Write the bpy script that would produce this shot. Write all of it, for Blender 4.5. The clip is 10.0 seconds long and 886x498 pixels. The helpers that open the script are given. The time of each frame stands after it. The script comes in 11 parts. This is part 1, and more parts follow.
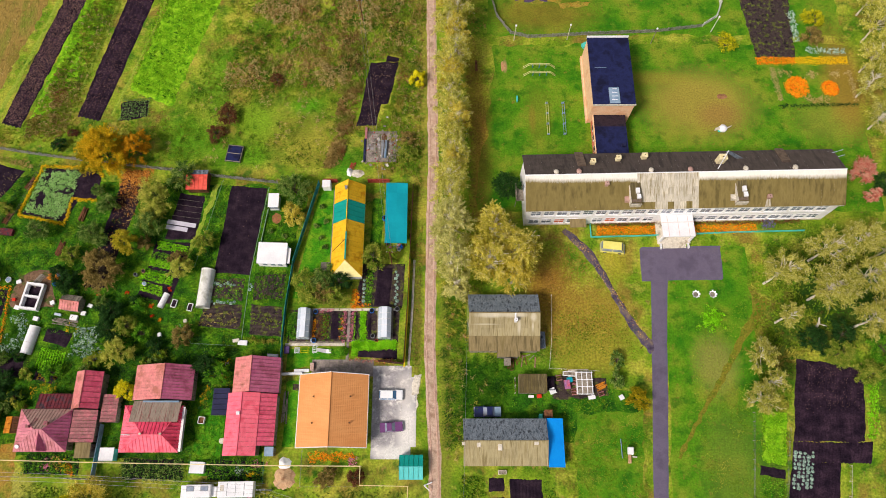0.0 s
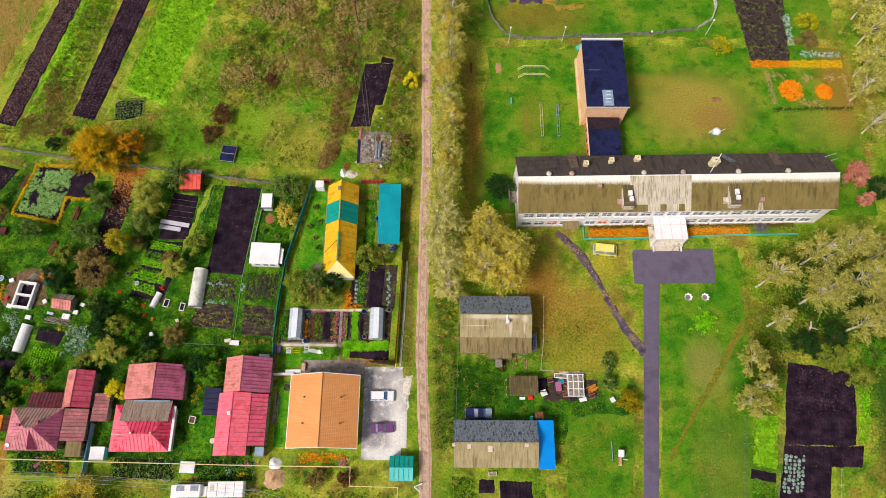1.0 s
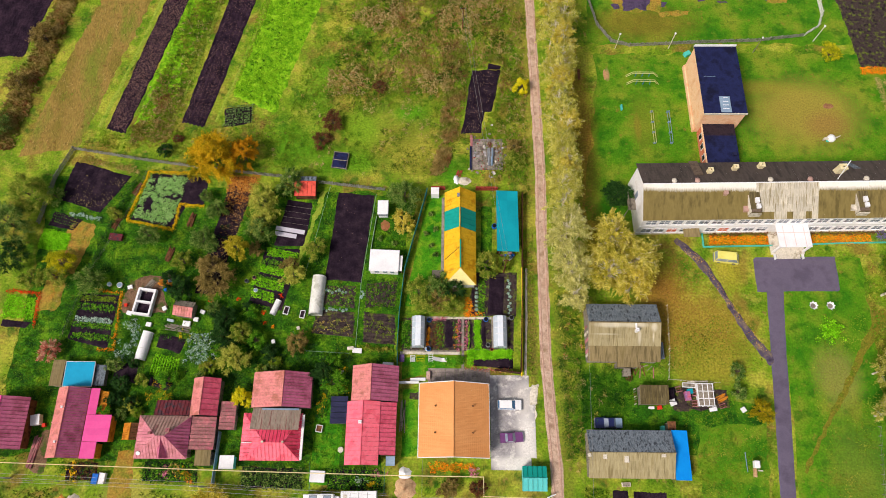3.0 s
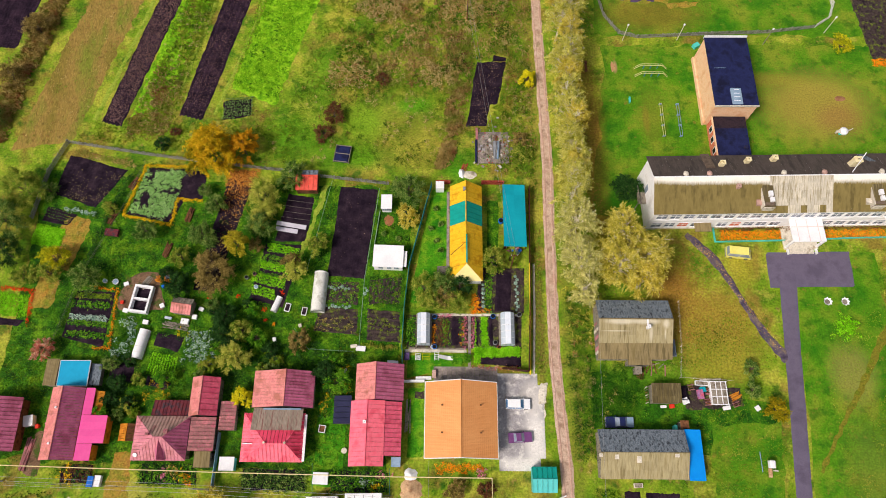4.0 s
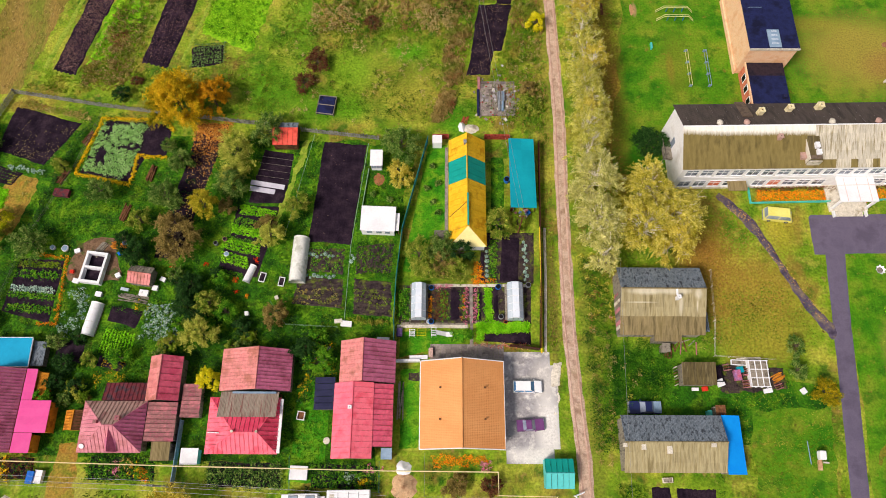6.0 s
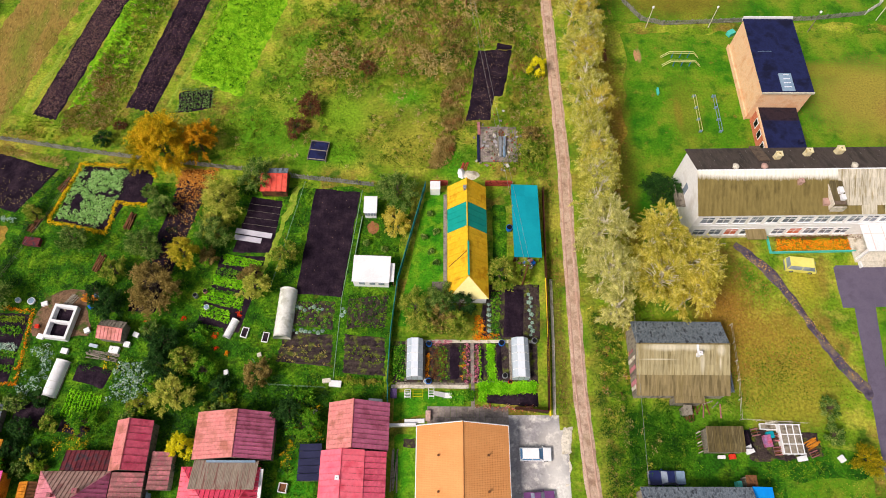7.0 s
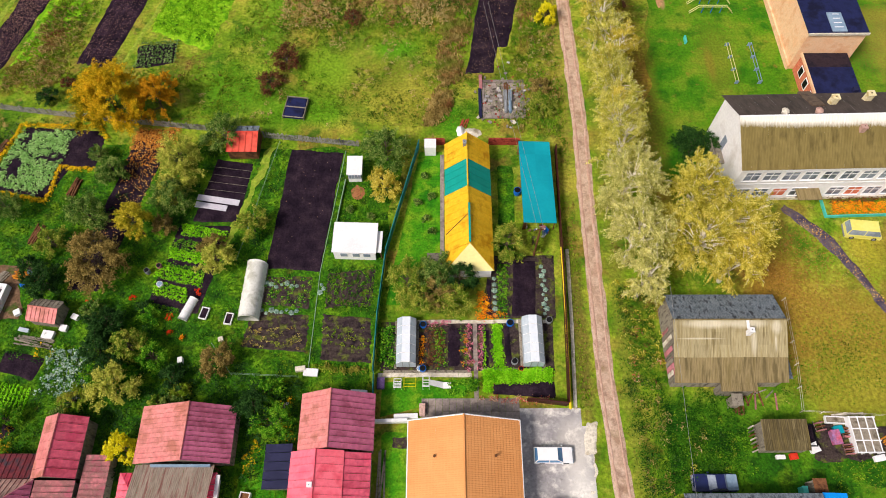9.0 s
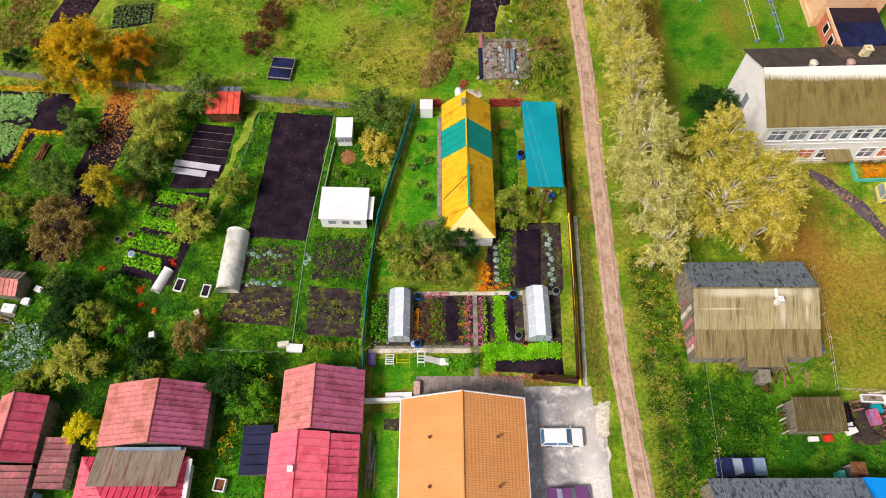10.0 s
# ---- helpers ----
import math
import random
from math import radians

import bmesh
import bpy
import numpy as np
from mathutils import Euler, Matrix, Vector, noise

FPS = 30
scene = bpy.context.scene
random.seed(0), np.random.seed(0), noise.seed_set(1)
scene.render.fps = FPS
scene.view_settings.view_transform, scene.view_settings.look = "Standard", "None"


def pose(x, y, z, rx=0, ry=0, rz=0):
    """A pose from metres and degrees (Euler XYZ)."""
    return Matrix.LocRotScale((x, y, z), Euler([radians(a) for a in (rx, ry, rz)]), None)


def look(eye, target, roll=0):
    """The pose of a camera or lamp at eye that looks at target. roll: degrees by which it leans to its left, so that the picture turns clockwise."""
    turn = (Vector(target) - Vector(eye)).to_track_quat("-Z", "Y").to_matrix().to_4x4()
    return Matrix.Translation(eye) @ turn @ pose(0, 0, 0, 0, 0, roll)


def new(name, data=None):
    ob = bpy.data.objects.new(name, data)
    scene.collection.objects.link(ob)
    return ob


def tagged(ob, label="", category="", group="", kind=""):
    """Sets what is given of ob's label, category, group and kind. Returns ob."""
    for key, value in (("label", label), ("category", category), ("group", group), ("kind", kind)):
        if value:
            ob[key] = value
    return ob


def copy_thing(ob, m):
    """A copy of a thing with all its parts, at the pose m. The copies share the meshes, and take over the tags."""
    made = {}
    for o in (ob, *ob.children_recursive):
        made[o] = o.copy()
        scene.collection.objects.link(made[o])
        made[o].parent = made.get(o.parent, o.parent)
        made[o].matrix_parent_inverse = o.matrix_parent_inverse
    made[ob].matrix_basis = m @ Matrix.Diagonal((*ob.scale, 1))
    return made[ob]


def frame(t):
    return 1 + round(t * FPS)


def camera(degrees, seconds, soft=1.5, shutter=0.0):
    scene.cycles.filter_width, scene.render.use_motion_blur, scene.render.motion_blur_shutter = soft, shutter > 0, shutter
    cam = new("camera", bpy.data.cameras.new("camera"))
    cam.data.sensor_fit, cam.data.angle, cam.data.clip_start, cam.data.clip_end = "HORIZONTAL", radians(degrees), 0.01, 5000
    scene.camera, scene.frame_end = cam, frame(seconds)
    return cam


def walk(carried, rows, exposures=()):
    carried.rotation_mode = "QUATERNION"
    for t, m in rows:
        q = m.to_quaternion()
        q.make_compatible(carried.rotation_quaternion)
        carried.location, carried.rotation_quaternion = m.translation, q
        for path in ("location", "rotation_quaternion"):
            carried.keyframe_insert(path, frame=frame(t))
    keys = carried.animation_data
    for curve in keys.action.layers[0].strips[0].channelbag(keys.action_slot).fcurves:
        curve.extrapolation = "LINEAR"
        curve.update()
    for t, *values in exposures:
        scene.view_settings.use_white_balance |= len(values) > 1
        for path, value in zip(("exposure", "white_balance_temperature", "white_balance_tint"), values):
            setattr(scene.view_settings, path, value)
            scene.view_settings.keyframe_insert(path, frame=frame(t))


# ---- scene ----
cam = camera(66.7, 10.0, soft=0.95)
PATH = [
    (0, (0.196, 1.156, 119.43), (0.203, 1.834, 117.548), 0.6),
    (0.5, (1.511, 1.226, 119.461), (1.518, 1.904, 117.579), 0.7),
    (1, (1.697, 1.161, 119.495), (1.702, 1.842, 117.615), 0.8),
    (1.5, (1.092, 1.594, 119.403), (1.091, 2.275, 117.522), 0.5),
    (2, (-5.405, 1.679, 119.057), (-5.414, 2.359, 117.177), -0.0),
    (2.5, (-15.023, 1.536, 118.382), (-15.03, 2.227, 116.506), 0.0),
    (2.7, (-17.342, 1.158, 118.551), (-17.355, 1.858, 116.678), -0.5),
    (4, (-21.207, 1.249, 115.038), (-21.206, 1.957, 113.168), 0.5),
    (4.5, (-21.683, 1.984, 111.313), (-21.672, 2.603, 109.411), 1.2),
    (5, (-21.748, 1.958, 107.362), (-21.734, 2.578, 105.461), 1.5),
    (6.5, (-21.156, 1.471, 94.809), (-21.147, 2.24, 92.962), 1.0),
    (7, (-21.419, 2.801, 91.084), (-21.402, 3.672, 89.284), 1.4),
    (7.5, (-21.408, 3.084, 87.009), (-21.389, 4.082, 85.275), 1.2),
    (8, (-20.555, 3.06, 82.653), (-20.549, 3.985, 80.88), 0.4),
    (8.5, (-20.713, 3.356, 78.735), (-20.703, 4.277, 76.96), 0.6),
    (9, (-20.32, 3.572, 74.652), (-20.316, 4.489, 72.875), 0.1),
    (9.5, (-20.037, 3.317, 70.452), (-20.035, 4.236, 68.676), -0.1),
    (10, (-19.679, 3.089, 66.781), (-19.683, 4.012, 65.008), -0.5),
]
walk(cam, [(t, look(eye, target, roll)) for t, eye, target, roll in PATH], exposures=((0.0, -0.08, 6500, 14), (3.0, -0.07, 6500, 14), (6.5, -0.02, 6500, 14), (8.5, 0.03, 6500, 14), (10.0, 0.02, 6500, 14)))

# world, sun, exposure
SUN_ELEVATION, SUN_AZIMUTH = radians(49), radians(232)
world = bpy.data.worlds.new("World")
scene.world = world
world.use_nodes = True
sky = world.node_tree.nodes.new("ShaderNodeTexSky")
sky.sky_type, sky.sun_disc = "NISHITA", False
sky.sun_elevation, sky.sun_rotation = SUN_ELEVATION, SUN_AZIMUTH
sky.air_density, sky.dust_density, sky.ozone_density = 1.0, 3.0, 1.0
haze = world.node_tree.nodes.new("ShaderNodeHueSaturation")
haze.inputs["Saturation"].default_value = 0.35
world.node_tree.links.new(sky.outputs["Color"], haze.inputs["Color"])
world.node_tree.links.new(haze.outputs["Color"], world.node_tree.nodes["Background"].inputs["Color"])
world.node_tree.nodes["Background"].inputs["Strength"].default_value = 0.09
sun = new("sun", bpy.data.lights.new("sun", "SUN"))
sun.data.energy, sun.data.angle, sun.data.color = 3.3, radians(16), (1.0, 0.91, 0.79)
sun_from = Vector((math.sin(SUN_AZIMUTH) * math.cos(SUN_ELEVATION), math.cos(SUN_AZIMUTH) * math.cos(SUN_ELEVATION), math.sin(SUN_ELEVATION)))
sun.matrix_world = look(sun_from * 200, (0, 0, 0))
scene.view_settings.exposure = 0.08


# ---- small tools ----
def rgb(r, g, b):
    """A base colour from 0..255 values of paint as seen in plain light."""
    return tuple((c / 255 / 12.92) if c <= 10 else ((c / 255 + 0.055) / 1.055) ** 2.4 for c in (r, g, b))


def mat(name, c1, c2, c3=None, scale=0.3, fine=5.0, grain=0.35, rough=0.85, bump=0.3, metal=0.0, vary=0.0, island=0.0,
        stretch=(1, 1, 1), spots=(), patches=(), spread=(0.35, 0.65), turn=0.0, leaf=0.0, spec=0.16):
    """A procedural surface: two or three tones in large blotches, a fine grain, relief, and a tone for each piece."""
    m = bpy.data.materials.new(name)
    m.use_nodes = True
    nodes, links = m.node_tree.nodes, m.node_tree.links
    bsdf = nodes["Principled BSDF"]
    geo = nodes.new("ShaderNodeNewGeometry")
    mp = nodes.new("ShaderNodeMapping")
    mp.inputs["Scale"].default_value, mp.inputs["Rotation"].default_value = stretch, (0, 0, radians(turn))
    links.new(geo.outputs["Position"], mp.inputs["Vector"])

    def noise_at(size, detail=4.0):
        n = nodes.new("ShaderNodeTexNoise")
        n.inputs["Scale"].default_value, n.inputs["Detail"].default_value = size, detail
        n.inputs["Roughness"].default_value = 0.6
        links.new(mp.outputs["Vector"], n.inputs["Vector"])
        return n.outputs["Fac"]

    def ranged(socket, lo, hi, a, b):
        r = nodes.new("ShaderNodeMapRange")
        for key, value in zip(("From Min", "From Max", "To Min", "To Max"), (lo, hi, a, b)):
            r.inputs[key].default_value = value
        links.new(socket, r.inputs["Value"])
        return r.outputs["Result"]

    def mixed(mode, fac, a, b):
        x = nodes.new("ShaderNodeMix")
        x.data_type, x.blend_type = "RGBA", mode
        for socket, value in ((x.inputs[0], fac), (x.inputs[6], a), (x.inputs[7], b)):
            if hasattr(value, "is_linked"):
                links.new(value, socket)
            else:
                socket.default_value = value
        return x.outputs[2]

    large, small = noise_at(scale), noise_at(fine, 6.0)
    ramp = nodes.new("ShaderNodeValToRGB")
    tones = [c1, c2] + ([c3] if c3 else [])
    while len(ramp.color_ramp.elements) < len(tones):
        ramp.color_ramp.elements.new(0.5)
    for i, c in enumerate(tones):
        e = ramp.color_ramp.elements[i]
        e.position, e.color = spread[0] + (spread[1] - spread[0]) * i / (len(tones) - 1), (*c, 1)
    if island:
        pick = nodes.new("ShaderNodeMath")
        pick.operation = "MULTIPLY_ADD"
        links.new(geo.outputs["Random Per Island"], pick.inputs[0])
        pick.inputs[1].default_value = island
        links.new(ranged(large, 0.0, 1.0, -island / 2, 1 - island / 2), pick.inputs[2])
        links.new(pick.outputs[0], ramp.inputs["Fac"])
    else:
        links.new(large, ramp.inputs["Fac"])
    col = ramp.outputs["Color"]
    for c, size, limit, amount in patches:
        col = mixed("MIX", ranged(noise_at(size, 5.0), limit - 0.05, limit + 0.07, 0.0, amount), col, (*c, 1))
    for sx, sy, rx, ry, c, amount in spots:
        place = nodes.new("ShaderNodeMapping")
        place.inputs["Location"].default_value = (-sx / rx, -sy / ry, 0)
        place.inputs["Scale"].default_value = (1 / rx, 1 / ry, 0)
        links.new(geo.outputs["Position"], place.inputs["Vector"])
        far = nodes.new("ShaderNodeVectorMath")
        far.operation = "LENGTH"
        links.new(place.outputs["Vector"], far.inputs[0])
        wob = nodes.new("ShaderNodeMath")
        wob.operation = "MULTIPLY_ADD"
        links.new(small, wob.inputs[0])
        wob.inputs[1].default_value = 0.9
        links.new(far.outputs["Value"], wob.inputs[2])
        col = mixed("MIX", ranged(wob.outputs[0], 0.9, 1.6, amount, 0.0), col, (*c, 1))
    col = mixed("MULTIPLY", 1.0, col, ranged(small, 0.28, 0.72, 1 - grain, 1 + grain))
    if vary:
        info = nodes.new("ShaderNodeObjectInfo")
        col = mixed("MULTIPLY", 1.0, col, ranged(info.outputs["Random"], 0, 1, 1 - vary, 1 + vary))
    links.new(col, bsdf.inputs["Base Color"])
    bsdf.inputs["Roughness"].default_value, bsdf.inputs["Metallic"].default_value = rough, metal
    bsdf.inputs["Specular IOR Level"].default_value = spec
    if bump:
        rel = nodes.new("ShaderNodeBump")
        rel.inputs["Strength"].default_value, rel.inputs["Distance"].default_value = bump, 0.15
        links.new(small, rel.inputs["Height"])
        links.new(rel.outputs["Normal"], bsdf.inputs["Normal"])
    if leaf:
        thin = nodes.new("ShaderNodeBsdfTranslucent")
        links.new(col, thin.inputs["Color"])
        both = nodes.new("ShaderNodeMixShader")
        both.inputs[0].default_value = leaf
        links.new(bsdf.outputs[0], both.inputs[1])
        links.new(thin.outputs[0], both.inputs[2])
        links.new(both.outputs[0], nodes["Material Output"].inputs["Surface"])
    return m


def mesh_of(name, verts, faces, material, smooth=False):
    me = bpy.data.meshes.new(name)
    me.from_pydata([tuple(v) for v in verts], [], [tuple(f) for f in faces])
    me.materials.append(material)
    if smooth:
        me.polygons.foreach_set("use_smooth", [True] * len(me.polygons))
    me.update()
    return me


class Shape:
    """Gathers boxes, tubes and plates into one mesh."""

    def __init__(self):
        self.v, self.f = [], []

    def add(self, verts, faces):
        n = len(self.v)
        self.v += [tuple(p) for p in verts]
        self.f += [tuple(n + i for i in q) for q in faces]
        return self

    def box(self, x0, y0, z0, x1, y1, z1, bevel=0.0):
        if bevel:
            bm = bmesh.new()
            bmesh.ops.create_cube(bm, size=1)
            for p in bm.verts:
                p.co = ((x0 + x1) / 2 + p.co.x * (x1 - x0), (y0 + y1) / 2 + p.co.y * (y1 - y0), (z0 + z1) / 2 + p.co.z * (z1 - z0))
            bmesh.ops.bevel(bm, geom=bm.edges[:], offset=bevel, segments=1, affect="EDGES")
            bm.verts.index_update()
            self.add([p.co[:] for p in bm.verts], [[p.index for p in q.verts] for q in bm.faces])
            bm.free()
            return self
        p = [(x, y, z) for z in (z0, z1) for y in (y0, y1) for x in (x0, x1)]
        return self.add(p, [(0, 2, 3, 1), (4, 5, 7, 6), (0, 1, 5, 4), (2, 6, 7, 3), (0, 4, 6, 2), (1, 3, 7, 5)])

    def tube(self, points, radii, n=6):
        pts = [Vector(p) for p in points]
        ring = []
        for i, p in enumerate(pts):
            d = (pts[min(i + 1, len(pts) - 1)] - pts[max(i - 1, 0)]).normalized()
            a = d.cross(Vector((0.31, 0.87, 0.12)) if abs(d.z) > 0.8 else Vector((0, 0, 1))).normalized()
            b = d.cross(a)
            r = radii[i] if hasattr(radii, "__len__") else radii
            ring.append([p + r * (math.cos(2 * math.pi * k / n) * a + math.sin(2 * math.pi * k / n) * b) for k in range(n)])
        faces = [(i * n + k, i * n + (k + 1) % n, (i + 1) * n + (k + 1) % n, (i + 1) * n + k) for i in range(len(pts) - 1) for k in range(n)]
        faces += [tuple(range(n))[::-1], tuple((len(pts) - 1) * n + k for k in range(n))]
        return self.add([q for r in ring for q in r], faces)

    def plate(self, corners, thick):
        """A flat plate whose upper side has these corners (counter-clockwise from above)."""
        c = [Vector(p) for p in corners]
        nrm = (c[1] - c[0]).cross(c[-1] - c[0]).normalized()
        n = len(c)
        low = [p - nrm * thick for p in c]
        faces = [tuple(range(n)), tuple(range(2 * n - 1, n - 1, -1))] + [(i, n + i, n + (i + 1) % n, (i + 1) % n) for i in range(n)]
        return self.add(c + low, faces)

    def lathe(self, profile, x=0, y=0, n=12):
        pts = [(x + r * math.cos(2 * math.pi * k / n), y + r * math.sin(2 * math.pi * k / n), z) for r, z in profile for k in range(n)]
        faces = [(i * n + k, i * n + (k + 1) % n, (i + 1) * n + (k + 1) % n, (i + 1) * n + k) for i in range(len(profile) - 1) for k in range(n)]
        faces += [tuple(range(n))[::-1], tuple((len(profile) - 1) * n + k for k in range(n))]
        return self.add(pts, faces)

    def mesh(self, name, material, smooth=False):
        return mesh_of(name, self.v, self.f, material, smooth)


def thing(name, label, category, x=0, y=0, z=0, rz=0, group="", kind=""):
    ob = new(name)
    ob.empty_display_size = 0.3
    ob.matrix_basis = pose(x, y, z, 0, 0, rz)
    return tagged(ob, label, category, group, kind)


def part(name, me, parent, label="", at=None):
    ob = new(name, me)
    ob.parent = parent
    if at is not None:
        ob.matrix_basis = at
    return tagged(ob, label) if label else ob


def solo(name, me, label, category, x=0, y=0, z=0, rz=0, group="", kind=""):
    ob = new(name, me)
    ob.matrix_basis = pose(x, y, z, 0, 0, rz)
    return tagged(ob, label, category, group, kind)


def lattice(ix, iy, seed):
    h = (ix.astype(np.int64) * 374761393 + iy.astype(np.int64) * 668265263 + seed * 69069) & 0xFFFFFFFF
    h = ((h ^ (h >> 13)) * 1274126177) & 0xFFFFFFFF
    return ((h ^ (h >> 16)) & 0xFFFF) / 65535.0


def wave(x, y, size, seed=0):
    """Smooth random heights from -1 to 1, with bumps of that size in metres."""
    x, y = np.asarray(x, float) / size, np.asarray(y, float) / size
    ix, iy = np.floor(x), np.floor(y)
    fx, fy = x - ix, y - iy
    fx, fy = fx * fx * (3 - 2 * fx), fy * fy * (3 - 2 * fy)
    a, b = lattice(ix, iy, seed), lattice(ix + 1, iy, seed)
    c, d = lattice(ix, iy + 1, seed), lattice(ix + 1, iy + 1, seed)
    return 2 * ((a * (1 - fx) + b * fx) * (1 - fy) + (c * (1 - fx) + d * fx) * fy) - 1


def sheet_mesh(name, quad, material, step=0.4, z=0.03, furrow=0.0, ridge=0.0, clods=0.04, edge=0.25, seed=0):
    """A piece of ground over four corners (two along its foot, two along its head): furrows run from foot to head, the rim is uneven."""
    a, b, c, d = (np.array(p, float) for p in quad)
    wide, long = np.linalg.norm(b - a), np.linalg.norm(d - a)
    fine = min(step, furrow / 4) if furrow else step
    nu, nv = max(3, int(wide / fine)), max(3, int(long / step))
    u, v = np.meshgrid(np.linspace(0, 1, nu + 1), np.linspace(0, 1, nv + 1))
    u3, v3 = u[..., None], v[..., None]
    p = (1 - v3) * ((1 - u3) * a + u3 * b) + v3 * ((1 - u3) * d + u3 * c)
    x = p[..., 0] + edge * (wave(p[..., 0], p[..., 1], 1.7, seed) + 0.6 * wave(p[..., 0], p[..., 1], 0.6, seed + 3))
    y = p[..., 1] + edge * (wave(p[..., 0], p[..., 1], 1.9, seed + 1) + 0.6 * wave(p[..., 0], p[..., 1], 0.7, seed + 4))
    h = z + clods * (wave(x, y, 0.35, seed + 2) + 0.6 * wave(x, y, 1.1, seed + 5))
    if furrow:
        h = h + ridge * np.sin(2 * math.pi * u * wide / furrow)
    rim = (u == 0) | (u == 1) | (v == 0) | (v == 1)
    h = np.where(rim, -0.06, np.maximum(h, min(z, 0.026)))
    verts = np.stack([x, y, h], -1).reshape(-1, 3)
    n = nu + 1
    faces = [(j * n + i, j * n + i + 1, (j + 1) * n + i + 1, (j + 1) * n + i) for j in range(nv) for i in range(nu)]
    return mesh_of(name, verts.tolist(), faces, material, True)


def ribbon_mesh(name, points, widths, material, z=0.03, step=0.8, edge=0.15, across=6, crown=0.02, seed=0):
    """A track along a line of points, with uneven sides."""
    pts = np.array(points, float)
    run = np.concatenate([[0], np.cumsum(np.linalg.norm(np.diff(pts, axis=0), axis=1))])
    s = np.linspace(0, run[-1], max(2, int(run[-1] / step)) + 1)
    cx, cy = np.interp(s, run, pts[:, 0]), np.interp(s, run, pts[:, 1])
    k = max(1, int(3 / step))
    pad = lambda q: np.convolve(np.pad(q, k, mode="edge"), np.ones(2 * k + 1) / (2 * k + 1), "valid")
    cx, cy = pad(cx), pad(cy)
    w = np.interp(s, run, np.broadcast_to(widths, (len(pts),)))
    tx, ty = np.gradient(cx), np.gradient(cy)
    ln = np.hypot(tx, ty)
    nx, ny = ty / ln, -tx / ln
    verts = []
    for i in range(len(s)):
        for j in range(across + 1):
            f = j / across * 2 - 1
            e = edge * float(wave(s[i], 7.0 * np.sign(f), 1.1, seed)) * abs(f)
            o = f * w[i] / 2 + e
            hz = -0.06 if j in (0, across) else z + crown * (1 - f * f) + 0.01 * float(wave(cx[i], o, 0.9, seed))
            verts.append((cx[i] + nx[i] * o, cy[i] + ny[i] * o, hz))
    n = across + 1
    faces = [(i * n + j + 1, i * n + j, (i + 1) * n + j, (i + 1) * n + j + 1) for i in range(len(s) - 1) for j in range(across)]
    return mesh_of(name, verts, faces, material, True)


def leaf_quads(centres, size, rng, up=0.5, slim=0.6):
    """Small lozenge leaves round these places."""
    n = len(centres)
    nrm = rng.normal(size=(n, 3))
    nrm[:, 2] = np.abs(nrm[:, 2]) + up
    nrm /= np.linalg.norm(nrm, axis=1, keepdims=True)
    a = np.cross(nrm, rng.normal(size=(n, 3)))
    a /= np.linalg.norm(a, axis=1, keepdims=True)
    b = np.cross(nrm, a)
    s = (size * rng.uniform(0.6, 1.4, n))[:, None]
    c = np.asarray(centres)
    v = np.stack([c - a * s / 2, c - b * s * slim / 2 + nrm * s * 0.08, c + a * s / 2, c + b * s * slim / 2 + nrm * s * 0.08], 1).reshape(-1, 3)
    return v


def leaf_mesh(name, centres, size, material, rng, up=0.5, slim=0.6):
    v = leaf_quads(centres, size, rng, up, slim)
    return mesh_of(name, v.tolist(), [(i, i + 1, i + 2, i + 3) for i in range(0, len(v), 4)], material)


def inside(quad, n, rng, rims=False):
    """Random places in a four-cornered plot."""
    a, b, c, d = (np.array(p, float) for p in quad)
    u, v = rng.uniform(size=(n, 1)), rng.uniform(size=(n, 1))
    p = (1 - v) * ((1 - u) * a + u * b) + v * ((1 - u) * d + u * c)
    if not rims:
        return p
    wide, long = (np.linalg.norm(b - a) + np.linalg.norm(c - d)) / 2, (np.linalg.norm(d - a) + np.linalg.norm(c - b)) / 2
    return p, np.minimum(np.minimum(u, 1 - u) * wide, np.minimum(v, 1 - v) * long)[:, 0]


BEDS = []


def open_ground(p):
    """Which of these places lie on none of the beds."""
    keep = np.ones(len(p), bool)
    for quad in BEDS:
        q = np.array(quad, float)
        inside_it = np.ones(len(p), bool)
        for i in range(4):
            e = q[(i + 1) % 4] - q[i]
            inside_it &= e[0] * (p[:, 1] - q[i, 1]) - e[1] * (p[:, 0] - q[i, 0]) > -0.15 * np.hypot(*e)
        keep &= ~inside_it
    return p[keep]


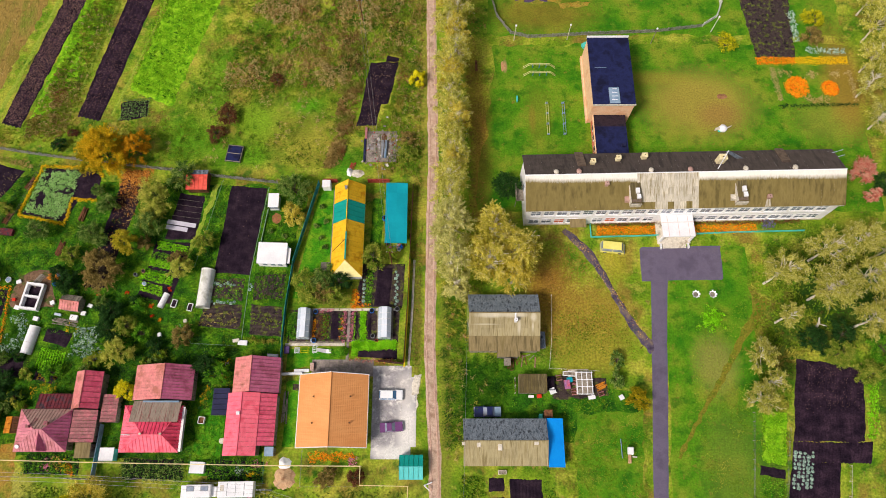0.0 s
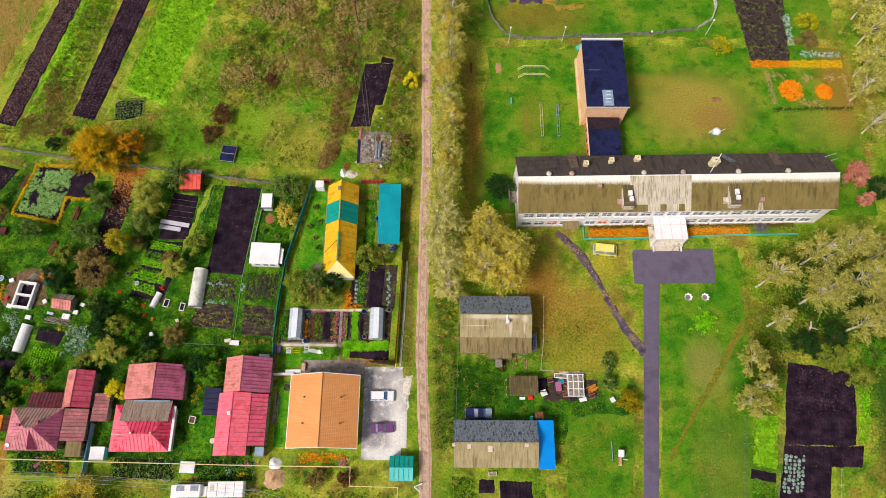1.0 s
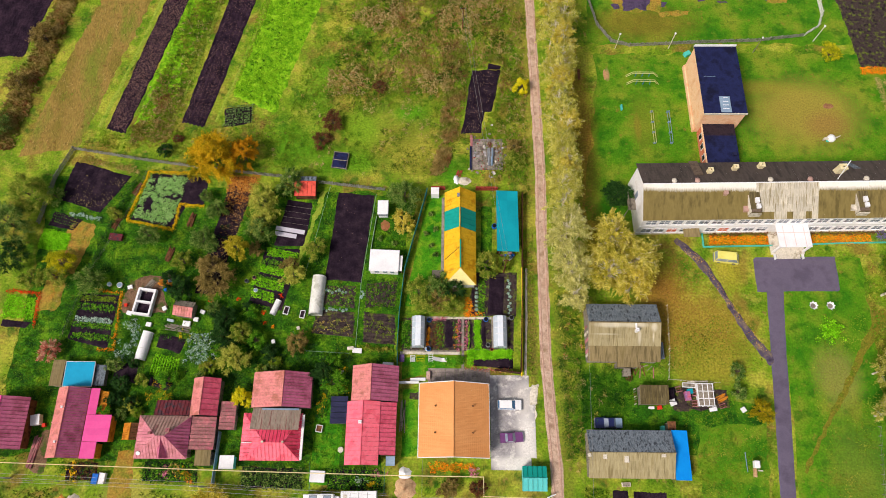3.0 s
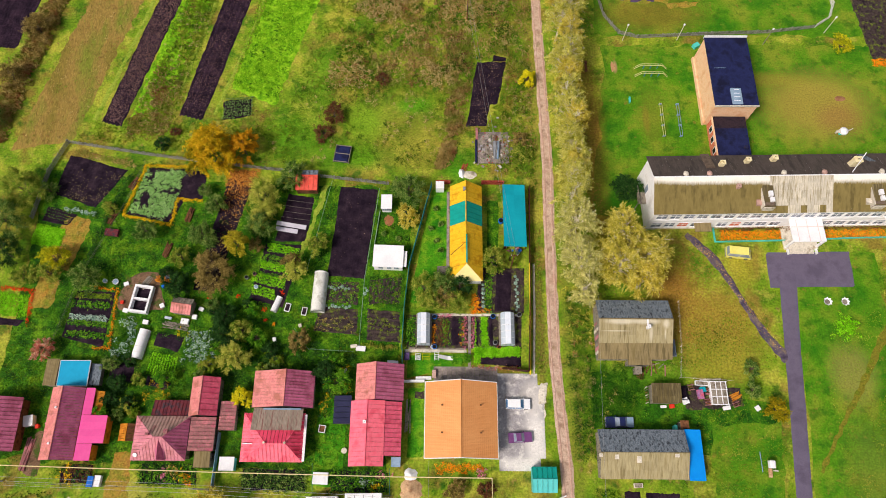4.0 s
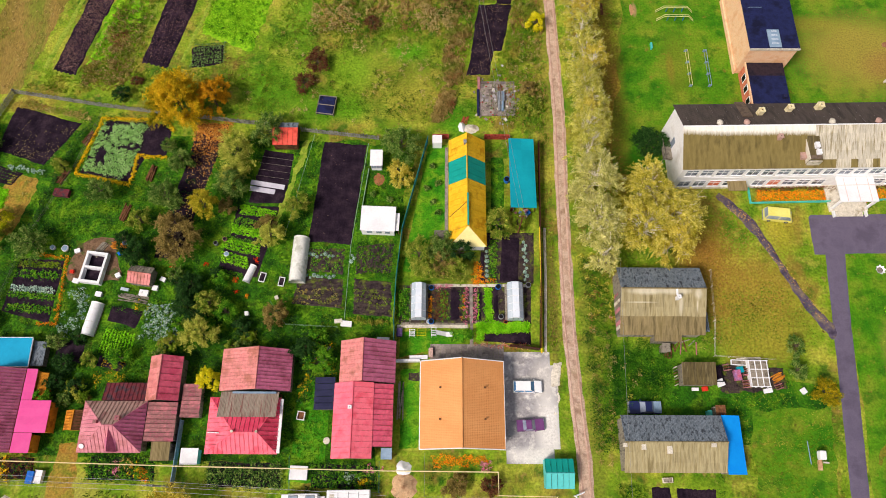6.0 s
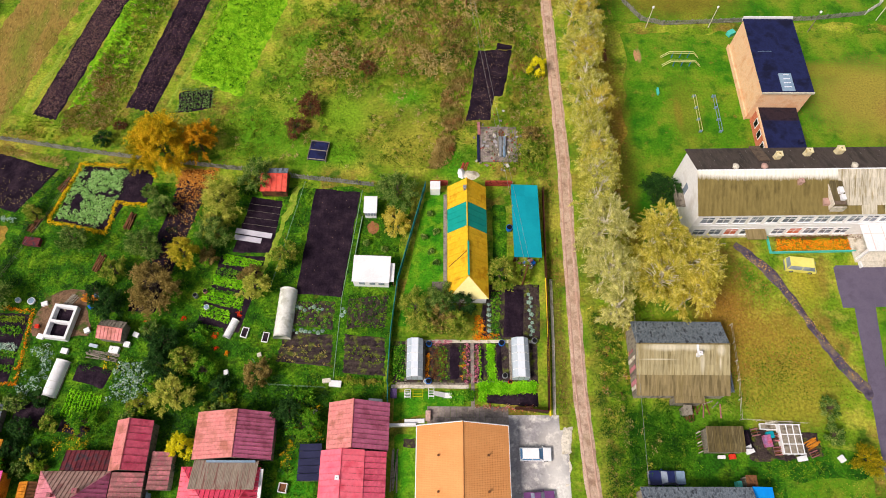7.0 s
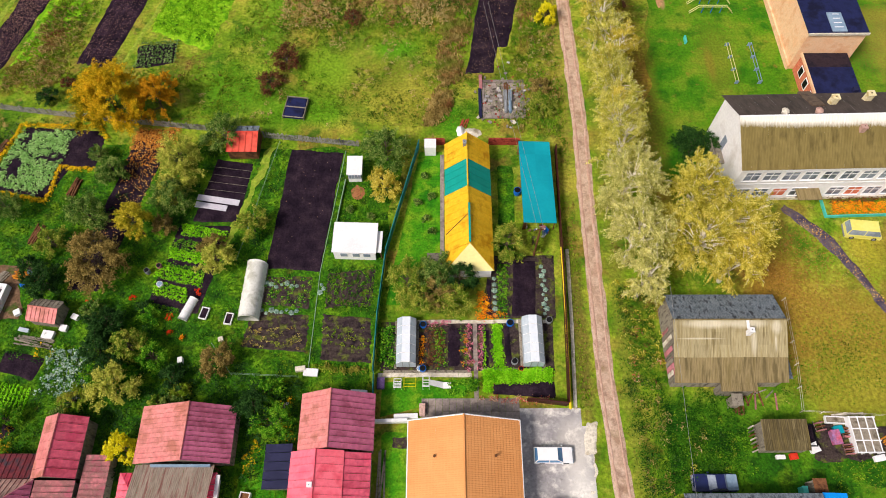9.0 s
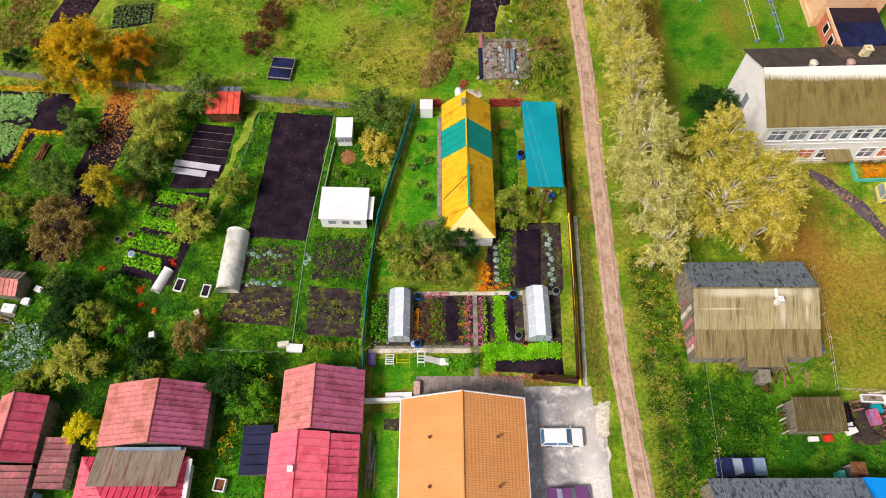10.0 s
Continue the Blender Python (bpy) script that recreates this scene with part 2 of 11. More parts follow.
def tufts(name, label, category, quad, n, height, material, seed=0, blades=4, width=0.12, clump=0.0, thin=0.0, fade=1.6):
    """Standing grass and weeds: bent blades in small tufts."""
    rng = np.random.default_rng(seed)
    p, rim = inside(quad, n, rng, True)
    p = p[rim > fade * (rng.uniform(-0.2, 1.0, n) + 0.6 * wave(p[:, 0], p[:, 1], 2.5, seed + 7))]
    if clump:
        p = p[(wave(p[:, 0], p[:, 1], clump, seed) + 0.5 * wave(p[:, 0], p[:, 1], clump / 3, seed + 1)) + rng.normal(size=len(p)) * 0.4 > thin]
    p = open_ground(p)
    p = np.repeat(p, blades, 0) + rng.normal(size=(len(p) * blades, 2)) * 0.08
    m = len(p)
    ang, h = rng.uniform(0, 2 * math.pi, m), 0.72 * height * rng.uniform(0.5, 1.4, m)
    lean = h * rng.uniform(0.3, 1.2, m)
    dx, dy = np.cos(ang), np.sin(ang)
    w = 0.85 * width * rng.uniform(0.6, 1.4, m)
    z0 = np.zeros(m) + 0.01
    v = np.stack([np.stack([p[:, 0] - dy * w / 2, p[:, 1] + dx * w / 2, z0], 1), np.stack([p[:, 0] + dy * w / 2, p[:, 1] - dx * w / 2, z0], 1),
                  np.stack([p[:, 0] + dx * lean * 0.5 + dy * w / 2, p[:, 1] + dy * lean * 0.5 - dx * w / 2, h * 0.8], 1),
                  np.stack([p[:, 0] + dx * lean, p[:, 1] + dy * lean, h], 1)], 1).reshape(-1, 3)
    me = mesh_of(name, v.tolist(), [(i, i + 1, i + 2, i + 3) for i in range(0, len(v), 4)], material)
    return solo(name, me, label, category, kind="stuff")


def clumps(name, label, category, places, radius, height, material, seed=0, leaves=14, size=0.18, kind="stuff", up=1.6):
    """Low leafy plants at these places, joined: a bed, a row, a border."""
    rng = np.random.default_rng(seed)
    leaves = int(leaves * 1.8)
    p = np.repeat(np.asarray(places, float), leaves, 0)
    off = rng.normal(size=(len(p), 2)) * radius * 0.5
    r = np.hypot(off[:, 0], off[:, 1]) / radius
    z = 0.04 + height * np.clip(1 - r * r, 0.1, 1) * rng.uniform(0.5, 1.1, len(p))
    me = leaf_mesh(name, np.column_stack([p + off, z]), size, material, rng, up)
    return solo(name, me, label, category, kind=kind)


def line_of(p0, p1, gap, rng=None, loose=0.0):
    a, b = np.array(p0, float), np.array(p1, float)
    n = max(2, int(np.linalg.norm(b - a) / gap) + 1)
    pts = a + (b - a) * np.linspace(0, 1, n)[:, None]
    return pts + (rng.normal(size=pts.shape) * loose if rng is not None else 0)


def tree(name, label, x, y, height, radius, leaf, bark, seed, leaf_size=0.24, count=4000, deep=1.0, base=0.3, lean=(0, 0), twigs=1, trunk=0.16, droop=0.1, category="tree", group="", sprays=8, fuzz=1.0, bough=0.4):
    """Trunk, limbs, and an uneven crown of leafy sprays that point outwards from the ends of the limbs."""
    rng = np.random.default_rng(seed)
    root = thing(name, label, category, x, y, group=group)
    low = height * base
    mid, half = (height + low) / 2, (height - low) / 2
    n, ns = max(12, int(12 + radius * 9)), sprays
    ends, mids = [], []
    wood = Shape()
    spine = [(lean[0] * f + 0.12 * radius * math.sin(3 * f + seed) * f, lean[1] * f + 0.12 * radius * math.cos(2.3 * f + seed) * f, height * 0.93 * f) for f in (0, 0.2, 0.4, 0.6, 0.8, 1)]
    wood.tube(spine, [trunk * k for k in (1.25, 1, 0.85, 0.62, 0.4, 0.12)], 7)
    for i in range(n):
        az, el = 2.39996 * i + rng.uniform(-0.5, 0.5), math.asin(rng.uniform(-0.55, 1))
        k = rng.uniform(0.35, 1.0) ** 0.55 * (0.86 + 0.15 * math.sin(2 * az + seed) + 0.11 * math.sin(3 * az + 2.1 * seed))
        zz = mid + half * math.sin(el) * min(0.92, k + 0.2)
        e = Vector((lean[0] * zz / height + radius * k * math.cos(el) * math.cos(az), lean[1] * zz / height + radius * k * math.cos(el) * math.sin(az), zz))
        f = min(0.8, max(0.12, (zz - 0.55 * math.hypot(e.x, e.y)) / height))
        s = Vector((lean[0] * f, lean[1] * f, height * 0.93 * f))
        m = s.lerp(e, 0.55) + Vector((0, 0, 0.1 * radius))
        wood.tube([s, m, e], [trunk * bough, trunk * bough * 0.65, trunk * bough * 0.25], 4)
        ends.append(e), mids.append(m)
    ends, mids = np.array(ends), np.array(mids)
    axis = np.column_stack([lean[0] * ends[:, 2] / height, lean[1] * ends[:, 2] / height, np.full(n, mid - 0.3 * half)])
    out = ends - axis
    out /= np.maximum(np.linalg.norm(out, axis=1, keepdims=True), 0.2)
    u = rng.uniform(0.25, 1.0, (n, ns, 1))
    start = mids[:, None] * (1 - u) + ends[:, None] * u
    way = out[:, None] * 0.75 + rng.normal(size=(n, ns, 3)) * 0.55 + np.array((0, 0, 0.22))
    way /= np.linalg.norm(way, axis=2, keepdims=True)
    reach = radius * rng.uniform(0.2, 0.4, (n, ns, 1)) * deep
    for i in range(n):
        for j in range(twigs):
            q, d = Vector(start[i, j]), Vector(way[i, j] * reach[i, j])
            wood.tube([q, q + d * 0.9], [trunk * 0.17, trunk * 0.05], 3)
    part("trunk", wood.mesh("trunk", bark), root)
    a, b, t = rng.integers(0, n, count), rng.integers(0, ns, count), rng.uniform(0.08, 1.0, count)[:, None]
    c = start[a, b] + way[a, b] * reach[a, b] * t + rng.normal(size=(count, 3)) * fuzz * (0.05 + 0.035 * radius) * (1.25 - 0.6 * t)
    c[:, 2] -= droop * (t[:, 0] ** 2) * radius
    c[:, 2] = np.maximum(c[:, 2], 0.12)
    part("crown", leaf_mesh("crown", c, leaf_size, leaf, rng, 0.9), root)
    return root


# ---- materials ----
straw, rust_leaf = rgb(176, 158, 66), rgb(150, 92, 34)
m_ground = mat("meadow_ground", rgb(70, 114, 14), rgb(118, 148, 28), rgb(170, 168, 58), scale=0.13, fine=2.6, grain=0.48, bump=0.8, patches=((rgb(134, 108, 48), 0.16, 0.56, 0.8), (rgb(176, 176, 66), 0.42, 0.58, 0.55), (rgb(34, 92, 10), 0.33, 0.6, 0.8), (rgb(150, 120, 70), 0.9, 0.64, 0.7)), spots=(
    (52, 77, 13, 8, rgb(158, 142, 58), 0.85), (57, 73, 5, 4, rgb(158, 126, 60), 0.6), (20, 36, 5, 9, rgb(156, 112, 42), 0.8), (27, 30, 9, 9, rgb(156, 136, 46), 0.85),
    (26, 24, 7, 4, rgb(146, 142, 42), 0.8), (33, 42, 3, 5, rgb(164, 152, 46), 0.7), (49, 20, 5, 12, rgb(136, 142, 62), 0.9), (50, 5, 7, 12, rgb(104, 126, 42), 0.85),
    (8.5, 62, 2.4, 22, rgb(150, 116, 42), 0.75), (7, 80, 2, 14, rgb(140, 122, 40), 0.7), (84, 82, 5, 12, rgb(150, 116, 48), 0.8), (22, 97, 12, 4, rgb(128, 100, 36), 0.6),
    (-26, 66, 8, 6, rgb(164, 150, 56), 0.6), (-30, 72, 8, 7, rgb(140, 148, 46), 0.5), (-92, 42, 4, 10, rgb(164, 138, 52), 0.9), (-88, 55, 3, 8, rgb(150, 128, 60), 0.6),
    (-90, 29, 4, 5, rgb(160, 128, 60), 0.75), (-46, 52, 1.6, 9, rgb(150, 158, 48), 0.9), (-44.6, 42, 1.6, 10, rgb(142, 150, 44), 0.8), (-4.0, 30, 1.0, 14, rgb(112, 100, 44), 0.8),
    (-3.6, 80, 1.4, 40, rgb(150, 138, 58), 0.7), (1.0, 20, 1.3, 60, rgb(120, 130, 40), 0.7), (-72, 0, 5, 5, rgb(164, 158, 72), 0.8), (12, 21, 9, 4, rgb(70, 124, 14), 0.9), (-50, 67, 6, 7, rgb(84, 142, 16), 0.9), (-39, 64, 9, 3.5, rgb(92, 146, 18), 0.9), (-37, 71, 5, 6, rgb(120, 158, 30), 0.8), (-46, 80, 4, 12, rgb(98, 148, 24), 0.7), (-27, 75.5, 4, 2.4, rgb(84, 150, 14), 0.9), (-18.6, 62, 3, 4, rgb(70, 138, 14), 0.9), (73, 36, 11, 12, rgb(30, 64, 12), 0.9), (81, 12, 5, 22, rgb(40, 80, 14), 0.9), (57, 12, 2.4, 18, rgb(60, 100, 18), 0.8), (62, 26, 4, 8, rgb(40, 76, 14), 0.8),
    (-30, -3, 14, 3.4, rgb(104, 122, 26), 0.8), (-12, -2, 10, 3.4, rgb(112, 112, 36), 0.8), (-60, -2, 14, 4, rgb(84, 110, 20), 0.7), (57, 28, 3, 9, rgb(120, 118, 36), 0.8)))
m_lush = mat("garden_grass", rgb(26, 70, 4), rgb(54, 108, 8), rgb(98, 142, 18), scale=0.4, fine=3.2, grain=0.6, bump=0.9, patches=((rgb(118, 150, 22), 0.26, 0.6, 0.7), (rgb(14, 46, 4), 0.5, 0.57, 0.75), (rgb(104, 92, 34), 0.6, 0.66, 0.6)))
m_lawn = mat("mown_lawn", rgb(38, 116, 8), rgb(66, 138, 12), rgb(108, 156, 26), scale=0.35, fine=4, grain=0.4, bump=0.6, patches=((rgb(134, 164, 34), 0.5, 0.58, 0.6), (rgb(26, 88, 6), 0.8, 0.58, 0.6)))
m_schoollawn = mat("school_lawn", rgb(46, 112, 8), rgb(82, 134, 16), rgb(124, 142, 36), scale=0.14, fine=3, grain=0.32, bump=0.6, patches=((rgb(34, 96, 8), 0.4, 0.57, 0.7), (rgb(128, 150, 38), 0.25, 0.58, 0.45), (rgb(140, 116, 48), 0.7, 0.64, 0.6)), spots=(
    (53, 76, 13, 9, rgb(160, 142, 60), 0.85), (57, 73, 5, 4, rgb(150, 112, 60), 0.6), (80, 72, 9, 6, rgb(140, 140, 50), 0.6), (22, 98, 13, 5, rgb(136, 104, 40), 0.6), (84, 82, 5, 14, rgb(150, 116, 48), 0.8), (49.2, 22.5, 4.4, 6, rgb(138, 138, 64), 0.85), (50, 4, 6, 14, rgb(104, 124, 40), 0.6), (8.2, 70, 2.4, 26, rgb(132, 114, 38), 0.55), (13.6, 84.8, 0.5, 1.6, rgb(176, 140, 100), 0.95), (18.8, 72.3, 0.8, 3.5, rgb(140, 112, 44), 0.8), (44, 82, 8, 2, rgb(150, 134, 50), 0.5), (20, 73, 3, 8, rgb(120, 128, 34), 0.6)))
m_green_crop = mat("clover_crop", rgb(86, 144, 10), rgb(124, 182, 18), rgb(156, 200, 38), scale=0.6, fine=3.2, grain=0.4, bump=0.8, patches=((rgb(60, 116, 8), 1.6, 0.56, 0.7),))
m_stubble = mat("stubble", rgb(126, 112, 46), rgb(150, 124, 62), rgb(118, 126, 42), scale=0.2, fine=4, grain=0.38, bump=0.4, turn=-10, stretch=(1, 0.3, 1))
m_soil = mat("ploughed_soil", rgb(27, 18, 30), rgb(43, 30, 43), rgb(60, 43, 56), scale=0.5, fine=4, grain=0.5, bump=0.8, rough=0.95, spec=0.1)
m_bed = mat("garden_soil", rgb(28, 19, 31), rgb(40, 29, 41), rgb(54, 41, 51), scale=0.6, fine=5, grain=0.45, bump=0.7, rough=0.95, spec=0.1)
m_soil_dry = mat("dry_soil", rgb(50, 40, 46), rgb(72, 61, 58), rgb(38, 30, 37), scale=0.7, fine=4, grain=0.5, bump=0.8, rough=0.95, spec=0.1, patches=((rgb(104, 118, 34), 0.9, 0.57, 0.7),))
m_dirt = mat("track_dirt", rgb(184, 152, 132), rgb(200, 172, 152), rgb(166, 136, 114), scale=0.5, fine=5, grain=0.22, bump=0.4, patches=((rgb(146, 116, 100), 0.9, 0.58, 0.7), (rgb(212, 186, 168), 0.6, 0.58, 0.6), (rgb(120, 110, 60), 0.35, 0.66, 0.6)))
m_asphalt = mat("asphalt", rgb(98, 90, 110), rgb(106, 97, 117), rgb(91, 83, 102), scale=0.25, fine=9, grain=0.14, bump=0.2)
m_wetpath = mat("worn_asphalt", rgb(62, 54, 72), rgb(90, 80, 98), rgb(128, 112, 96), scale=0.6, fine=4, grain=0.25, bump=0.3)
m_concrete = mat("concrete_yard", rgb(154, 150, 153), rgb(176, 172, 174), rgb(236, 232, 228), scale=0.28, fine=3.5, grain=0.2, bump=0.3, vary=0.02, spread=(0.42, 0.7), patches=((rgb(138, 133, 134), 0.35, 0.56, 0.6), (rgb(232, 228, 222), 0.8, 0.58, 0.75), (rgb(104, 98, 98), 1.6, 0.66, 0.6)), spots=((-5.5, 11, 2.2, 6, rgb(236, 232, 226), 0.8), (-8, 7.4, 4, 1.2, rgb(232, 228, 222), 0.8), (-6, 18, 2, 3, rgb(228, 222, 214), 0.6)))
m_pale = mat("pale_concrete", rgb(196, 188, 172), rgb(222, 214, 200), rgb(170, 158, 136), scale=0.8, fine=5, grain=0.2, vary=0.12)
m_paving = mat("worn_paving", rgb(128, 118, 116), rgb(158, 146, 138), rgb(112, 100, 98), scale=0.6, fine=4, grain=0.2, vary=0.18)
m_white = mat("white_paint", rgb(232, 232, 236), rgb(244, 244, 246), scale=0.5, fine=4, grain=0.05, rough=0.6, bump=0.05)
m_plaster = mat("whitewashed_wall", rgb(240, 238, 240), rgb(248, 246, 248), rgb(222, 216, 214), scale=0.35, fine=4, grain=0.08, bump=0.1, spread=(0.3, 0.75))
m_orange_wall = mat("orange_plaster", rgb(248, 196, 154), rgb(250, 206, 168), rgb(240, 182, 140), scale=0.5, fine=5, grain=0.1, bump=0.1)
m_board = mat("weathered_boards", rgb(120, 112, 102), rgb(150, 142, 128), rgb(96, 88, 80), scale=0.8, fine=6, grain=0.25, vary=0.2, stretch=(3, 3, 0.6))
m_brown_wood = mat("brown_boards", rgb(92, 58, 38), rgb(122, 82, 54), rgb(70, 44, 32), scale=0.8, fine=6, grain=0.25, vary=0.2)
m_orange_wood = mat("varnished_boards", rgb(196, 118, 30), rgb(216, 142, 44), rgb(160, 92, 24), scale=0.8, fine=6, grain=0.2, vary=0.1)
bleach = rgb(240, 236, 226)
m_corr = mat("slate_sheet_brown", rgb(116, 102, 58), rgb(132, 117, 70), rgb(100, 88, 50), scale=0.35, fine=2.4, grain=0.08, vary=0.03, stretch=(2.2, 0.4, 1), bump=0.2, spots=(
    (22, 54.4, 14, 1.0, bleach, 0.95), (36, 54.7, 14, 1.1, bleach, 0.95), (50, 55.0, 14, 1.0, bleach, 0.95), (66, 55.4, 16, 1.1, bleach, 0.95)))
pale_wash = rgb(214, 206, 184)
m_corr_barn = mat("slate_sheet_faded", rgb(148, 134, 96), rgb(170, 158, 122), rgb(128, 115, 80), scale=0.5, fine=3, grain=0.1, vary=0.07, stretch=(5, 0.22, 1), bump=0.2, spots=(
    (9, 30.1, 3, 0.5, pale_wash, 0.7), (13.2, 30.1, 2.4, 0.5, pale_wash, 0.7), (16.4, 29.8, 0.6, 0.8, pale_wash, 0.7), (13.9, 28.3, 0.35, 1.6, pale_wash, 0.6), (16.3, 28.2, 0.14, 0.9, pale_wash, 0.7), (8, 28.6, 2.6, 0.1, pale_wash, 0.6)))
m_corr_moss = mat("slate_sheet_moss", rgb(104, 92, 58), rgb(84, 74, 50), rgb(126, 114, 80), scale=0.7, fine=3, grain=0.2, vary=0.18, stretch=(4, 0.3, 1), bump=0.2)
m_oldglass = mat("dusty_glass", rgb(124, 112, 96), rgb(154, 144, 130), rgb(98, 88, 74), scale=1.2, fine=4, grain=0.2, rough=0.2, bump=0.0, spec=0.5)
m_yardgrass = mat("yard_grass", rgb(24, 76, 6), rgb(48, 104, 8), rgb(86, 132, 18), scale=0.3, fine=3.2, grain=0.6, bump=0.9, patches=((rgb(110, 146, 22), 0.22, 0.6, 0.7), (rgb(16, 54, 6), 0.7, 0.58, 0.7)))
m_corr_white = mat("slate_sheet_pale", rgb(176, 166, 142), rgb(206, 198, 182), rgb(150, 138, 106), scale=0.6, fine=3, grain=0.2, vary=0.12, stretch=(5, 0.2, 1), bump=0.2)
m_corr_wornred = mat("slate_sheet_worn_red", rgb(140, 122, 106), rgb(162, 148, 134), rgb(132, 92, 84), scale=0.7, fine=3, grain=0.2, vary=0.1, stretch=(4, 0.3, 1), bump=0.2)
# darker slate for the school's north slope: its shade is put into the colour
m_corr_shaded = mat("slate_sheet_shaded", rgb(78, 69, 66), rgb(88, 79, 74), rgb(70, 63, 60), scale=0.5, fine=3, grain=0.1, vary=0.08, stretch=(2.2, 0.35, 1), bump=0.2)
m_corr_blue = mat("slate_sheet_grey", rgb(80, 90, 100), rgb(124, 134, 144), rgb(60, 66, 74), scale=1.6, fine=6, grain=0.35, vary=0.08, stretch=(1.4, 0.7, 1), bump=0.3)
m_corr_old = mat("slate_sheet_old", rgb(120, 106, 70), rgb(142, 126, 90), rgb(104, 92, 62), scale=0.5, fine=3, grain=0.12, vary=0.1, stretch=(4, 0.25, 1), bump=0.2)
# salmon has the west slopes' sunlight in its colour, plum the east slopes' shade
m_salmon_lit = mat("roof_paint_salmon_lit", rgb(208, 124, 122), rgb(220, 140, 136), rgb(180, 112, 98), scale=0.5, fine=3, grain=0.16, vary=0.07, rough=0.55, bump=0.05)
m_plum_shaded = mat("roof_paint_plum_shaded", rgb(176, 90, 124), rgb(190, 106, 136), rgb(156, 80, 104), scale=0.5, fine=3, grain=0.16, vary=0.07, rough=0.5, bump=0.05)
# the rose roof paint again, darkened for slopes turned from the sun
m_rose_shaded = mat("roof_paint_rose_shaded", rgb(224, 66, 98), rgb(234, 84, 112), rgb(196, 56, 80), scale=0.5, fine=3, grain=0.1, vary=0.08, rough=0.5, bump=0.05)
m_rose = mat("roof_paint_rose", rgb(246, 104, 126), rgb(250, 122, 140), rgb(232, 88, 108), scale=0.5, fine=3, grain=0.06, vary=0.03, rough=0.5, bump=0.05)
m_pink = mat("roof_sheet_pink", rgb(236, 84, 158), rgb(240, 96, 166), scale=0.5, fine=3, grain=0.04, vary=0.03, rough=0.5, bump=0.05)
m_redplum = mat("roof_paint_red_plum", rgb(206, 80, 108), rgb(218, 98, 122), rgb(182, 68, 90), scale=0.5, fine=3, grain=0.16, vary=0.07, rough=0.5, bump=0.05)
m_redsheet = mat("roof_sheet_red", rgb(222, 82, 66), rgb(230, 96, 80), rgb(196, 66, 54), scale=0.5, fine=3, grain=0.12, vary=0.05, rough=0.55, bump=0.05)
m_drygrass = mat("dry_grass", rgb(124, 126, 38), rgb(158, 134, 52), rgb(172, 128, 58), scale=0.3, fine=3, grain=0.45, bump=0.6, patches=((rgb(92, 118, 24), 0.5, 0.58, 0.7), (rgb(176, 116, 44), 0.4, 0.62, 0.6)))
m_earth = mat("trodden_earth", rgb(92, 70, 52), rgb(128, 100, 78), rgb(74, 58, 46), scale=0.6, fine=4, grain=0.35, bump=0.5, patches=((rgb(70, 104, 24), 0.6, 0.58, 0.7),))
m_dusty = mat("roof_paint_dusty_rose", rgb(200, 124, 138), rgb(212, 140, 150), rgb(180, 110, 114), scale=0.5, fine=3, grain=0.12, vary=0.05, rough=0.6, bump=0.05)
m_dusty_grey = mat("roof_paint_worn_grey", rgb(172, 138, 128), rgb(188, 154, 142), rgb(160, 114, 110), scale=0.5, fine=3, grain=0.16, vary=0.06, rough=0.7, bump=0.05)
m_rusty = mat("roof_paint_rusted", rgb(178, 98, 112), rgb(150, 106, 104), rgb(194, 120, 126), scale=0.9, fine=4, grain=0.25, vary=0.12, bump=0.1)
m_dark_rusty = mat("roof_paint_dark", rgb(84, 44, 56), rgb(120, 52, 58), rgb(66, 58, 66), scale=0.9, fine=4, grain=0.25, vary=0.15, bump=0.1)
m_tile_light = mat("tile_sheet_orange", rgb(222, 150, 90), rgb(230, 161, 101), scale=0.3, fine=4, grain=0.05, vary=0.015, rough=0.55, bump=0.05)
m_yellow = mat("roof_paint_yellow", rgb(228, 176, 32), rgb(238, 190, 44), rgb(206, 146, 22), scale=0.5, fine=3, grain=0.1, vary=0.04, rough=0.5, bump=0.05)
m_cream = mat("roof_paint_cream", rgb(238, 224, 150), rgb(244, 232, 164), scale=0.5, fine=3, grain=0.06, rough=0.5, bump=0.05)
m_teal = mat("roof_sheet_teal", rgb(10, 146, 136), rgb(14, 156, 144), scale=0.4, fine=3, grain=0.05, vary=0.04, rough=0.5, bump=0.05)
m_cyan = mat("roof_sheet_cyan", rgb(0, 146, 164), rgb(6, 158, 176), scale=0.3, fine=3, grain=0.04, vary=0.05, rough=0.5, bump=0.05)
m_kiosk = mat("kiosk_teal", rgb(84, 192, 190), rgb(100, 204, 202), scale=0.6, fine=3, grain=0.06, rough=0.5, bump=0.05)
m_azure = mat("roof_sheet_azure", rgb(0, 144, 244), rgb(4, 156, 250), scale=0.6, fine=3, grain=0.03, rough=0.5, bump=0.03)
m_blue = mat("roof_sheet_blue", rgb(0, 152, 196), rgb(6, 162, 206), scale=0.6, fine=3, grain=0.04, rough=0.5, bump=0.03)
m_navy = mat("roofing_felt_navy", rgb(26, 30, 64), rgb(34, 40, 82), rgb(22, 24, 50), scale=0.4, fine=4, grain=0.15, vary=0.06, bump=0.1, rough=0.7)
m_bitumen = mat("old_bitumen", rgb(36, 28, 36), rgb(52, 40, 48), rgb(28, 26, 38), scale=0.6, fine=4, grain=0.2, bump=0.1, rough=0.7)
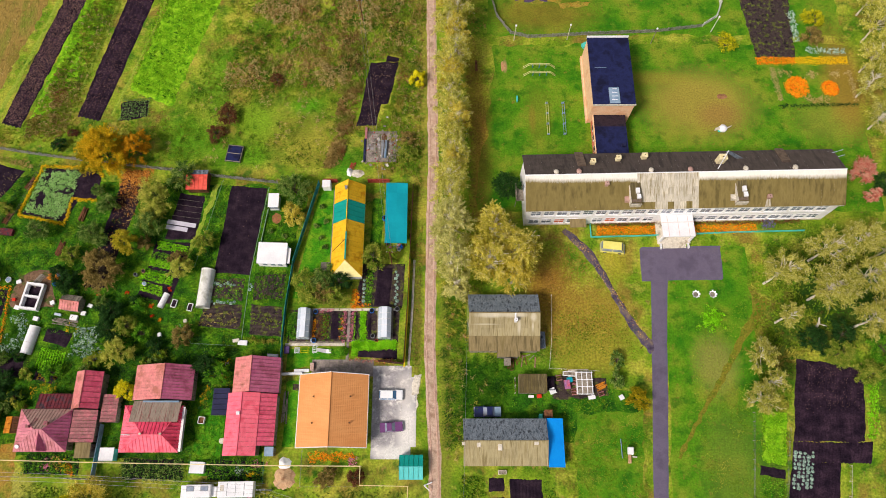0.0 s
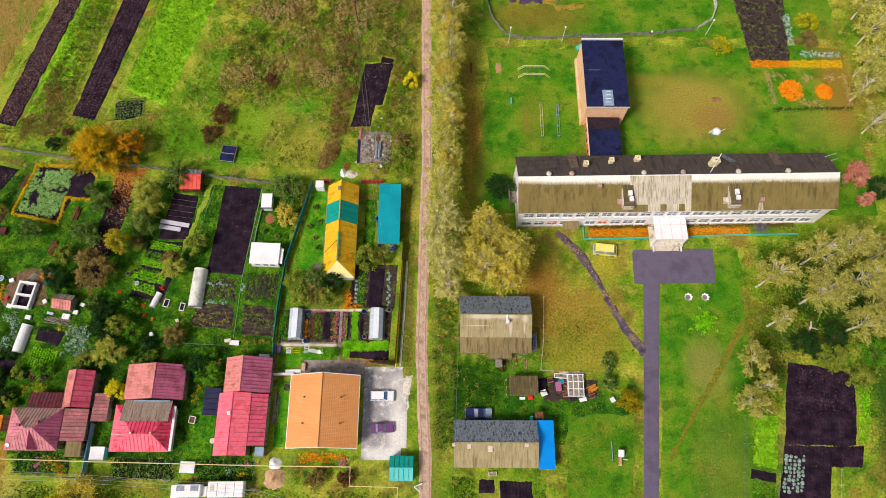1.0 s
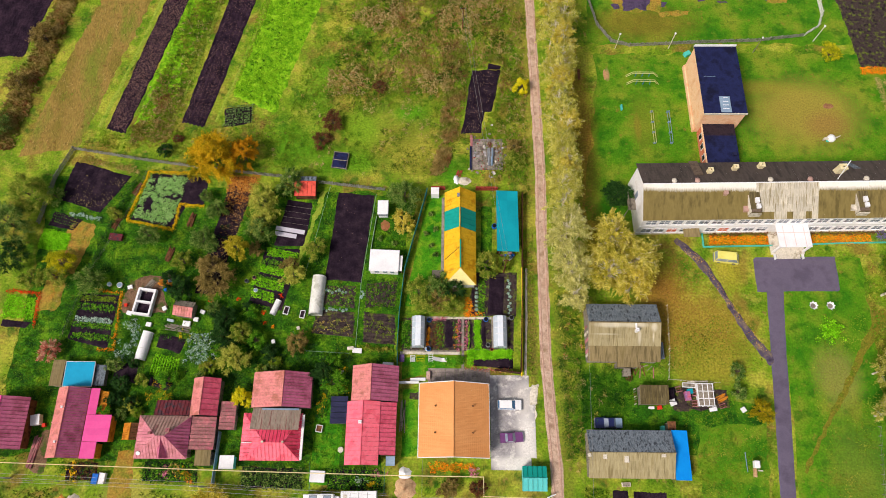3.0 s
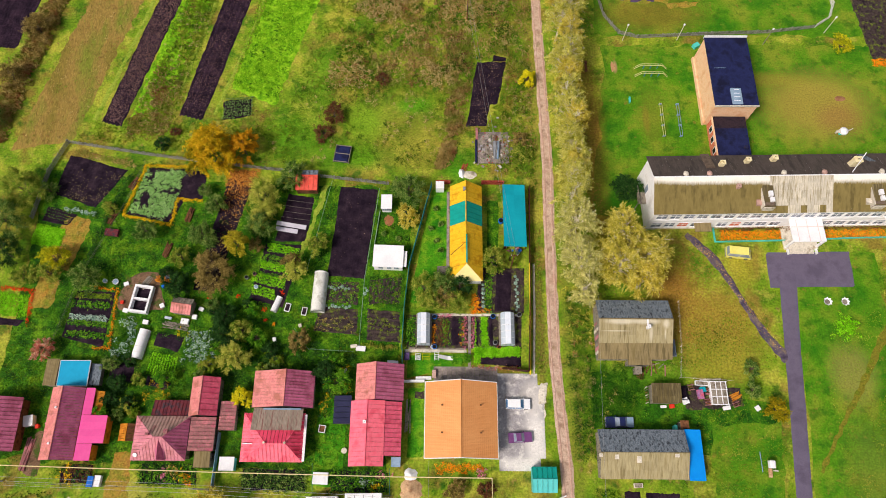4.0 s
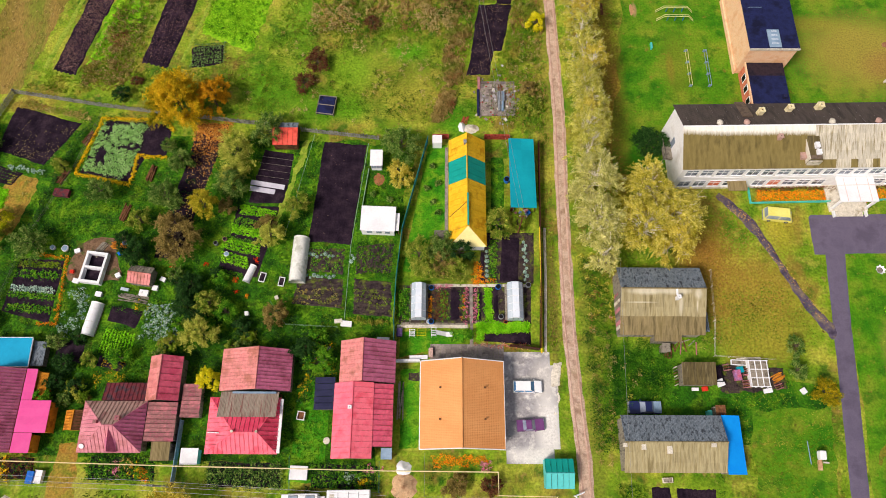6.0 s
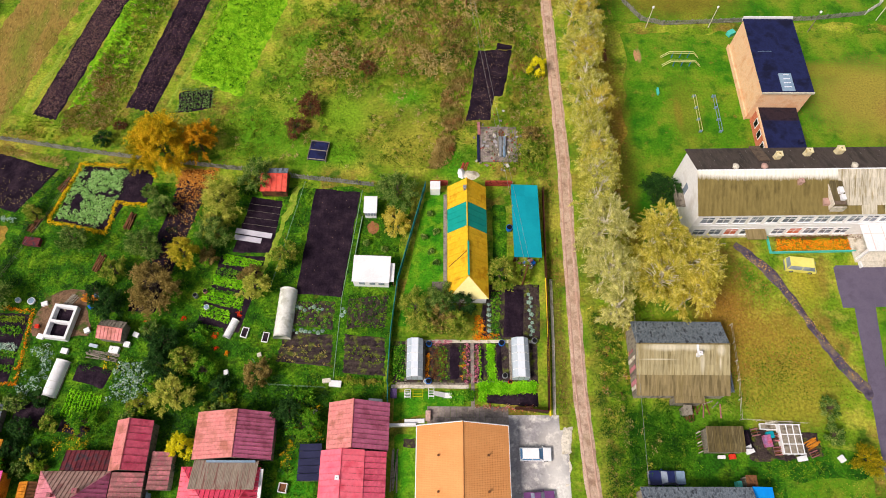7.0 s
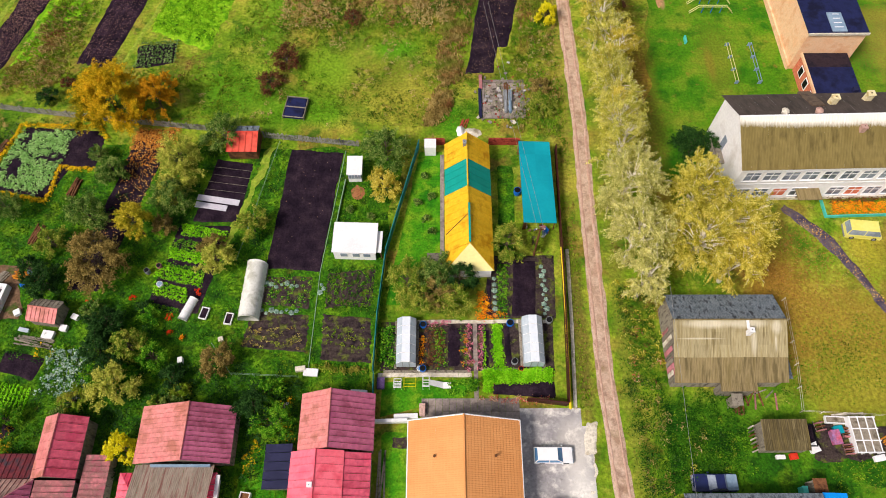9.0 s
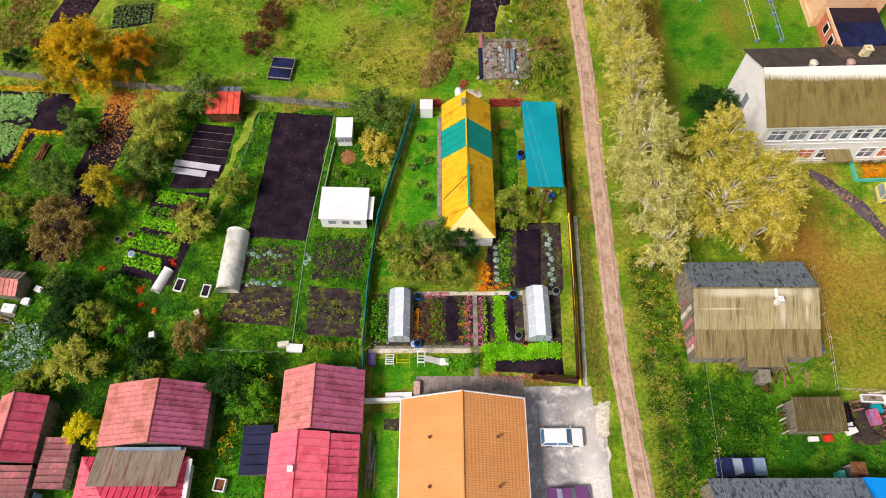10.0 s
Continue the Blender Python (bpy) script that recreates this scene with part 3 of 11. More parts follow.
m_navy_seam = mat("roof_sheet_navy", rgb(34, 36, 66), rgb(44, 46, 78), scale=0.6, fine=4, grain=0.1, vary=0.06, rough=0.5)
m_black = mat("dark_opening", rgb(14, 14, 18), rgb(22, 22, 26), scale=1, fine=5, rough=0.6)
m_glass = mat("window_glass", rgb(120, 132, 152), rgb(164, 174, 190), scale=0.7, fine=3, grain=0.1, rough=0.12, bump=0.0, spec=0.6)
m_grey = mat("grey_metal", rgb(126, 130, 136), rgb(148, 152, 158), scale=1, fine=6, grain=0.12, rough=0.5)
m_blue_grey = mat("blue_grey_sheet", rgb(120, 146, 172), rgb(146, 168, 190), scale=0.8, fine=5, grain=0.1, vary=0.08, rough=0.5)
m_brick = mat("red_brick", rgb(150, 58, 48), rgb(170, 74, 60), rgb(120, 44, 40), scale=1.5, fine=7, grain=0.25, vary=0.2)
m_fence_teal = mat("teal_sheet", rgb(24, 108, 112), rgb(40, 128, 130), rgb(20, 88, 92), scale=0.8, fine=4, grain=0.12, vary=0.1, rough=0.5)
m_fence_brown = mat("brown_sheet", rgb(62, 30, 30), rgb(78, 38, 36), scale=0.8, fine=4, grain=0.12, vary=0.1, rough=0.5)
m_lilac = mat("grey_lilac_board", rgb(196, 192, 206), rgb(212, 208, 220), scale=0.8, fine=4, grain=0.1, rough=0.7)
m_pipe = mat("yellow_gas_pipe", rgb(240, 206, 40), rgb(246, 214, 60), scale=1, fine=4, grain=0.06, rough=0.5, bump=0.0)
m_cream_pipe = mat("cream_gas_pipe", rgb(236, 216, 160), rgb(240, 222, 172), scale=1, fine=4, grain=0.06, rough=0.5, bump=0.0)
m_film = mat("greenhouse_film", rgb(214, 214, 206), rgb(230, 230, 224), rgb(190, 190, 178), scale=0.7, fine=3, grain=0.08, rough=0.45, bump=0.1)
m_poly = mat("polycarbonate", rgb(176, 190, 204), rgb(196, 206, 216), scale=0.7, fine=3, grain=0.08, rough=0.35, bump=0.05, vary=0.06)
m_poly_light = mat("polycarbonate_top", rgb(220, 228, 240), rgb(232, 238, 246), scale=0.7, fine=3, grain=0.05, rough=0.35, bump=0.05)
m_rubber = mat("tyre_rubber", rgb(24, 24, 26), rgb(34, 34, 36), scale=3, fine=9, rough=0.9)
m_wire = mat("wire", rgb(150, 150, 150), rgb(170, 170, 170), scale=1, fine=4, rough=0.6, bump=0)
m_sand = mat("sand_heap", rgb(196, 156, 118), rgb(212, 176, 138), rgb(176, 132, 98), scale=0.9, fine=6, grain=0.2, bump=0.5)

# leaves, each in its own tone
m_birch = mat("birch_leaves", rgb(140, 150, 34), rgb(218, 212, 88), rgb(253, 247, 154), scale=0.75, fine=1.5, grain=0.2, bump=0, island=0.42, leaf=0.5, spread=(0.28, 0.72))
m_birch_olive = mat("birch_leaves_olive", rgb(120, 130, 28), rgb(184, 182, 74), rgb(226, 216, 126), scale=0.75, fine=1.5, grain=0.2, bump=0, island=0.5, leaf=0.3, spread=(0.28, 0.72))
m_birch_green = mat("birch_leaves_green", rgb(142, 144, 28), rgb(226, 212, 80), rgb(255, 246, 150), scale=0.75, fine=1.5, grain=0.2, bump=0, island=0.42, leaf=0.5, spread=(0.28, 0.72))
m_birch_gold = mat("birch_leaves_gold", rgb(166, 154, 34), rgb(226, 210, 82), rgb(252, 240, 132), scale=0.75, fine=1.5, grain=0.2, bump=0, island=0.42, leaf=0.5, spread=(0.28, 0.72))
m_birch_pale = mat("birch_leaves_pale", rgb(150, 156, 62), rgb(222, 218, 126), rgb(252, 246, 184), scale=0.75, fine=1.5, grain=0.2, bump=0, island=0.42, leaf=0.5, spread=(0.28, 0.72))
m_apple = mat("apple_leaves", rgb(68, 114, 18), rgb(132, 156, 44), rgb(196, 190, 84), scale=1.1, fine=1.5, grain=0.2, bump=0, island=0.42, leaf=0.25, spread=(0.28, 0.72))
m_apple_brown = mat("apple_leaves_turning", rgb(92, 86, 34), rgb(146, 124, 64), rgb(186, 164, 96), scale=1.1, fine=1.5, grain=0.2, bump=0, island=0.42, leaf=0.25, spread=(0.28, 0.72))
m_plumtree = mat("plum_leaves", rgb(42, 86, 24), rgb(96, 134, 48), rgb(166, 182, 94), scale=1.1, fine=1.5, grain=0.2, bump=0, island=0.42, leaf=0.25, spread=(0.28, 0.72))
m_willow = mat("pale_leaves", rgb(116, 140, 40), rgb(182, 188, 72), rgb(226, 218, 104), scale=1.1, fine=1.5, grain=0.2, bump=0, island=0.42, leaf=0.25, spread=(0.28, 0.72))
m_gold = mat("golden_leaves", rgb(160, 146, 12), rgb(216, 178, 20), rgb(246, 204, 40), scale=1.0, fine=1.5, grain=0.2, bump=0, island=0.42, leaf=0.25, spread=(0.28, 0.72))
m_maple = mat("maple_leaves_turning", rgb(104, 110, 6), rgb(158, 146, 12), rgb(200, 170, 26), scale=1.1, fine=1.5, grain=0.2, bump=0, island=0.42, leaf=0.25, spread=(0.28, 0.72))
m_orange_leaf = mat("maple_leaves_orange", rgb(168, 126, 8), rgb(206, 150, 16), rgb(228, 170, 34), scale=1.1, fine=1.5, grain=0.2, bump=0, island=0.42, leaf=0.25, spread=(0.28, 0.72))
m_yellowbush = mat("yellow_bush_leaves", rgb(190, 188, 10), rgb(236, 224, 20), rgb(250, 240, 60), scale=1.1, fine=1.5, grain=0.2, bump=0, island=0.42, leaf=0.25, spread=(0.28, 0.72))
m_kale = mat("kale_leaves", rgb(70, 104, 44), rgb(110, 144, 70), rgb(150, 176, 110), scale=1.1, fine=1.5, grain=0.2, bump=0, island=0.42, leaf=0.25, spread=(0.28, 0.72))
m_trodden = mat("trodden_grass", rgb(116, 148, 34), rgb(148, 164, 56), rgb(100, 138, 24), scale=0.6, fine=3, grain=0.35, bump=0.5)
m_clover = mat("clover_leaves", rgb(92, 152, 12), rgb(136, 194, 22), rgb(172, 216, 46), scale=0.5, fine=1.5, grain=0.2, bump=0, island=0.5, leaf=0.25, spread=(0.25, 0.75))
m_straw = mat("straw_plants", rgb(164, 142, 82), rgb(198, 178, 120), rgb(176, 146, 70), scale=0.2, fine=1.5, grain=0.2, bump=0, island=0.25, leaf=0.2, spread=(0.28, 0.72))
m_pear = mat("pear_leaves", rgb(128, 132, 14), rgb(186, 172, 36), rgb(228, 206, 66), scale=1.1, fine=1.5, grain=0.2, bump=0, island=0.42, leaf=0.25, spread=(0.28, 0.72))
m_lime = mat("lime_leaves", rgb(120, 140, 8), rgb(190, 190, 18), rgb(238, 222, 36), scale=1.1, fine=1.5, grain=0.2, bump=0, island=0.42, leaf=0.25, spread=(0.28, 0.72))
m_darkbush = mat("dark_leaves", rgb(19, 48, 17), rgb(36, 74, 24), rgb(62, 103, 41), scale=1.1, fine=1.5, grain=0.2, bump=0, island=0.42, leaf=0.2, spread=(0.28, 0.72))
m_redbush = mat("red_leaves", rgb(178, 70, 58), rgb(226, 128, 112), rgb(222, 196, 164), scale=1.1, fine=1.5, grain=0.2, bump=0, island=0.6, leaf=0.2, spread=(0.28, 0.72))
m_brownbush = mat("brown_leaves", rgb(84, 46, 31), rgb(134, 79, 53), rgb(108, 96, 48), scale=1.1, fine=1.5, grain=0.2, bump=0, island=0.6, leaf=0.2, spread=(0.28, 0.72))
m_lettuce = mat("lettuce_leaves", rgb(96, 178, 8), rgb(140, 220, 18), rgb(180, 242, 48), scale=0.8, fine=2, grain=0.15, bump=0, island=0.42, leaf=0.38, spread=(0.28, 0.72))
m_potato = mat("mint_leaves", rgb(118, 170, 84), rgb(158, 206, 118), rgb(190, 226, 148), scale=0.8, fine=2, grain=0.15, bump=0, island=0.42, leaf=0.25, spread=(0.28, 0.72))
m_veg = mat("vegetable_leaves", rgb(38, 108, 12), rgb(80, 152, 20), rgb(140, 190, 44), scale=0.8, fine=2, grain=0.15, bump=0, island=0.6, leaf=0.25, spread=(0.28, 0.72))
m_cabbage = mat("cabbage_leaves", rgb(121, 156, 143), rgb(165, 194, 176), rgb(216, 233, 216), scale=1.2, fine=3, grain=0.15, bump=0, island=0.5, leaf=0.15, spread=(0.28, 0.72))
m_marigold = mat("orange_flowers", rgb(242, 118, 8), rgb(250, 152, 16), rgb(250, 190, 34), scale=0.8, fine=2, grain=0.15, bump=0, island=0.7, leaf=0.2, spread=(0.28, 0.72))
m_yellowfl = mat("yellow_flowers", rgb(240, 200, 14), rgb(250, 222, 40), rgb(228, 178, 12), scale=0.8, fine=2, grain=0.15, bump=0, island=0.7, leaf=0.2, spread=(0.28, 0.72))
m_pinkfl = mat("pink_flowers", rgb(216, 106, 143), rgb(249, 172, 194), rgb(165, 66, 92), scale=0.8, fine=2, grain=0.15, bump=0, island=0.8, leaf=0.2, spread=(0.28, 0.72))
m_redfl = mat("red_flowers", rgb(238, 57, 15), rgb(250, 92, 22), rgb(198, 37, 22), scale=0.8, fine=2, grain=0.15, bump=0, island=0.8, leaf=0.2, spread=(0.28, 0.72))
m_dryweed = mat("dry_weeds", rgb(120, 104, 44), rgb(182, 156, 92), rgb(132, 136, 46), scale=0.16, fine=1.2, grain=0.25, bump=0, patches=((rgb(146, 92, 58), 0.3, 0.57, 0.85), (rgb(206, 182, 116), 0.5, 0.57, 0.85), (rgb(120, 150, 36), 0.22, 0.57, 0.8)), island=0.22, leaf=0.2, spread=(0.28, 0.72))
m_greenweed = mat("green_weeds", rgb(74, 114, 14), rgb(124, 156, 28), rgb(172, 180, 60), scale=0.2, fine=1.2, grain=0.25, bump=0, patches=((rgb(142, 118, 56), 0.14, 0.6, 0.8), (rgb(60, 138, 10), 0.2, 0.57, 0.8), (rgb(196, 186, 76), 0.26, 0.58, 0.8), (rgb(128, 92, 58), 0.55, 0.62, 0.8)), island=0.22, leaf=0.25, spread=(0.28, 0.72))
m_gardengrass = mat("garden_blades", rgb(30, 84, 6), rgb(66, 128, 12), rgb(118, 166, 30), scale=0.25, fine=1.2, grain=0.25, bump=0, patches=((rgb(142, 166, 40), 0.22, 0.6, 0.7), (rgb(20, 64, 6), 0.4, 0.58, 0.8)), island=0.5, leaf=0.25, spread=(0.28, 0.72))
m_nettle = mat("nettle_leaves", rgb(22, 64, 6), rgb(46, 102, 12), rgb(88, 140, 26), scale=0.8, fine=2, grain=0.15, bump=0, island=0.4, leaf=0.2, patches=((rgb(18, 48, 8), 0.4, 0.57, 0.7),), spread=(0.28, 0.72))
m_goldrod = mat("golden_flower_heads", rgb(112, 118, 16), rgb(190, 160, 16), rgb(226, 178, 24), scale=0.8, fine=2, grain=0.15, bump=0, island=0.8, leaf=0.2, spread=(0.28, 0.72))
m_darkweed = mat("dark_weeds", rgb(44, 74, 10), rgb(74, 104, 20), rgb(104, 124, 34), scale=0.3, fine=1.2, grain=0.25, bump=0, island=0.25, leaf=0.2, spread=(0.28, 0.72))
m_litter = mat("fallen_leaves", rgb(235, 180, 72), rgb(250, 216, 132), rgb(202, 132, 60), scale=0.8, fine=2, grain=0.2, bump=0, island=0.8, spread=(0.2, 0.8))
m_litter_orange = mat("fallen_leaves_orange", rgb(196, 120, 36), rgb(214, 156, 70), rgb(160, 92, 30), scale=0.8, fine=2, grain=0.2, bump=0, island=0.8, spread=(0.2, 0.8))
m_bark = mat("bark", rgb(84, 72, 58), rgb(110, 98, 82), scale=2, fine=8, grain=0.3)
m_birchbark = mat("birch_bark", rgb(212, 202, 182), rgb(230, 222, 206), rgb(160, 146, 124), scale=2, fine=6, grain=0.2)


# ---- ground, fields, tracks ----
def ground_sheet():
    """One sheet of meadow to the horizon, finer near the village."""
    xs = sorted({*np.linspace(-3000, 3000, 13), *np.linspace(-130, 120, 51)})
    ys = sorted({*np.linspace(-3000, 3000, 13), *np.linspace(-30, 140, 35)})
    n = len(xs)
    return mesh_of("ground", [(x, y, 0) for y in ys for x in xs], [(j * n + i, j * n + i + 1, (j + 1) * n + i + 1, (j + 1) * n + i) for j in range(len(ys) - 1) for i in range(n - 1)], m_ground)


solo("ground", ground_sheet(), "green and straw coloured meadow ground of the village", "ground", kind="structure")


def field(name, label, quad, material, category="field", kind="structure", **more):
    if material in (m_soil, m_bed, m_stubble):
        BEDS.append(quad)
    return solo(name, sheet_mesh(name, quad, material, **more), label, category, kind=kind)


field("lawn", "bright mown grass of the school grounds", ((4.5, 50), (88, 50), (88, 93), (10, 92)), m_schoollawn, "lawn", step=2.5, z=0.012, clods=0.0, edge=0.8)
field("lawn", "green lawn in front of the school", ((36, -14), (57, -14), (60, 47), (40, 46)), m_schoollawn, "lawn", step=2.5, z=0.012, clods=0, edge=0.6)
field("lawn", "sports ground grass behind the fence", ((8, 90.5), (88, 91), (88, 128), (10, 128)), m_schoollawn, "lawn", step=2.5, z=0.018, clods=0, edge=0.6)
field("lawn", "green yard between the two slate barns", ((2, 12), (36, 4), (37, 19), (3, 25)), m_yardgrass, "lawn", step=2, z=0.012, clods=0, edge=0.6)
field("lawn", "green yard beside the drive", ((21, -12), (35, -12), (37, 16), (22, 16)), m_schoollawn, "lawn", step=2, z=0.018, clods=0, edge=0.6)
field("lawn", "lush green grass of the village gardens", ((-98, 6), (-29, 4), (-24, 58), (-98, 62)), m_lush, "lawn", step=2, z=0.012, clods=0, edge=0.8)
field("lawn", "short green lawn beside the yellow roofed house", ((-27.8, 34), (-19.8, 34), (-19.8, 57.5), (-23.5, 57.5)), m_lawn, "lawn", step=1, z=0.03, clods=0, edge=0.1)
field("lawn", "short green lawn with garden furniture", ((-27.8, 20.3), (-16.9, 23.4), (-16.9, 25.8), (-27.7, 25.8)), m_lawn, "lawn", step=1, z=0.03, clods=0, edge=0.05)
field("lawn", "narrow green lawn between the two houses", ((-27.5, 7.6), (-23.4, 7.6), (-23.4, 20.2), (-27.6, 20.2)), m_lawn, "lawn", step=1, z=0.03, clods=0, edge=0.1)
field("lawn", "green lawn between the red roofed houses", ((-43, 3), (-36.3, 3), (-36, 20), (-43, 20)), m_lawn, "lawn", step=1, z=0.022, clods=0, edge=0.3)
field("lawn", "small dim green lawn under the cherry trees", ((-14.0, 41), (-10.2, 41), (-10.0, 55), (-13.8, 55.5)), m_lush, "lawn", step=1, z=0.03, clods=0, edge=0.1)

# dry and trodden ground among the gardens
for label, quad, material in (("dry orange brown grass beside the pear tree", ((-93.2, 40.9), (-88.5, 39.6), (-85.2, 50.4), (-92.0, 51.2)), m_drygrass), ("dry brown grass between two gardens", ((-95.4, 32.0), (-90.2, 33.0), (-89.2, 40.6), (-93.4, 41.4)), m_drygrass),
                              ("light trodden grass strip beside the black bed", ((-48.9, 41.0), (-47.0, 41.0), (-42.2, 57.4), (-44.2, 57.6)), m_trodden), ("brown trodden earth round the block walls", ((-78.8, 32.2), (-70.0, 32.6), (-71.8, 40.0), (-78.4, 39.6)), m_earth),
                              ("brown trodden earth beside the rusty rails", ((-89.2, 5.0), (-86.6, 5.0), (-86.2, 12.6), (-88.6, 12.6)), m_earth), ("trodden grass gap between two front gardens", ((-76.2, -3.0), (-71.4, -3.0), (-71.4, 9.0), (-75.0, 9.0)), m_drygrass)):
    BEDS.append(quad)
    field("grass_patch", label, quad, material, "grass", step=0.5, z=0.034, clods=0.01, edge=0.45, seed=len(BEDS))

# long strips beyond the back fence
field("ploughed_field", "long strip of dark ploughed soil", ((-88.4, 70.8), (-84.3, 69.6), (-70.8, 125), (-76.6, 125)), m_soil, furrow=0.75, ridge=0.11, step=0.5, edge=0.16, seed=1)
field("ploughed_field", "long strip of dark soil with straight furrows", ((-73.4, 72.4), (-68.5, 71.4), (-56.6, 125), (-63.6, 125)), m_soil, furrow=0.85, ridge=0.15, step=0.5, edge=0.14, seed=2)
field("ploughed_field", "dark ploughed field corner beyond the bushes", ((-124, 88), (-109.2, 88), (-101, 125), (-124, 125)), m_soil, furrow=0.75, ridge=0.06, step=0.6, edge=0.3, seed=3)
field("stubble_field", "tan strip of mown straw coloured stubble", ((-105.5, 64), (-92.6, 66.5), (-78.4, 125), (-91, 125)), m_stubble, step=1, z=0.03, clods=0.02, edge=0.5, seed=4)
field("clover_field", "bright green leafy crop strip", ((-64.0, 78.8), (-54.5, 74.8), (-41.4, 125), (-53.5, 125)), m_green_crop, step=0.5, z=0.08, clods=0.07, edge=0.4, seed=5)
field("kale_plot", "small dark green vegetable plot in rows", ((-64.8, 71.2), (-58.8, 72.4), (-59.2, 76.8), (-65.3, 76.2)), m_bed, step=0.5, z=0.03, edge=0.2, seed=6)
field("grass_strip", "weedy green strip between the ploughed strips", ((-84.0, 71), (-75, 74), (-66.6, 125), (-73, 125)), m_green_crop, step=1, z=0.02, clods=0.01, edge=0.6, seed=7)
field("ploughed_field", "black soil plot among the weeds", ((-17.0, 70.3), (-12.7, 70.4), (-11.7, 77.4), (-15.6, 77.4)), m_bed, furrow=0.7, ridge=0.03, step=0.4, edge=0.12, seed=8)
field("ploughed_field", "upper part of the black plot among the weeds", ((-16.1, 75.4), (-10.4, 75.5), (-8.5, 86.0), (-14.6, 85.8)), m_bed, furrow=0.7, ridge=0.03, step=0.4, z=0.1, edge=0.12, seed=15)
field("ploughed_field", "far corner of the black plot among the weeds", ((-11.6, 85.6), (-8.5, 85.8), (-8.2, 86.9), (-11.1, 87.6)), m_bed, step=0.3, z=0.04, edge=0.1, seed=16)
field("ploughed_field", "large dark soil field of a kitchen garden", ((60.5, 8.9), (73.1, 9.0), (75.5, 21.8), (63.7, 23.8)), m_soil, furrow=0.6, ridge=0.05, step=0.4, edge=0.14, seed=9)
field("ploughed_field", "lower part of the dark kitchen garden field", ((56.6, -6), (65.6, -6), (68.2, 5.9), (59.8, 6.0)), m_soil, furrow=0.6, ridge=0.04, step=0.4, edge=0.12, seed=10)
field("ploughed_field", "dark soil edge of the kitchen garden field", ((59.7, 5.5), (73.4, 5.4), (74.5, 9.3), (60.5, 9.3)), m_soil, furrow=0.6, ridge=0.04, step=0.4, z=0.06, edge=0.1, seed=11)
field("clover_field", "bright green seed bed beside the dark field", ((54.8, 6.0), (58.8, 5.0), (60.7, 14.2), (56.6, 14.4)), m_green_crop, step=0.4, z=0.1, clods=0.08, edge=0.2, seed=12)
field("garden_bed", "bare dark bed below the green seed bed", ((54.0, 3.6), (58.4, 3.0), (58.7, 4.9), (54.4, 5.6)), m_bed, category="garden bed", step=0.3, seed=13)
field("ploughed_field", "dark field with sparse plants at the edge of the school grounds", ((66.6, 86.6), (75.0, 86.6), (78, 128), (62, 128)), m_soil_dry, furrow=0.8, ridge=0.05, step=0.5, edge=0.3, seed=14)

# tracks, drive and yards
TRACK = [(-0.6, -40), (-0.7, 0), (-0.75, 7.5), (-1.4, 17), (-1.75, 27), (-1.65, 38), (-1.55, 49), (-1.25, 61), (-1.6, 84), (-1.9, 101), (-2.4, 130), (-3, 200)]
solo("dirt_road", ribbon_mesh("dirt_road", TRACK, 2.6, m_dirt, z=0.035, edge=0.18), "pinkish packed dirt track with worn wheel ruts", "road", kind="structure")
m_rut = mat("pale_rut", rgb(196, 162, 146), rgb(184, 148, 130), rgb(204, 174, 158), scale=0.7, fine=4, grain=0.16, bump=0.3)
for side in (-0.62, 0.6):
    solo("wheel_rut", ribbon_mesh("wheel_rut", [(x + side, y) for x, y in TRACK], 0.5, m_rut, z=0.085, edge=0.22, across=4, crown=0.0, seed=int(side * 10) + 20), "pale dusty wheel rut of the dirt track", "road", kind="structure")
field("drive", "smooth purple grey asphalt forecourt of the school", ((36.9, 37.2), (53.5, 37.4), (53.8, 45.5), (37.1, 45.2)), m_asphalt, "drive", step=1, z=0.04, clods=0.0, edge=0.06)
solo("drive", ribbon_mesh("drive", [(36.0, -30), (36.95, 0.3), (38.2, 12), (39.65, 27), (40.8, 37.5), (41.2, 42)], [3.1, 3.1, 3.3, 3.5, 3.9, 4.0], m_asphalt, z=0.034, edge=0.08, step=1), "long asphalt drive leading to the school forecourt", "drive", kind="structure")
solo("footpath", ribbon_mesh("footpath", [(23.0, 48.6), (25.2, 46.6), (27.9, 43.7), (30.0, 40.2), (32.0, 35.6), (34.3, 30.8), (37.2, 26.4), (39.0, 24.2)], [1.2, 1.6, 2.0, 1.6, 1.3, 1.7, 2.4, 2.6], m_wetpath, z=0.03, edge=0.3, step=0.5), "dark worn asphalt footpath across the dry grass", "path", kind="structure")


m_worn = mat("worn_grass", rgb(104, 118, 26), rgb(126, 118, 36), rgb(86, 114, 20), scale=0.5, fine=3, grain=0.4, bump=0.5)
solo("worn_track", ribbon_mesh("worn_track", [(60.6, 35.2), (55.1, 27.9), (49.1, 18.7), (44.0, 11.6), (40.3, 5.7)], [2.0, 1.7, 1.3, 1.0, 0.7], m_worn, z=0.03, edge=0.4, step=0.5), "faint brown track worn across the lawn", "path", kind="structure")

for line, wide in (([(-77.0, 67.5), (-73.6, 79), (-64.9, 125)], 0.9), ([(-66.6, 72), (-61.9, 89.5), (-54.6, 125)], 0.8), ([(-90.0, 70.5), (-85.0, 90), (-77.6, 125)], 1.2)):
    solo("trodden_path", ribbon_mesh("trodden_path", line, wide, m_trodden, z=0.03, edge=0.3, step=0.5, across=4), "pale trodden grass line along the field strips", "path", kind="structure")


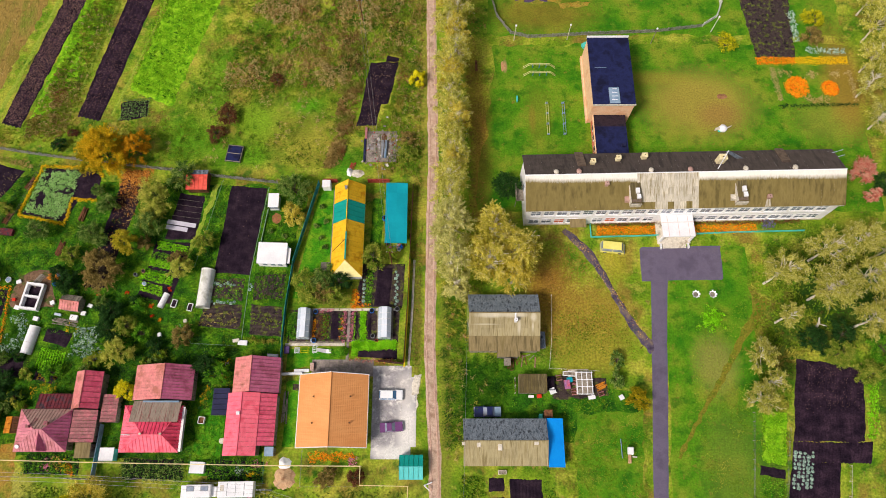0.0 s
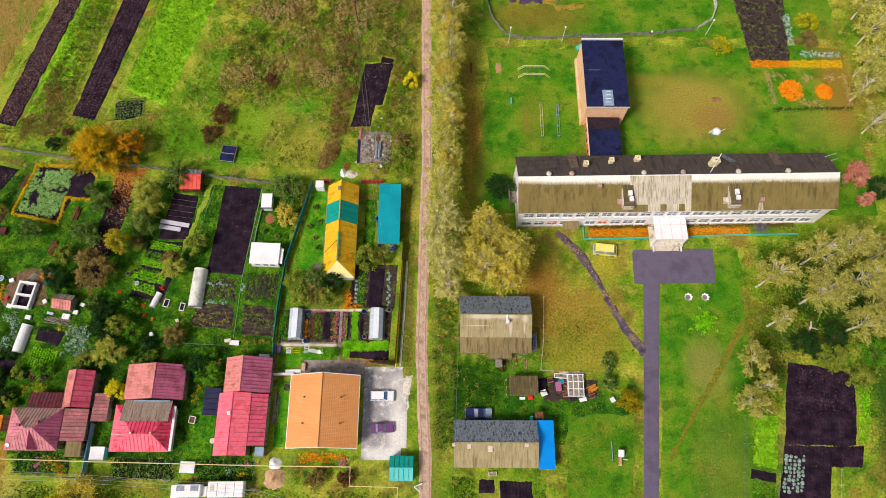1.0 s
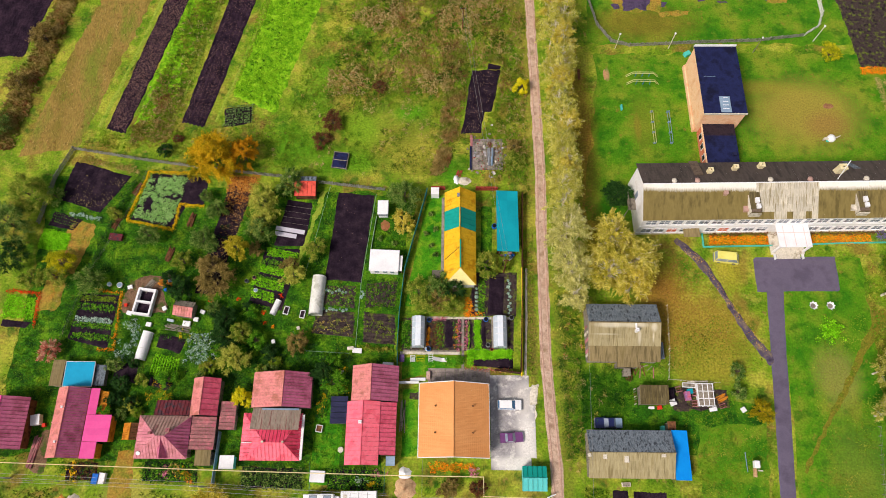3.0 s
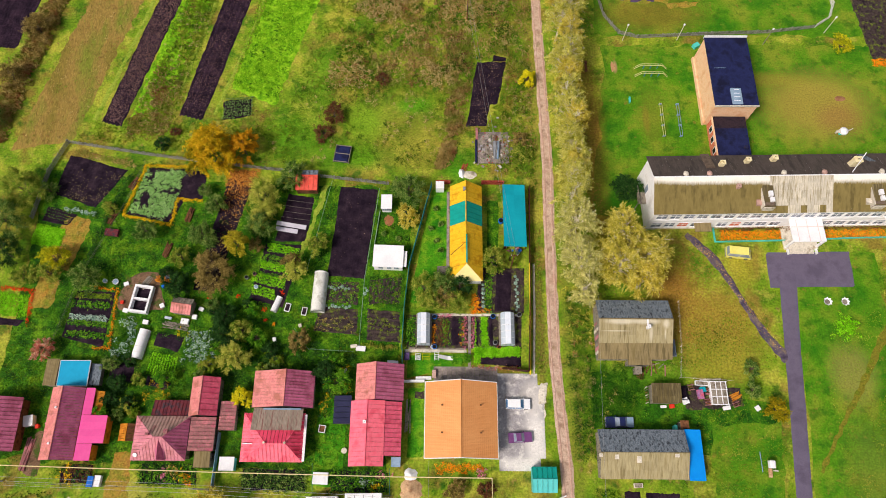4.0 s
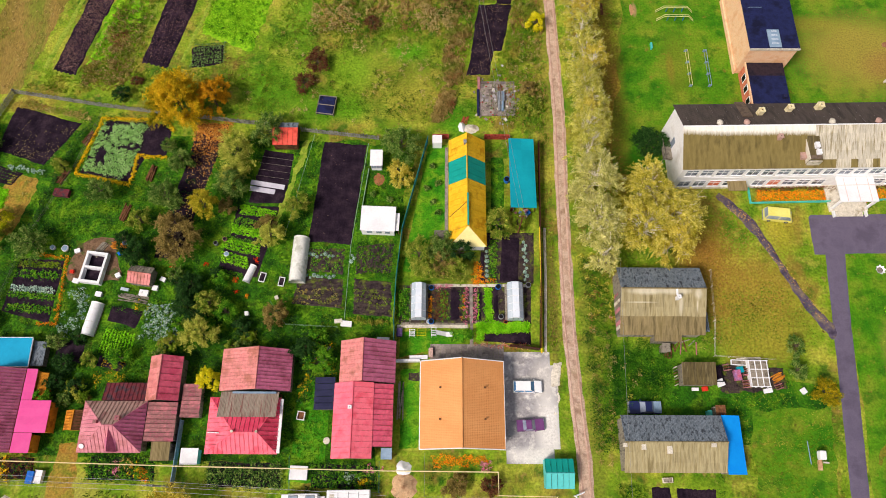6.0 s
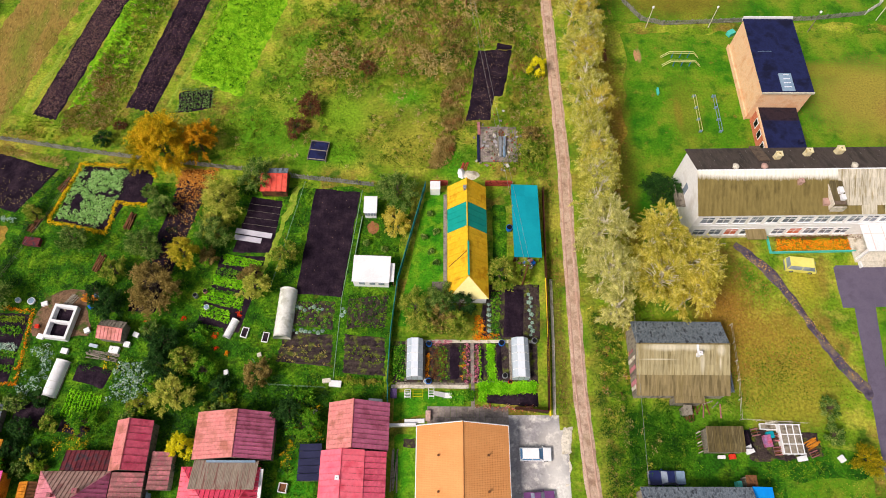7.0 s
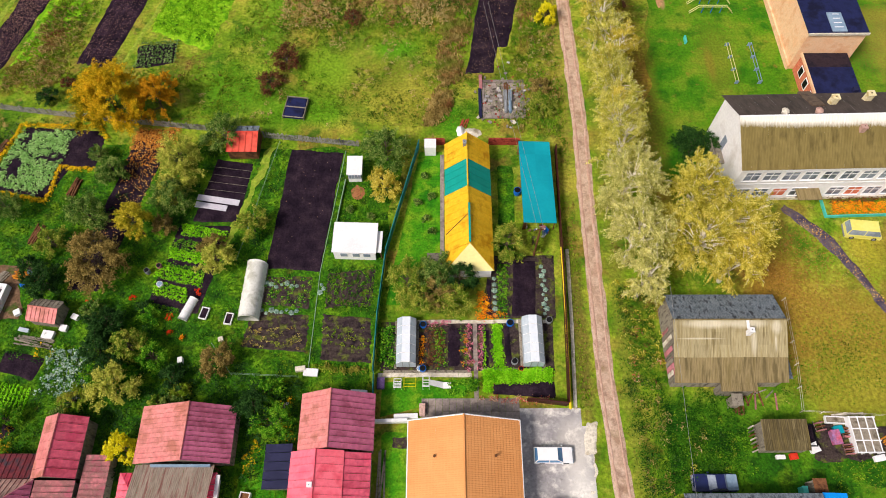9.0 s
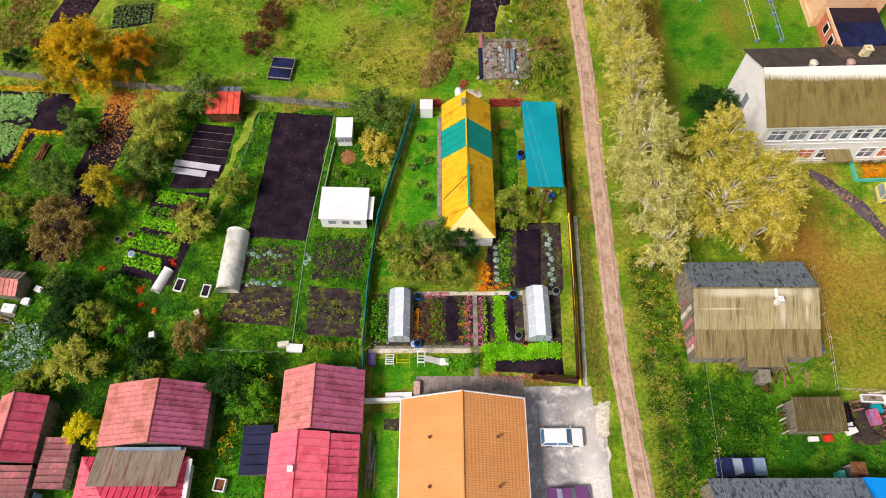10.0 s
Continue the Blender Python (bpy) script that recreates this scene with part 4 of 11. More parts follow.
def yard():
    """A yard of cast concrete slabs with open joints."""
    root = thing("yard", "grey and white stained concrete yard with two parked cars", "yard", kind="structure")
    rng = random.Random(5)
    for i in range(6):
        for j in range(8):
            x0, x1 = -11.7 + i * 1.28, -11.7 + (i + 1) * 1.28 - 0.008
            y0, y1 = 6.3 + j * 1.98, 6.3 + (j + 1) * 1.98 - 0.008
            if i == 5 and j in (0, 7):
                x1 -= 0.9
            s = Shape().box(x0, y0, -0.05, x1, y1, 0.05 + rng.uniform(-0.004, 0.004))
            part("slab", s.mesh("slab", m_concrete), root)
    return root


yard()
field("gravel_edge", "whitish crumbled concrete and gravel beside the yard", ((-5.0, 10), (-3.7, 10), (-3.4, 20), (-4.6, 20.5)), m_pale, "gravel", step=0.4, z=0.03, clods=0.03, edge=0.3, seed=30)
field("gravel_edge", "pale heap of sand at the corner of the yard", ((-5.0, 17.2), (-3.2, 17.2), (-3.2, 20.4), (-4.8, 20.6)), m_pale, "gravel", step=0.3, z=0.1, clods=0.06, edge=0.3, seed=31)


# ---- buildings ----
def clip(poly, axis, limit, keep_more):
    out = []
    for i, p in enumerate(poly):
        q = poly[(i + 1) % len(poly)]
        pin, qin = (p[axis] >= limit) == keep_more or p[axis] == limit, (q[axis] >= limit) == keep_more or q[axis] == limit
        if pin:
            out.append(p)
        if pin != qin:
            f = (limit - p[axis]) / (q[axis] - p[axis])
            out.append(tuple(a + f * (b - a) for a, b in zip(p, q)))
    return out


def slope(parent, eave_a, eave_b, top_b, top_a, material, wide=0.8, rows=1, kind="seam", thick=0.04, name="roof_sheet", pick=None, seed=0):
    """A roof slope laid of sheets, each a piece of its own: seamed metal, corrugated slate or pressed tile."""
    rng = random.Random(seed)
    a, b, c, d = (Vector(p) for p in (eave_a, eave_b, top_b, top_a))
    ex = (b - a).normalized()
    up = (d - a) - ex * (d - a).dot(ex)
    if up.length < 1e-4:
        up = (c - a) - ex * (c - a).dot(ex)
    ey = up.normalized()
    nz = ex.cross(ey)
    if nz.z < 0:
        nz = -nz
    flat = [((p - a).dot(ex), (p - a).dot(ey)) for p in (a, b, c, d)]
    long, high = max(p[0] for p in flat), max(p[1] for p in flat)
    u0 = min(p[0] for p in flat)
    n, rows = max(1, round((long - u0) / wide)), max(1, rows)
    w, h = (long - u0) / n, high / rows
    basis = Matrix((ex.to_4d(), ey.to_4d(), nz.to_4d(), Vector((0, 0, 0, 1)))).transposed()
    basis[3] = (0, 0, 0, 1)
    shared = {}
    gap = {"seam": 0.022, "soft": 0.009}.get(kind, 0.0)
    for i in range(n):
        for j in range(rows):
            poly = flat
            for axis, lim, more in ((0, u0 + i * w + gap, True), (0, u0 + (i + 1) * w - gap, False), (1, j * h, True), (1, (j + 1) * h, False)):
                poly = clip(poly, axis, lim, more) if len(poly) > 2 else []
            if len(poly) < 3:
                continue
            use = pick(i, j, n, rows) if pick else material
            ox, oy = u0 + i * w, j * h
            full = len(poly) == 4 and abs(abs(sum(poly[k][0] * poly[(k + 1) % 4][1] - poly[(k + 1) % 4][0] * poly[k][1] for k in range(4))) / 2 - (w - 2 * gap) * h) < 0.01 * w * h
            key = (use.name, kind)
            if full and key in shared:
                me = shared[key]
            else:
                s = Shape()
                if kind == "corr" and full:
                    k = max(8, round(w / 0.09))
                    pts = [(w * q / k, 0.012 * (1 if q % 2 else -1)) for q in range(k + 1)]
                    v = [(x, y, z + dz) for dz in (0.03, 0.0) for y in (0, h * 1.02) for x, z in pts]
                    m = k + 1
                    s.add(v, [(q, q + 1, m + q + 1, m + q) for q in range(k)] + [(q, 2 * m + q, 2 * m + q + 1, q + 1) for q in range(k)])
                elif kind == "tile" and full:
                    kx, ky = max(6, round(w / 0.1)), max(4, round(h / 0.35)) * 3
                    v = []
                    for q in range(ky + 1):
                        for r in range(kx + 1):
                            v.append((w * r / kx, h * q / ky, 0.012 * (r % 2) + 0.022 * (1 - (q % 3) / 3)))
                    s.add(v, [(q * (kx + 1) + r, q * (kx + 1) + r + 1, (q + 1) * (kx + 1) + r + 1, (q + 1) * (kx + 1) + r) for q in range(ky) for r in range(kx)])
                else:
                    local = [(x - ox, y - oy, thick) for x, y in poly]
                    area = sum(local[k][0] * local[(k + 1) % len(local)][1] - local[(k + 1) % len(local)][0] * local[k][1] for k in range(len(local)))
                    s.plate(local if area > 0 else local[::-1], thick)
                    if kind in ("seam", "soft"):
                        left = [p for p in poly if abs(p[0] - ox - gap) < 0.02]
                        if len(left) > 1:
                            y0, y1 = min(p[1] for p in left) - oy, max(p[1] for p in left) - oy
                            s.box(gap, y0, thick, gap + 0.05, y1, thick + (0.06 if kind == "seam" else 0.032))
                        low = [p for p in poly if abs(p[1] - oy) < 0.02]
                        if rows > 1 and j and len(low) > 1:
                            s.box(min(p[0] for p in low) - ox, -0.03, thick, max(p[0] for p in low) - ox, 0.03, thick + 0.03)
                me = s.mesh(name, use, False)
                if full:
                    shared[key] = me
            at = Matrix.Translation(a + ex * ox + ey * oy + nz * rng.uniform(0, 0.012)) @ basis
            part(name, me, parent, at=at)
    return w, h


def gable(name, label, x0, x1, y0, y1, eave, ridge, mats, walls, along="y", at=None, kind="seam", wide=0.8, rows=1, over=0.35, rz=0, category="house", picks=(None, None), cap=None, eaves2=None, group="", trim=None):
    """A house with four walls and a two-sided roof. The corners are those of the eaves; mats: the slope at the lower side, then at the higher side of the cross axis."""
    cx, cy = (x0 + x1) / 2, (y0 + y1) / 2
    root = thing(name, label, category, cx, cy, rz=rz, group=group)
    if along == "y":
        lo, hi, a0, a1, mid = x0 - cx, x1 - cx, y0 - cy, y1 - cy, (at if at is not None else cx) - cx
        to = lambda c, l, z: (c, l, z)
    else:
        lo, hi, a0, a1, mid = y0 - cy, y1 - cy, x0 - cx, x1 - cx, (at if at is not None else cy) - cy
        to = lambda c, l, z: (l, c, z)
    eave_hi = eaves2 if eaves2 is not None else eave
    z_at = lambda c: eave + (ridge - eave) * (c - lo) / (mid - lo) if c < mid else eave_hi + (ridge - eave_hi) * (hi - c) / (hi - mid)
    wl, wh, w0, w1 = lo + over, hi - over, a0 + over, a1 - over
    t = 0.22
    for c0, c1 in ((wl, wl + t), (wh - t, wh)):
        p, q = to(c0, w0, 0), to(c1, w1, z_at(c0 if c0 == wl else c1) - 0.06)
        part("wall", Shape().box(min(p[0], q[0]), min(p[1], q[1]), 0, max(p[0], q[0]), max(p[1], q[1]), q[2]).mesh("wall", walls), root)
    for l in (w0, w1 - t):
        prof = [(wl + t, 0), (wh - t, 0), (wh - t, z_at(wh - t) - 0.06), (mid, ridge - 0.08), (wl + t, z_at(wl + t) - 0.06)]
        v = [to(c, l + k * t, z) for k in (0, 1) for c, z in prof]
        part("wall", Shape().add(v, [(0, 1, 2, 3, 4), (9, 8, 7, 6, 5)] + [(i, 5 + i, 5 + (i + 1) % 5, (i + 1) % 5) for i in range(5)]).mesh("wall", walls), root)
    kind_lo, kind_hi = kind if isinstance(kind, tuple) else (kind, kind)
    slope(root, to(lo, a0, eave), to(lo, a1, eave), to(mid, a1, ridge), to(mid, a0, ridge), mats[0], wide, rows, kind_lo, pick=picks[0], seed=1)
    slope(root, to(hi, a0, eave_hi), to(hi, a1, eave_hi), to(mid, a1, ridge), to(mid, a0, ridge), mats[1], wide, rows, kind_hi, pick=picks[1], seed=2)
    s = Shape()
    p, q = to(mid, a0, ridge + 0.07), to(mid, a1, ridge + 0.07)
    s.tube([p, q], 0.1, 6)
    part("ridge_cap", s.mesh("ridge_cap", cap or mats[0]), root)
    if trim:
        for l in (a0, a1):
            for c0, z0 in ((lo, eave), (hi, eave_hi)):
                p, q = Vector(to(c0, l, z0)), Vector(to(mid, l, ridge))
                part("barge_board", Shape().tube([p, q], 0.09, 4).mesh("barge_board", trim), root)
        for c0, z0 in ((lo, eave), (hi, eave_hi)):
            p, q = to(c0, a0, z0 - 0.03), to(c0, a1, z0 - 0.03)
            part("gutter", Shape().tube([p, q], 0.09, 5).mesh("gutter", trim), root)
    return root


def lean_to(name, label, x0, x1, y0, y1, z, mats, walls, kind="seam", wide=0.8, rows=1, over=0.15, rz=0, category="shed", trim=None, pick=None, along="x"):
    """A shed with one roof plane. z: heights of the roof at its four corners, from the south-west one counter-clockwise."""
    cx, cy = (x0 + x1) / 2, (y0 + y1) / 2
    root = thing(name, label, category, cx, cy, rz=rz)
    p = [(x0 - cx, y0 - cy, z[0]), (x1 - cx, y0 - cy, z[1]), (x1 - cx, y1 - cy, z[2]), (x0 - cx, y1 - cy, z[3])]
    if along == "x":
        slope(root, p[0], p[1], p[2], p[3], mats, wide, rows, kind, pick=pick)
    else:
        slope(root, p[1], p[2], p[3], p[0], mats, wide, rows, kind, pick=pick)
    if walls:
        w, h = (x1 - x0) / 2 - over, (y1 - y0) / 2 - over
        t = 0.15
        zl = min(z) - 0.05
        for bx in ((-w, -h, w, -h + t), (-w, h - t, w, h), (-w, -h + t, -w + t, h - t), (w - t, -h + t, w, h - t)):
            zz = [z[0] + (z[1] - z[0]) * (bx[k] - p[0][0]) / (x1 - x0) + (z[3] - z[0]) * (bx[m] - p[0][1]) / (y1 - y0) - 0.05 for k, m in ((0, 1), (2, 1), (2, 3), (0, 3))]
            v = [(bx[0], bx[1], 0), (bx[2], bx[1], 0), (bx[2], bx[3], 0), (bx[0], bx[3], 0), (bx[0], bx[1], zz[0]), (bx[2], bx[1], zz[1]), (bx[2], bx[3], zz[2]), (bx[0], bx[3], zz[3])]
            part("wall", Shape().add(v, [(3, 2, 1, 0), (4, 5, 6, 7), (0, 1, 5, 4), (1, 2, 6, 5), (2, 3, 7, 6), (3, 0, 4, 7)]).mesh("wall", walls), root)
    else:
        for px_, py_, pz in [(q[0] * 0.94, q[1] * 0.94, q[2]) for q in p]:
            part("post", Shape().box(px_ - 0.06, py_ - 0.06, 0, px_ + 0.06, py_ + 0.06, pz).mesh("post", m_brown_wood), root)
    if trim:
        for q, r in ((0, 1), (1, 2), (2, 3), (3, 0)):
            part("edge_trim", Shape().tube([p[q], p[r]], 0.09, 4).mesh("edge_trim", trim), root)
    return root


def hip(name, label, x0, x1, y0, y1, eave, ridge, ra, rb, ry, mats, walls, kind="seam", wide=0.8, over=0.35, category="house", picks=None, cap=None):
    """A house with a hipped roof whose ridge runs from x = ra to x = rb at y = ry. mats: south, east, north, west."""
    cx, cy = (x0 + x1) / 2, (y0 + y1) / 2
    root = thing(name, label, category, cx, cy)
    sw, se, ne, nw = (x0 - cx, y0 - cy, eave), (x1 - cx, y0 - cy, eave), (x1 - cx, y1 - cy, eave), (x0 - cx, y1 - cy, eave)
    a, b = (ra - cx, ry - cy, ridge), (rb - cx, ry - cy, ridge)
    picks = picks or (None,) * 4
    slope(root, sw, se, b, a, mats[0], wide, 1, kind, pick=picks[0])
    slope(root, se, ne, b, b, mats[1], wide, 1, kind, pick=picks[1])
    slope(root, ne, nw, a, b, mats[2], wide, 1, kind, pick=picks[2])
    slope(root, nw, sw, a, a, mats[3], wide, 1, kind, pick=picks[3])
    w, h, t = (x1 - x0) / 2 - over, (y1 - y0) / 2 - over, 0.2
    for bx in ((-w, -h, w, -h + t), (-w, h - t, w, h), (-w, -h + t, -w + t, h - t), (w - t, -h + t, w, h - t)):
        part("wall", Shape().box(bx[0], bx[1], 0, bx[2], bx[3], eave + 0.1).mesh("wall", walls), root)
    for p, q in ((sw, a), (se, b), (ne, b), (nw, a), (a, b)):
        part("ridge_cap", Shape().tube([p, q], 0.08, 5).mesh("ridge_cap", cap or mats[0]), root)
    return root


def chimney(parent, x, y, z0, z1, w, d, material, label=""):
    s = Shape().box(x - w / 2, y - d / 2, z0, x + w / 2, y + d / 2, z1).box(x - w / 2 - 0.06, y - d / 2 - 0.06, z1 - 0.12, x + w / 2 + 0.06, y + d / 2 + 0.06, z1 + 0.03)
    c = part("chimney", s.mesh("chimney", material), parent, label)
    part("flue", Shape().box(x - w / 10, y - d / 10, z1 + 0.03, x + w / 10, y + d / 10, z1 + 0.05).mesh("flue", m_black), c)
    return c


def window(parent, x, z, w, h, y, face=-1, frame_mat=None, glass=None, cross=True):
    """A window in a wall that runs along x at y; face: the side it looks to."""
    fm = frame_mat or m_white
    d0, d1 = sorted((y, y + face * 0.07))
    e = 0.09
    o = [(x - w / 2 - e, z - e), (x + w / 2 + e, z - e), (x + w / 2 + e, z + h + e), (x - w / 2 - e, z + h + e)]
    q = [(x - w / 2, z), (x + w / 2, z), (x + w / 2, z + h), (x - w / 2, z + h)]
    v = [(a, d, b) for d in (d0, d1) for a, b in o + q]
    f = Shape().add(v, [(i, (i + 1) % 4, 4 + (i + 1) % 4, 4 + i) for i in range(4)] + [(8 + i, 12 + i, 12 + (i + 1) % 4, 8 + (i + 1) % 4) for i in range(4)]
                    + [(i, 8 + i, 8 + (i + 1) % 4, (i + 1) % 4) for i in range(4)] + [(4 + i, 4 + (i + 1) % 4, 12 + (i + 1) % 4, 12 + i) for i in range(4)])
    fr = part("window", f.mesh("window", fm), parent)
    if cross:
        part("mullion", Shape().box(x - 0.04, d0, z, x + 0.04, d1, z + h).mesh("mullion", fm), fr)
        part("transom", Shape().box(x - w / 2, d0 + 0.004, z + h * 0.62, x + w / 2, d1 - 0.004, z + h * 0.62 + 0.07).mesh("transom", fm), fr)
    g0, g1 = sorted((y + face * 0.005, y + face * 0.03))
    part("pane", Shape().box(x - w / 2, g0, z, x + w / 2, g1, z + h).mesh("pane", glass or m_glass), fr)
    part("sill", Shape().box(x - w / 2 - 0.1, min(y, y + face * 0.18), z - e - 0.05, x + w / 2 + 0.1, max(y, y + face * 0.18), z - e).mesh("sill", fm), fr)
    return fr


def school():
    """Two storeys, white walls, a long slate roof whose south side is bleached under the ridge and over the entrance."""
    rng = random.Random(11)
    pale = {i: rng.choice((0, 0, 0, 1)) for i in range(18, 28)}
    south = lambda i, j, n, r: m_corr_white if j >= pale.get(i, 9) else m_corr
    root = gable("school", "long two-storey white school with a stained slate roof", 15.4, 73.5, 49.25, 60.7, 7.6, 10.4, (m_corr, m_corr_shaded), m_plaster,
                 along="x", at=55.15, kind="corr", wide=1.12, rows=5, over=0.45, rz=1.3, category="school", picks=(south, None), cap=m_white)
    front, left = -5.275, -28.6
    m_orange_panel = mat("orange_window_panel", rgb(206, 110, 80), rgb(224, 128, 96), scale=1, fine=5, grain=0.1)
    m_school_glass = mat("school_window_glass", rgb(104, 112, 128), rgb(150, 158, 172), rgb(78, 84, 96), scale=0.5, fine=3, grain=0.15, rough=0.12, bump=0.0, spec=0.6)
    for i in range(23):
        x = left + 1.7 + i * 2.4
        window(root, x, 4.75, 1.75, 1.65, front, glass=m_school_glass)
        if not -3.4 < x < 3.2 and i != 4:
            window(root, x, 1.15, 1.75, 1.6, front, glass=m_orange_panel if i in (2, 6) else m_school_glass)
    part("band", Shape().box(left, front - 0.05, 3.75, -left, front, 3.92).mesh("band", m_white), root)
    part("plinth", Shape().box(left, front - 0.08, 0, -left, front, 0.5).mesh("plinth", m_pale), root)
    part("eaves_board", Shape().box(left - 0.3, front - 0.4, 7.22, -left + 0.3, front - 0.3, 7.5).mesh("eaves_board", m_white), root)
    # entrance with its canopy and steps
    porch = part("porch", Shape().box(-0.95, front - 0.1, 0.3, 0.95, front, 2.7).mesh("porch", m_white), root)
    px = -0.35
    part("canopy", Shape().box(px - 3.0, front - 4.3, 3.3, px + 3.0, front - 0.01, 3.55, 0.04).mesh("canopy", m_white), porch)
    m_pinkseam = mat("pink_roof_seam", rgb(222, 190, 186), rgb(232, 206, 200), scale=1, fine=5, grain=0.1)
    for k in range(3):
        part("canopy_seam", Shape().box(px - 1.9 + 1.9 * k, front - 4.2, 3.55, px - 1.82 + 1.9 * k, front - 0.1, 3.58).mesh("canopy_seam", m_pinkseam), porch)
    part("canopy_seam", Shape().box(px - 2.9, front - 1.5, 3.552, px + 2.9, front - 1.4, 3.582).mesh("canopy_seam", m_pinkseam), porch)
    for sx in (-2.8, 2.8):
        part("pillar", Shape().box(px + sx - 0.18, front - 4.2, 0.3, px + sx + 0.18, front - 3.85, 3.3).mesh("pillar", m_plaster), porch)
    part("landing", Shape().box(px - 3.1, front - 4.5, 0, px + 3.1, front - 0.01, 0.3).mesh("landing", m_pale), porch)
    for k in range(2):
        part("step", Shape().box(px - 2.2, front - 5.0 - 0.35 * k, 0, px + 2.2, front - 4.51 - 0.35 * k, 0.2 - 0.09 * k).mesh("step", m_pale), porch)
    for sx in (-2.7, 2.5):
        part("step_wall", Shape().box(px + sx, front - 5.5, 0, px + sx + 0.2, front - 4.52, 0.6).mesh("step_wall", m_white), porch)
    part("door", Shape().box(-0.8, front - 0.16, 0.3, 0.8, front - 0.1, 2.5).mesh("door", m_glass), porch)
    # side door with a little roof
    part("side_canopy", Shape().box(-20.2, front - 1.7, 2.5, -17.2, front - 0.01, 2.64).mesh("side_canopy", m_corr_old), root)
    part("side_door", Shape().box(-19.3, front - 0.06, 0.1, -18.2, front, 2.2).mesh("side_door", m_brown_wood), root)
    # outer stair on the west gable
    gx = left
    part("gable_landing", Shape().box(gx - 1.5, -1.6, 3.1, gx - 0.01, 1.7, 3.25).box(gx - 1.5, -1.6, 3.25, gx - 1.42, 1.7, 4.2).mesh("gable_landing", m_board), root)
    for yy in (-1.5, 1.55):
        part("stair_post", Shape().box(gx - 1.5, yy, 0, gx - 1.38, yy + 0.12, 3.1).mesh("stair_post", m_board), root)
    part("gable_door", Shape().box(gx - 0.06, 0.3, 3.3, gx, 1.3, 5.3).mesh("gable_door", m_glass), root)
    # chimneys and hatches; the ridge lies at y = 0.175
    south_z = lambda y: 10.4 + (y - 0.175) * 2.8 / 5.9
    north_z = lambda y: 10.4 - (y - 0.175) * 2.8 / 5.55
    m_chim = mat("rendered_chimney", rgb(226, 210, 158), rgb(238, 226, 186), rgb(206, 182, 120), scale=1.2, fine=5, grain=0.12)
    for x, y, w, d, up in ((-16.5, 3.0, 0.8, 0.7, 1.3), (-11.7, 3.75, 0.8, 0.7, 1.3), (-6.8, 4.2, 0.9, 0.8, 1.3), (6.7, 2.7, 1.3, 1.0, 2.2)):
        chimney(root, x, y, north_z(y) - 0.5, north_z(y) + up, w, d, m_chim)
    m_hatch = mat("hatch_sheet", rgb(96, 82, 72), rgb(116, 100, 86), rgb(84, 70, 64), scale=0.8, fine=5, grain=0.15)
    for x, w in ((-18.5, 1.5), (19.0, 1.5)):
        v = [(x + sx * w / 2, y, north_z(y) + dz) for dz in (0.02, 0.32) for y in (2.3, 6.0) for sx in (-1, 1)]
        part("hatch", Shape().add(v, [(0, 2, 3, 1), (4, 5, 7, 6), (0, 1, 5, 4), (2, 6, 7, 3), (0, 4, 6, 2), (1, 3, 7, 5)]).mesh("hatch", m_hatch), root)
    for k, x in enumerate((-23.5, -19.4, -6.4, 0.7, 10.7, 19.7)):
        part("roof_vent", Shape().lathe([(0.36, 9.95), (0.36, 10.6), (0.5, 10.65), (0.2, 10.9)], x, 0.7, 8).mesh("roof_vent", m_dusty_grey if k in (1, 3) else m_pale), root)
    part("snow_streak", Shape().plate([(10.2, 3.6, north_z(3.6) + 0.05), (11.6, 3.6, north_z(3.6) + 0.05), (10.0, 5.6, north_z(5.6) + 0.05), (9.0, 5.6, north_z(5.6) + 0.05)], 0.03).mesh("snow_streak", m_corr_blue), root)
    for x in (-9.3, 9.9):
        h = part("dormer", Shape().box(x - 0.85, -5.0, 8.0, x + 0.85, -1.5, 9.3).mesh("dormer", m_hatch), root)
        part("dormer_roof", Shape().plate([(x - 0.95, -5.15, 9.2), (x + 0.95, -5.15, 9.2), (x + 0.95, -1.1, 9.75), (x - 0.95, -1.1, 9.75)], 0.08).mesh("dormer_roof", m_corr_moss), h)
        part("dormer_stack", Shape().box(x - 0.05, -3.4, 9.3, x + 0.6, -2.5, 10.0).mesh("dormer_stack", m_white), h)
        part("dormer_stack", Shape().box(x + 0.1, -4.4, 9.2, x + 0.75, -3.6, 9.8).mesh("dormer_stack", m_white), h)
        part("dormer_side", Shape().box(x - 1.9, -4.6, 7.9, x - 0.98, -3.6, 8.75).mesh("dormer_side", m_dusty_grey if x < 0 else m_pale), h)
        part("dormer_edge", Shape().box(x - 0.98, -5.35, 7.75, x + 0.95, -5.16, 9.0).mesh("dormer_edge", m_pale), h)
        part("dormer_edge", Shape().box(x - 1.1, -5.1, 7.9, x - 0.99, -1.2, 9.5).mesh("dormer_edge", m_pale), h)
    for x, y in ((-14.5, -1.6), (14.9, -4.2)):
        chimney(root, x, y, south_z(y) - 0.3, south_z(y) + 0.8, 0.6, 0.6, m_dusty_grey)
    part("run_off", Shape().plate([(14.3, -5.7, south_z(-5.7) + 0.05), (15.4, -5.7, south_z(-5.7) + 0.05), (15.2, -4.5, south_z(-4.5) + 0.05), (14.6, -4.5, south_z(-4.5) + 0.05)], 0.03).mesh("run_off", m_corr_white), root)
    part("mast", Shape().tube([(5.8, 0.8, 10.1), (6.9, 2.9, 13.3)], 0.07, 5).mesh("mast", m_white), root)
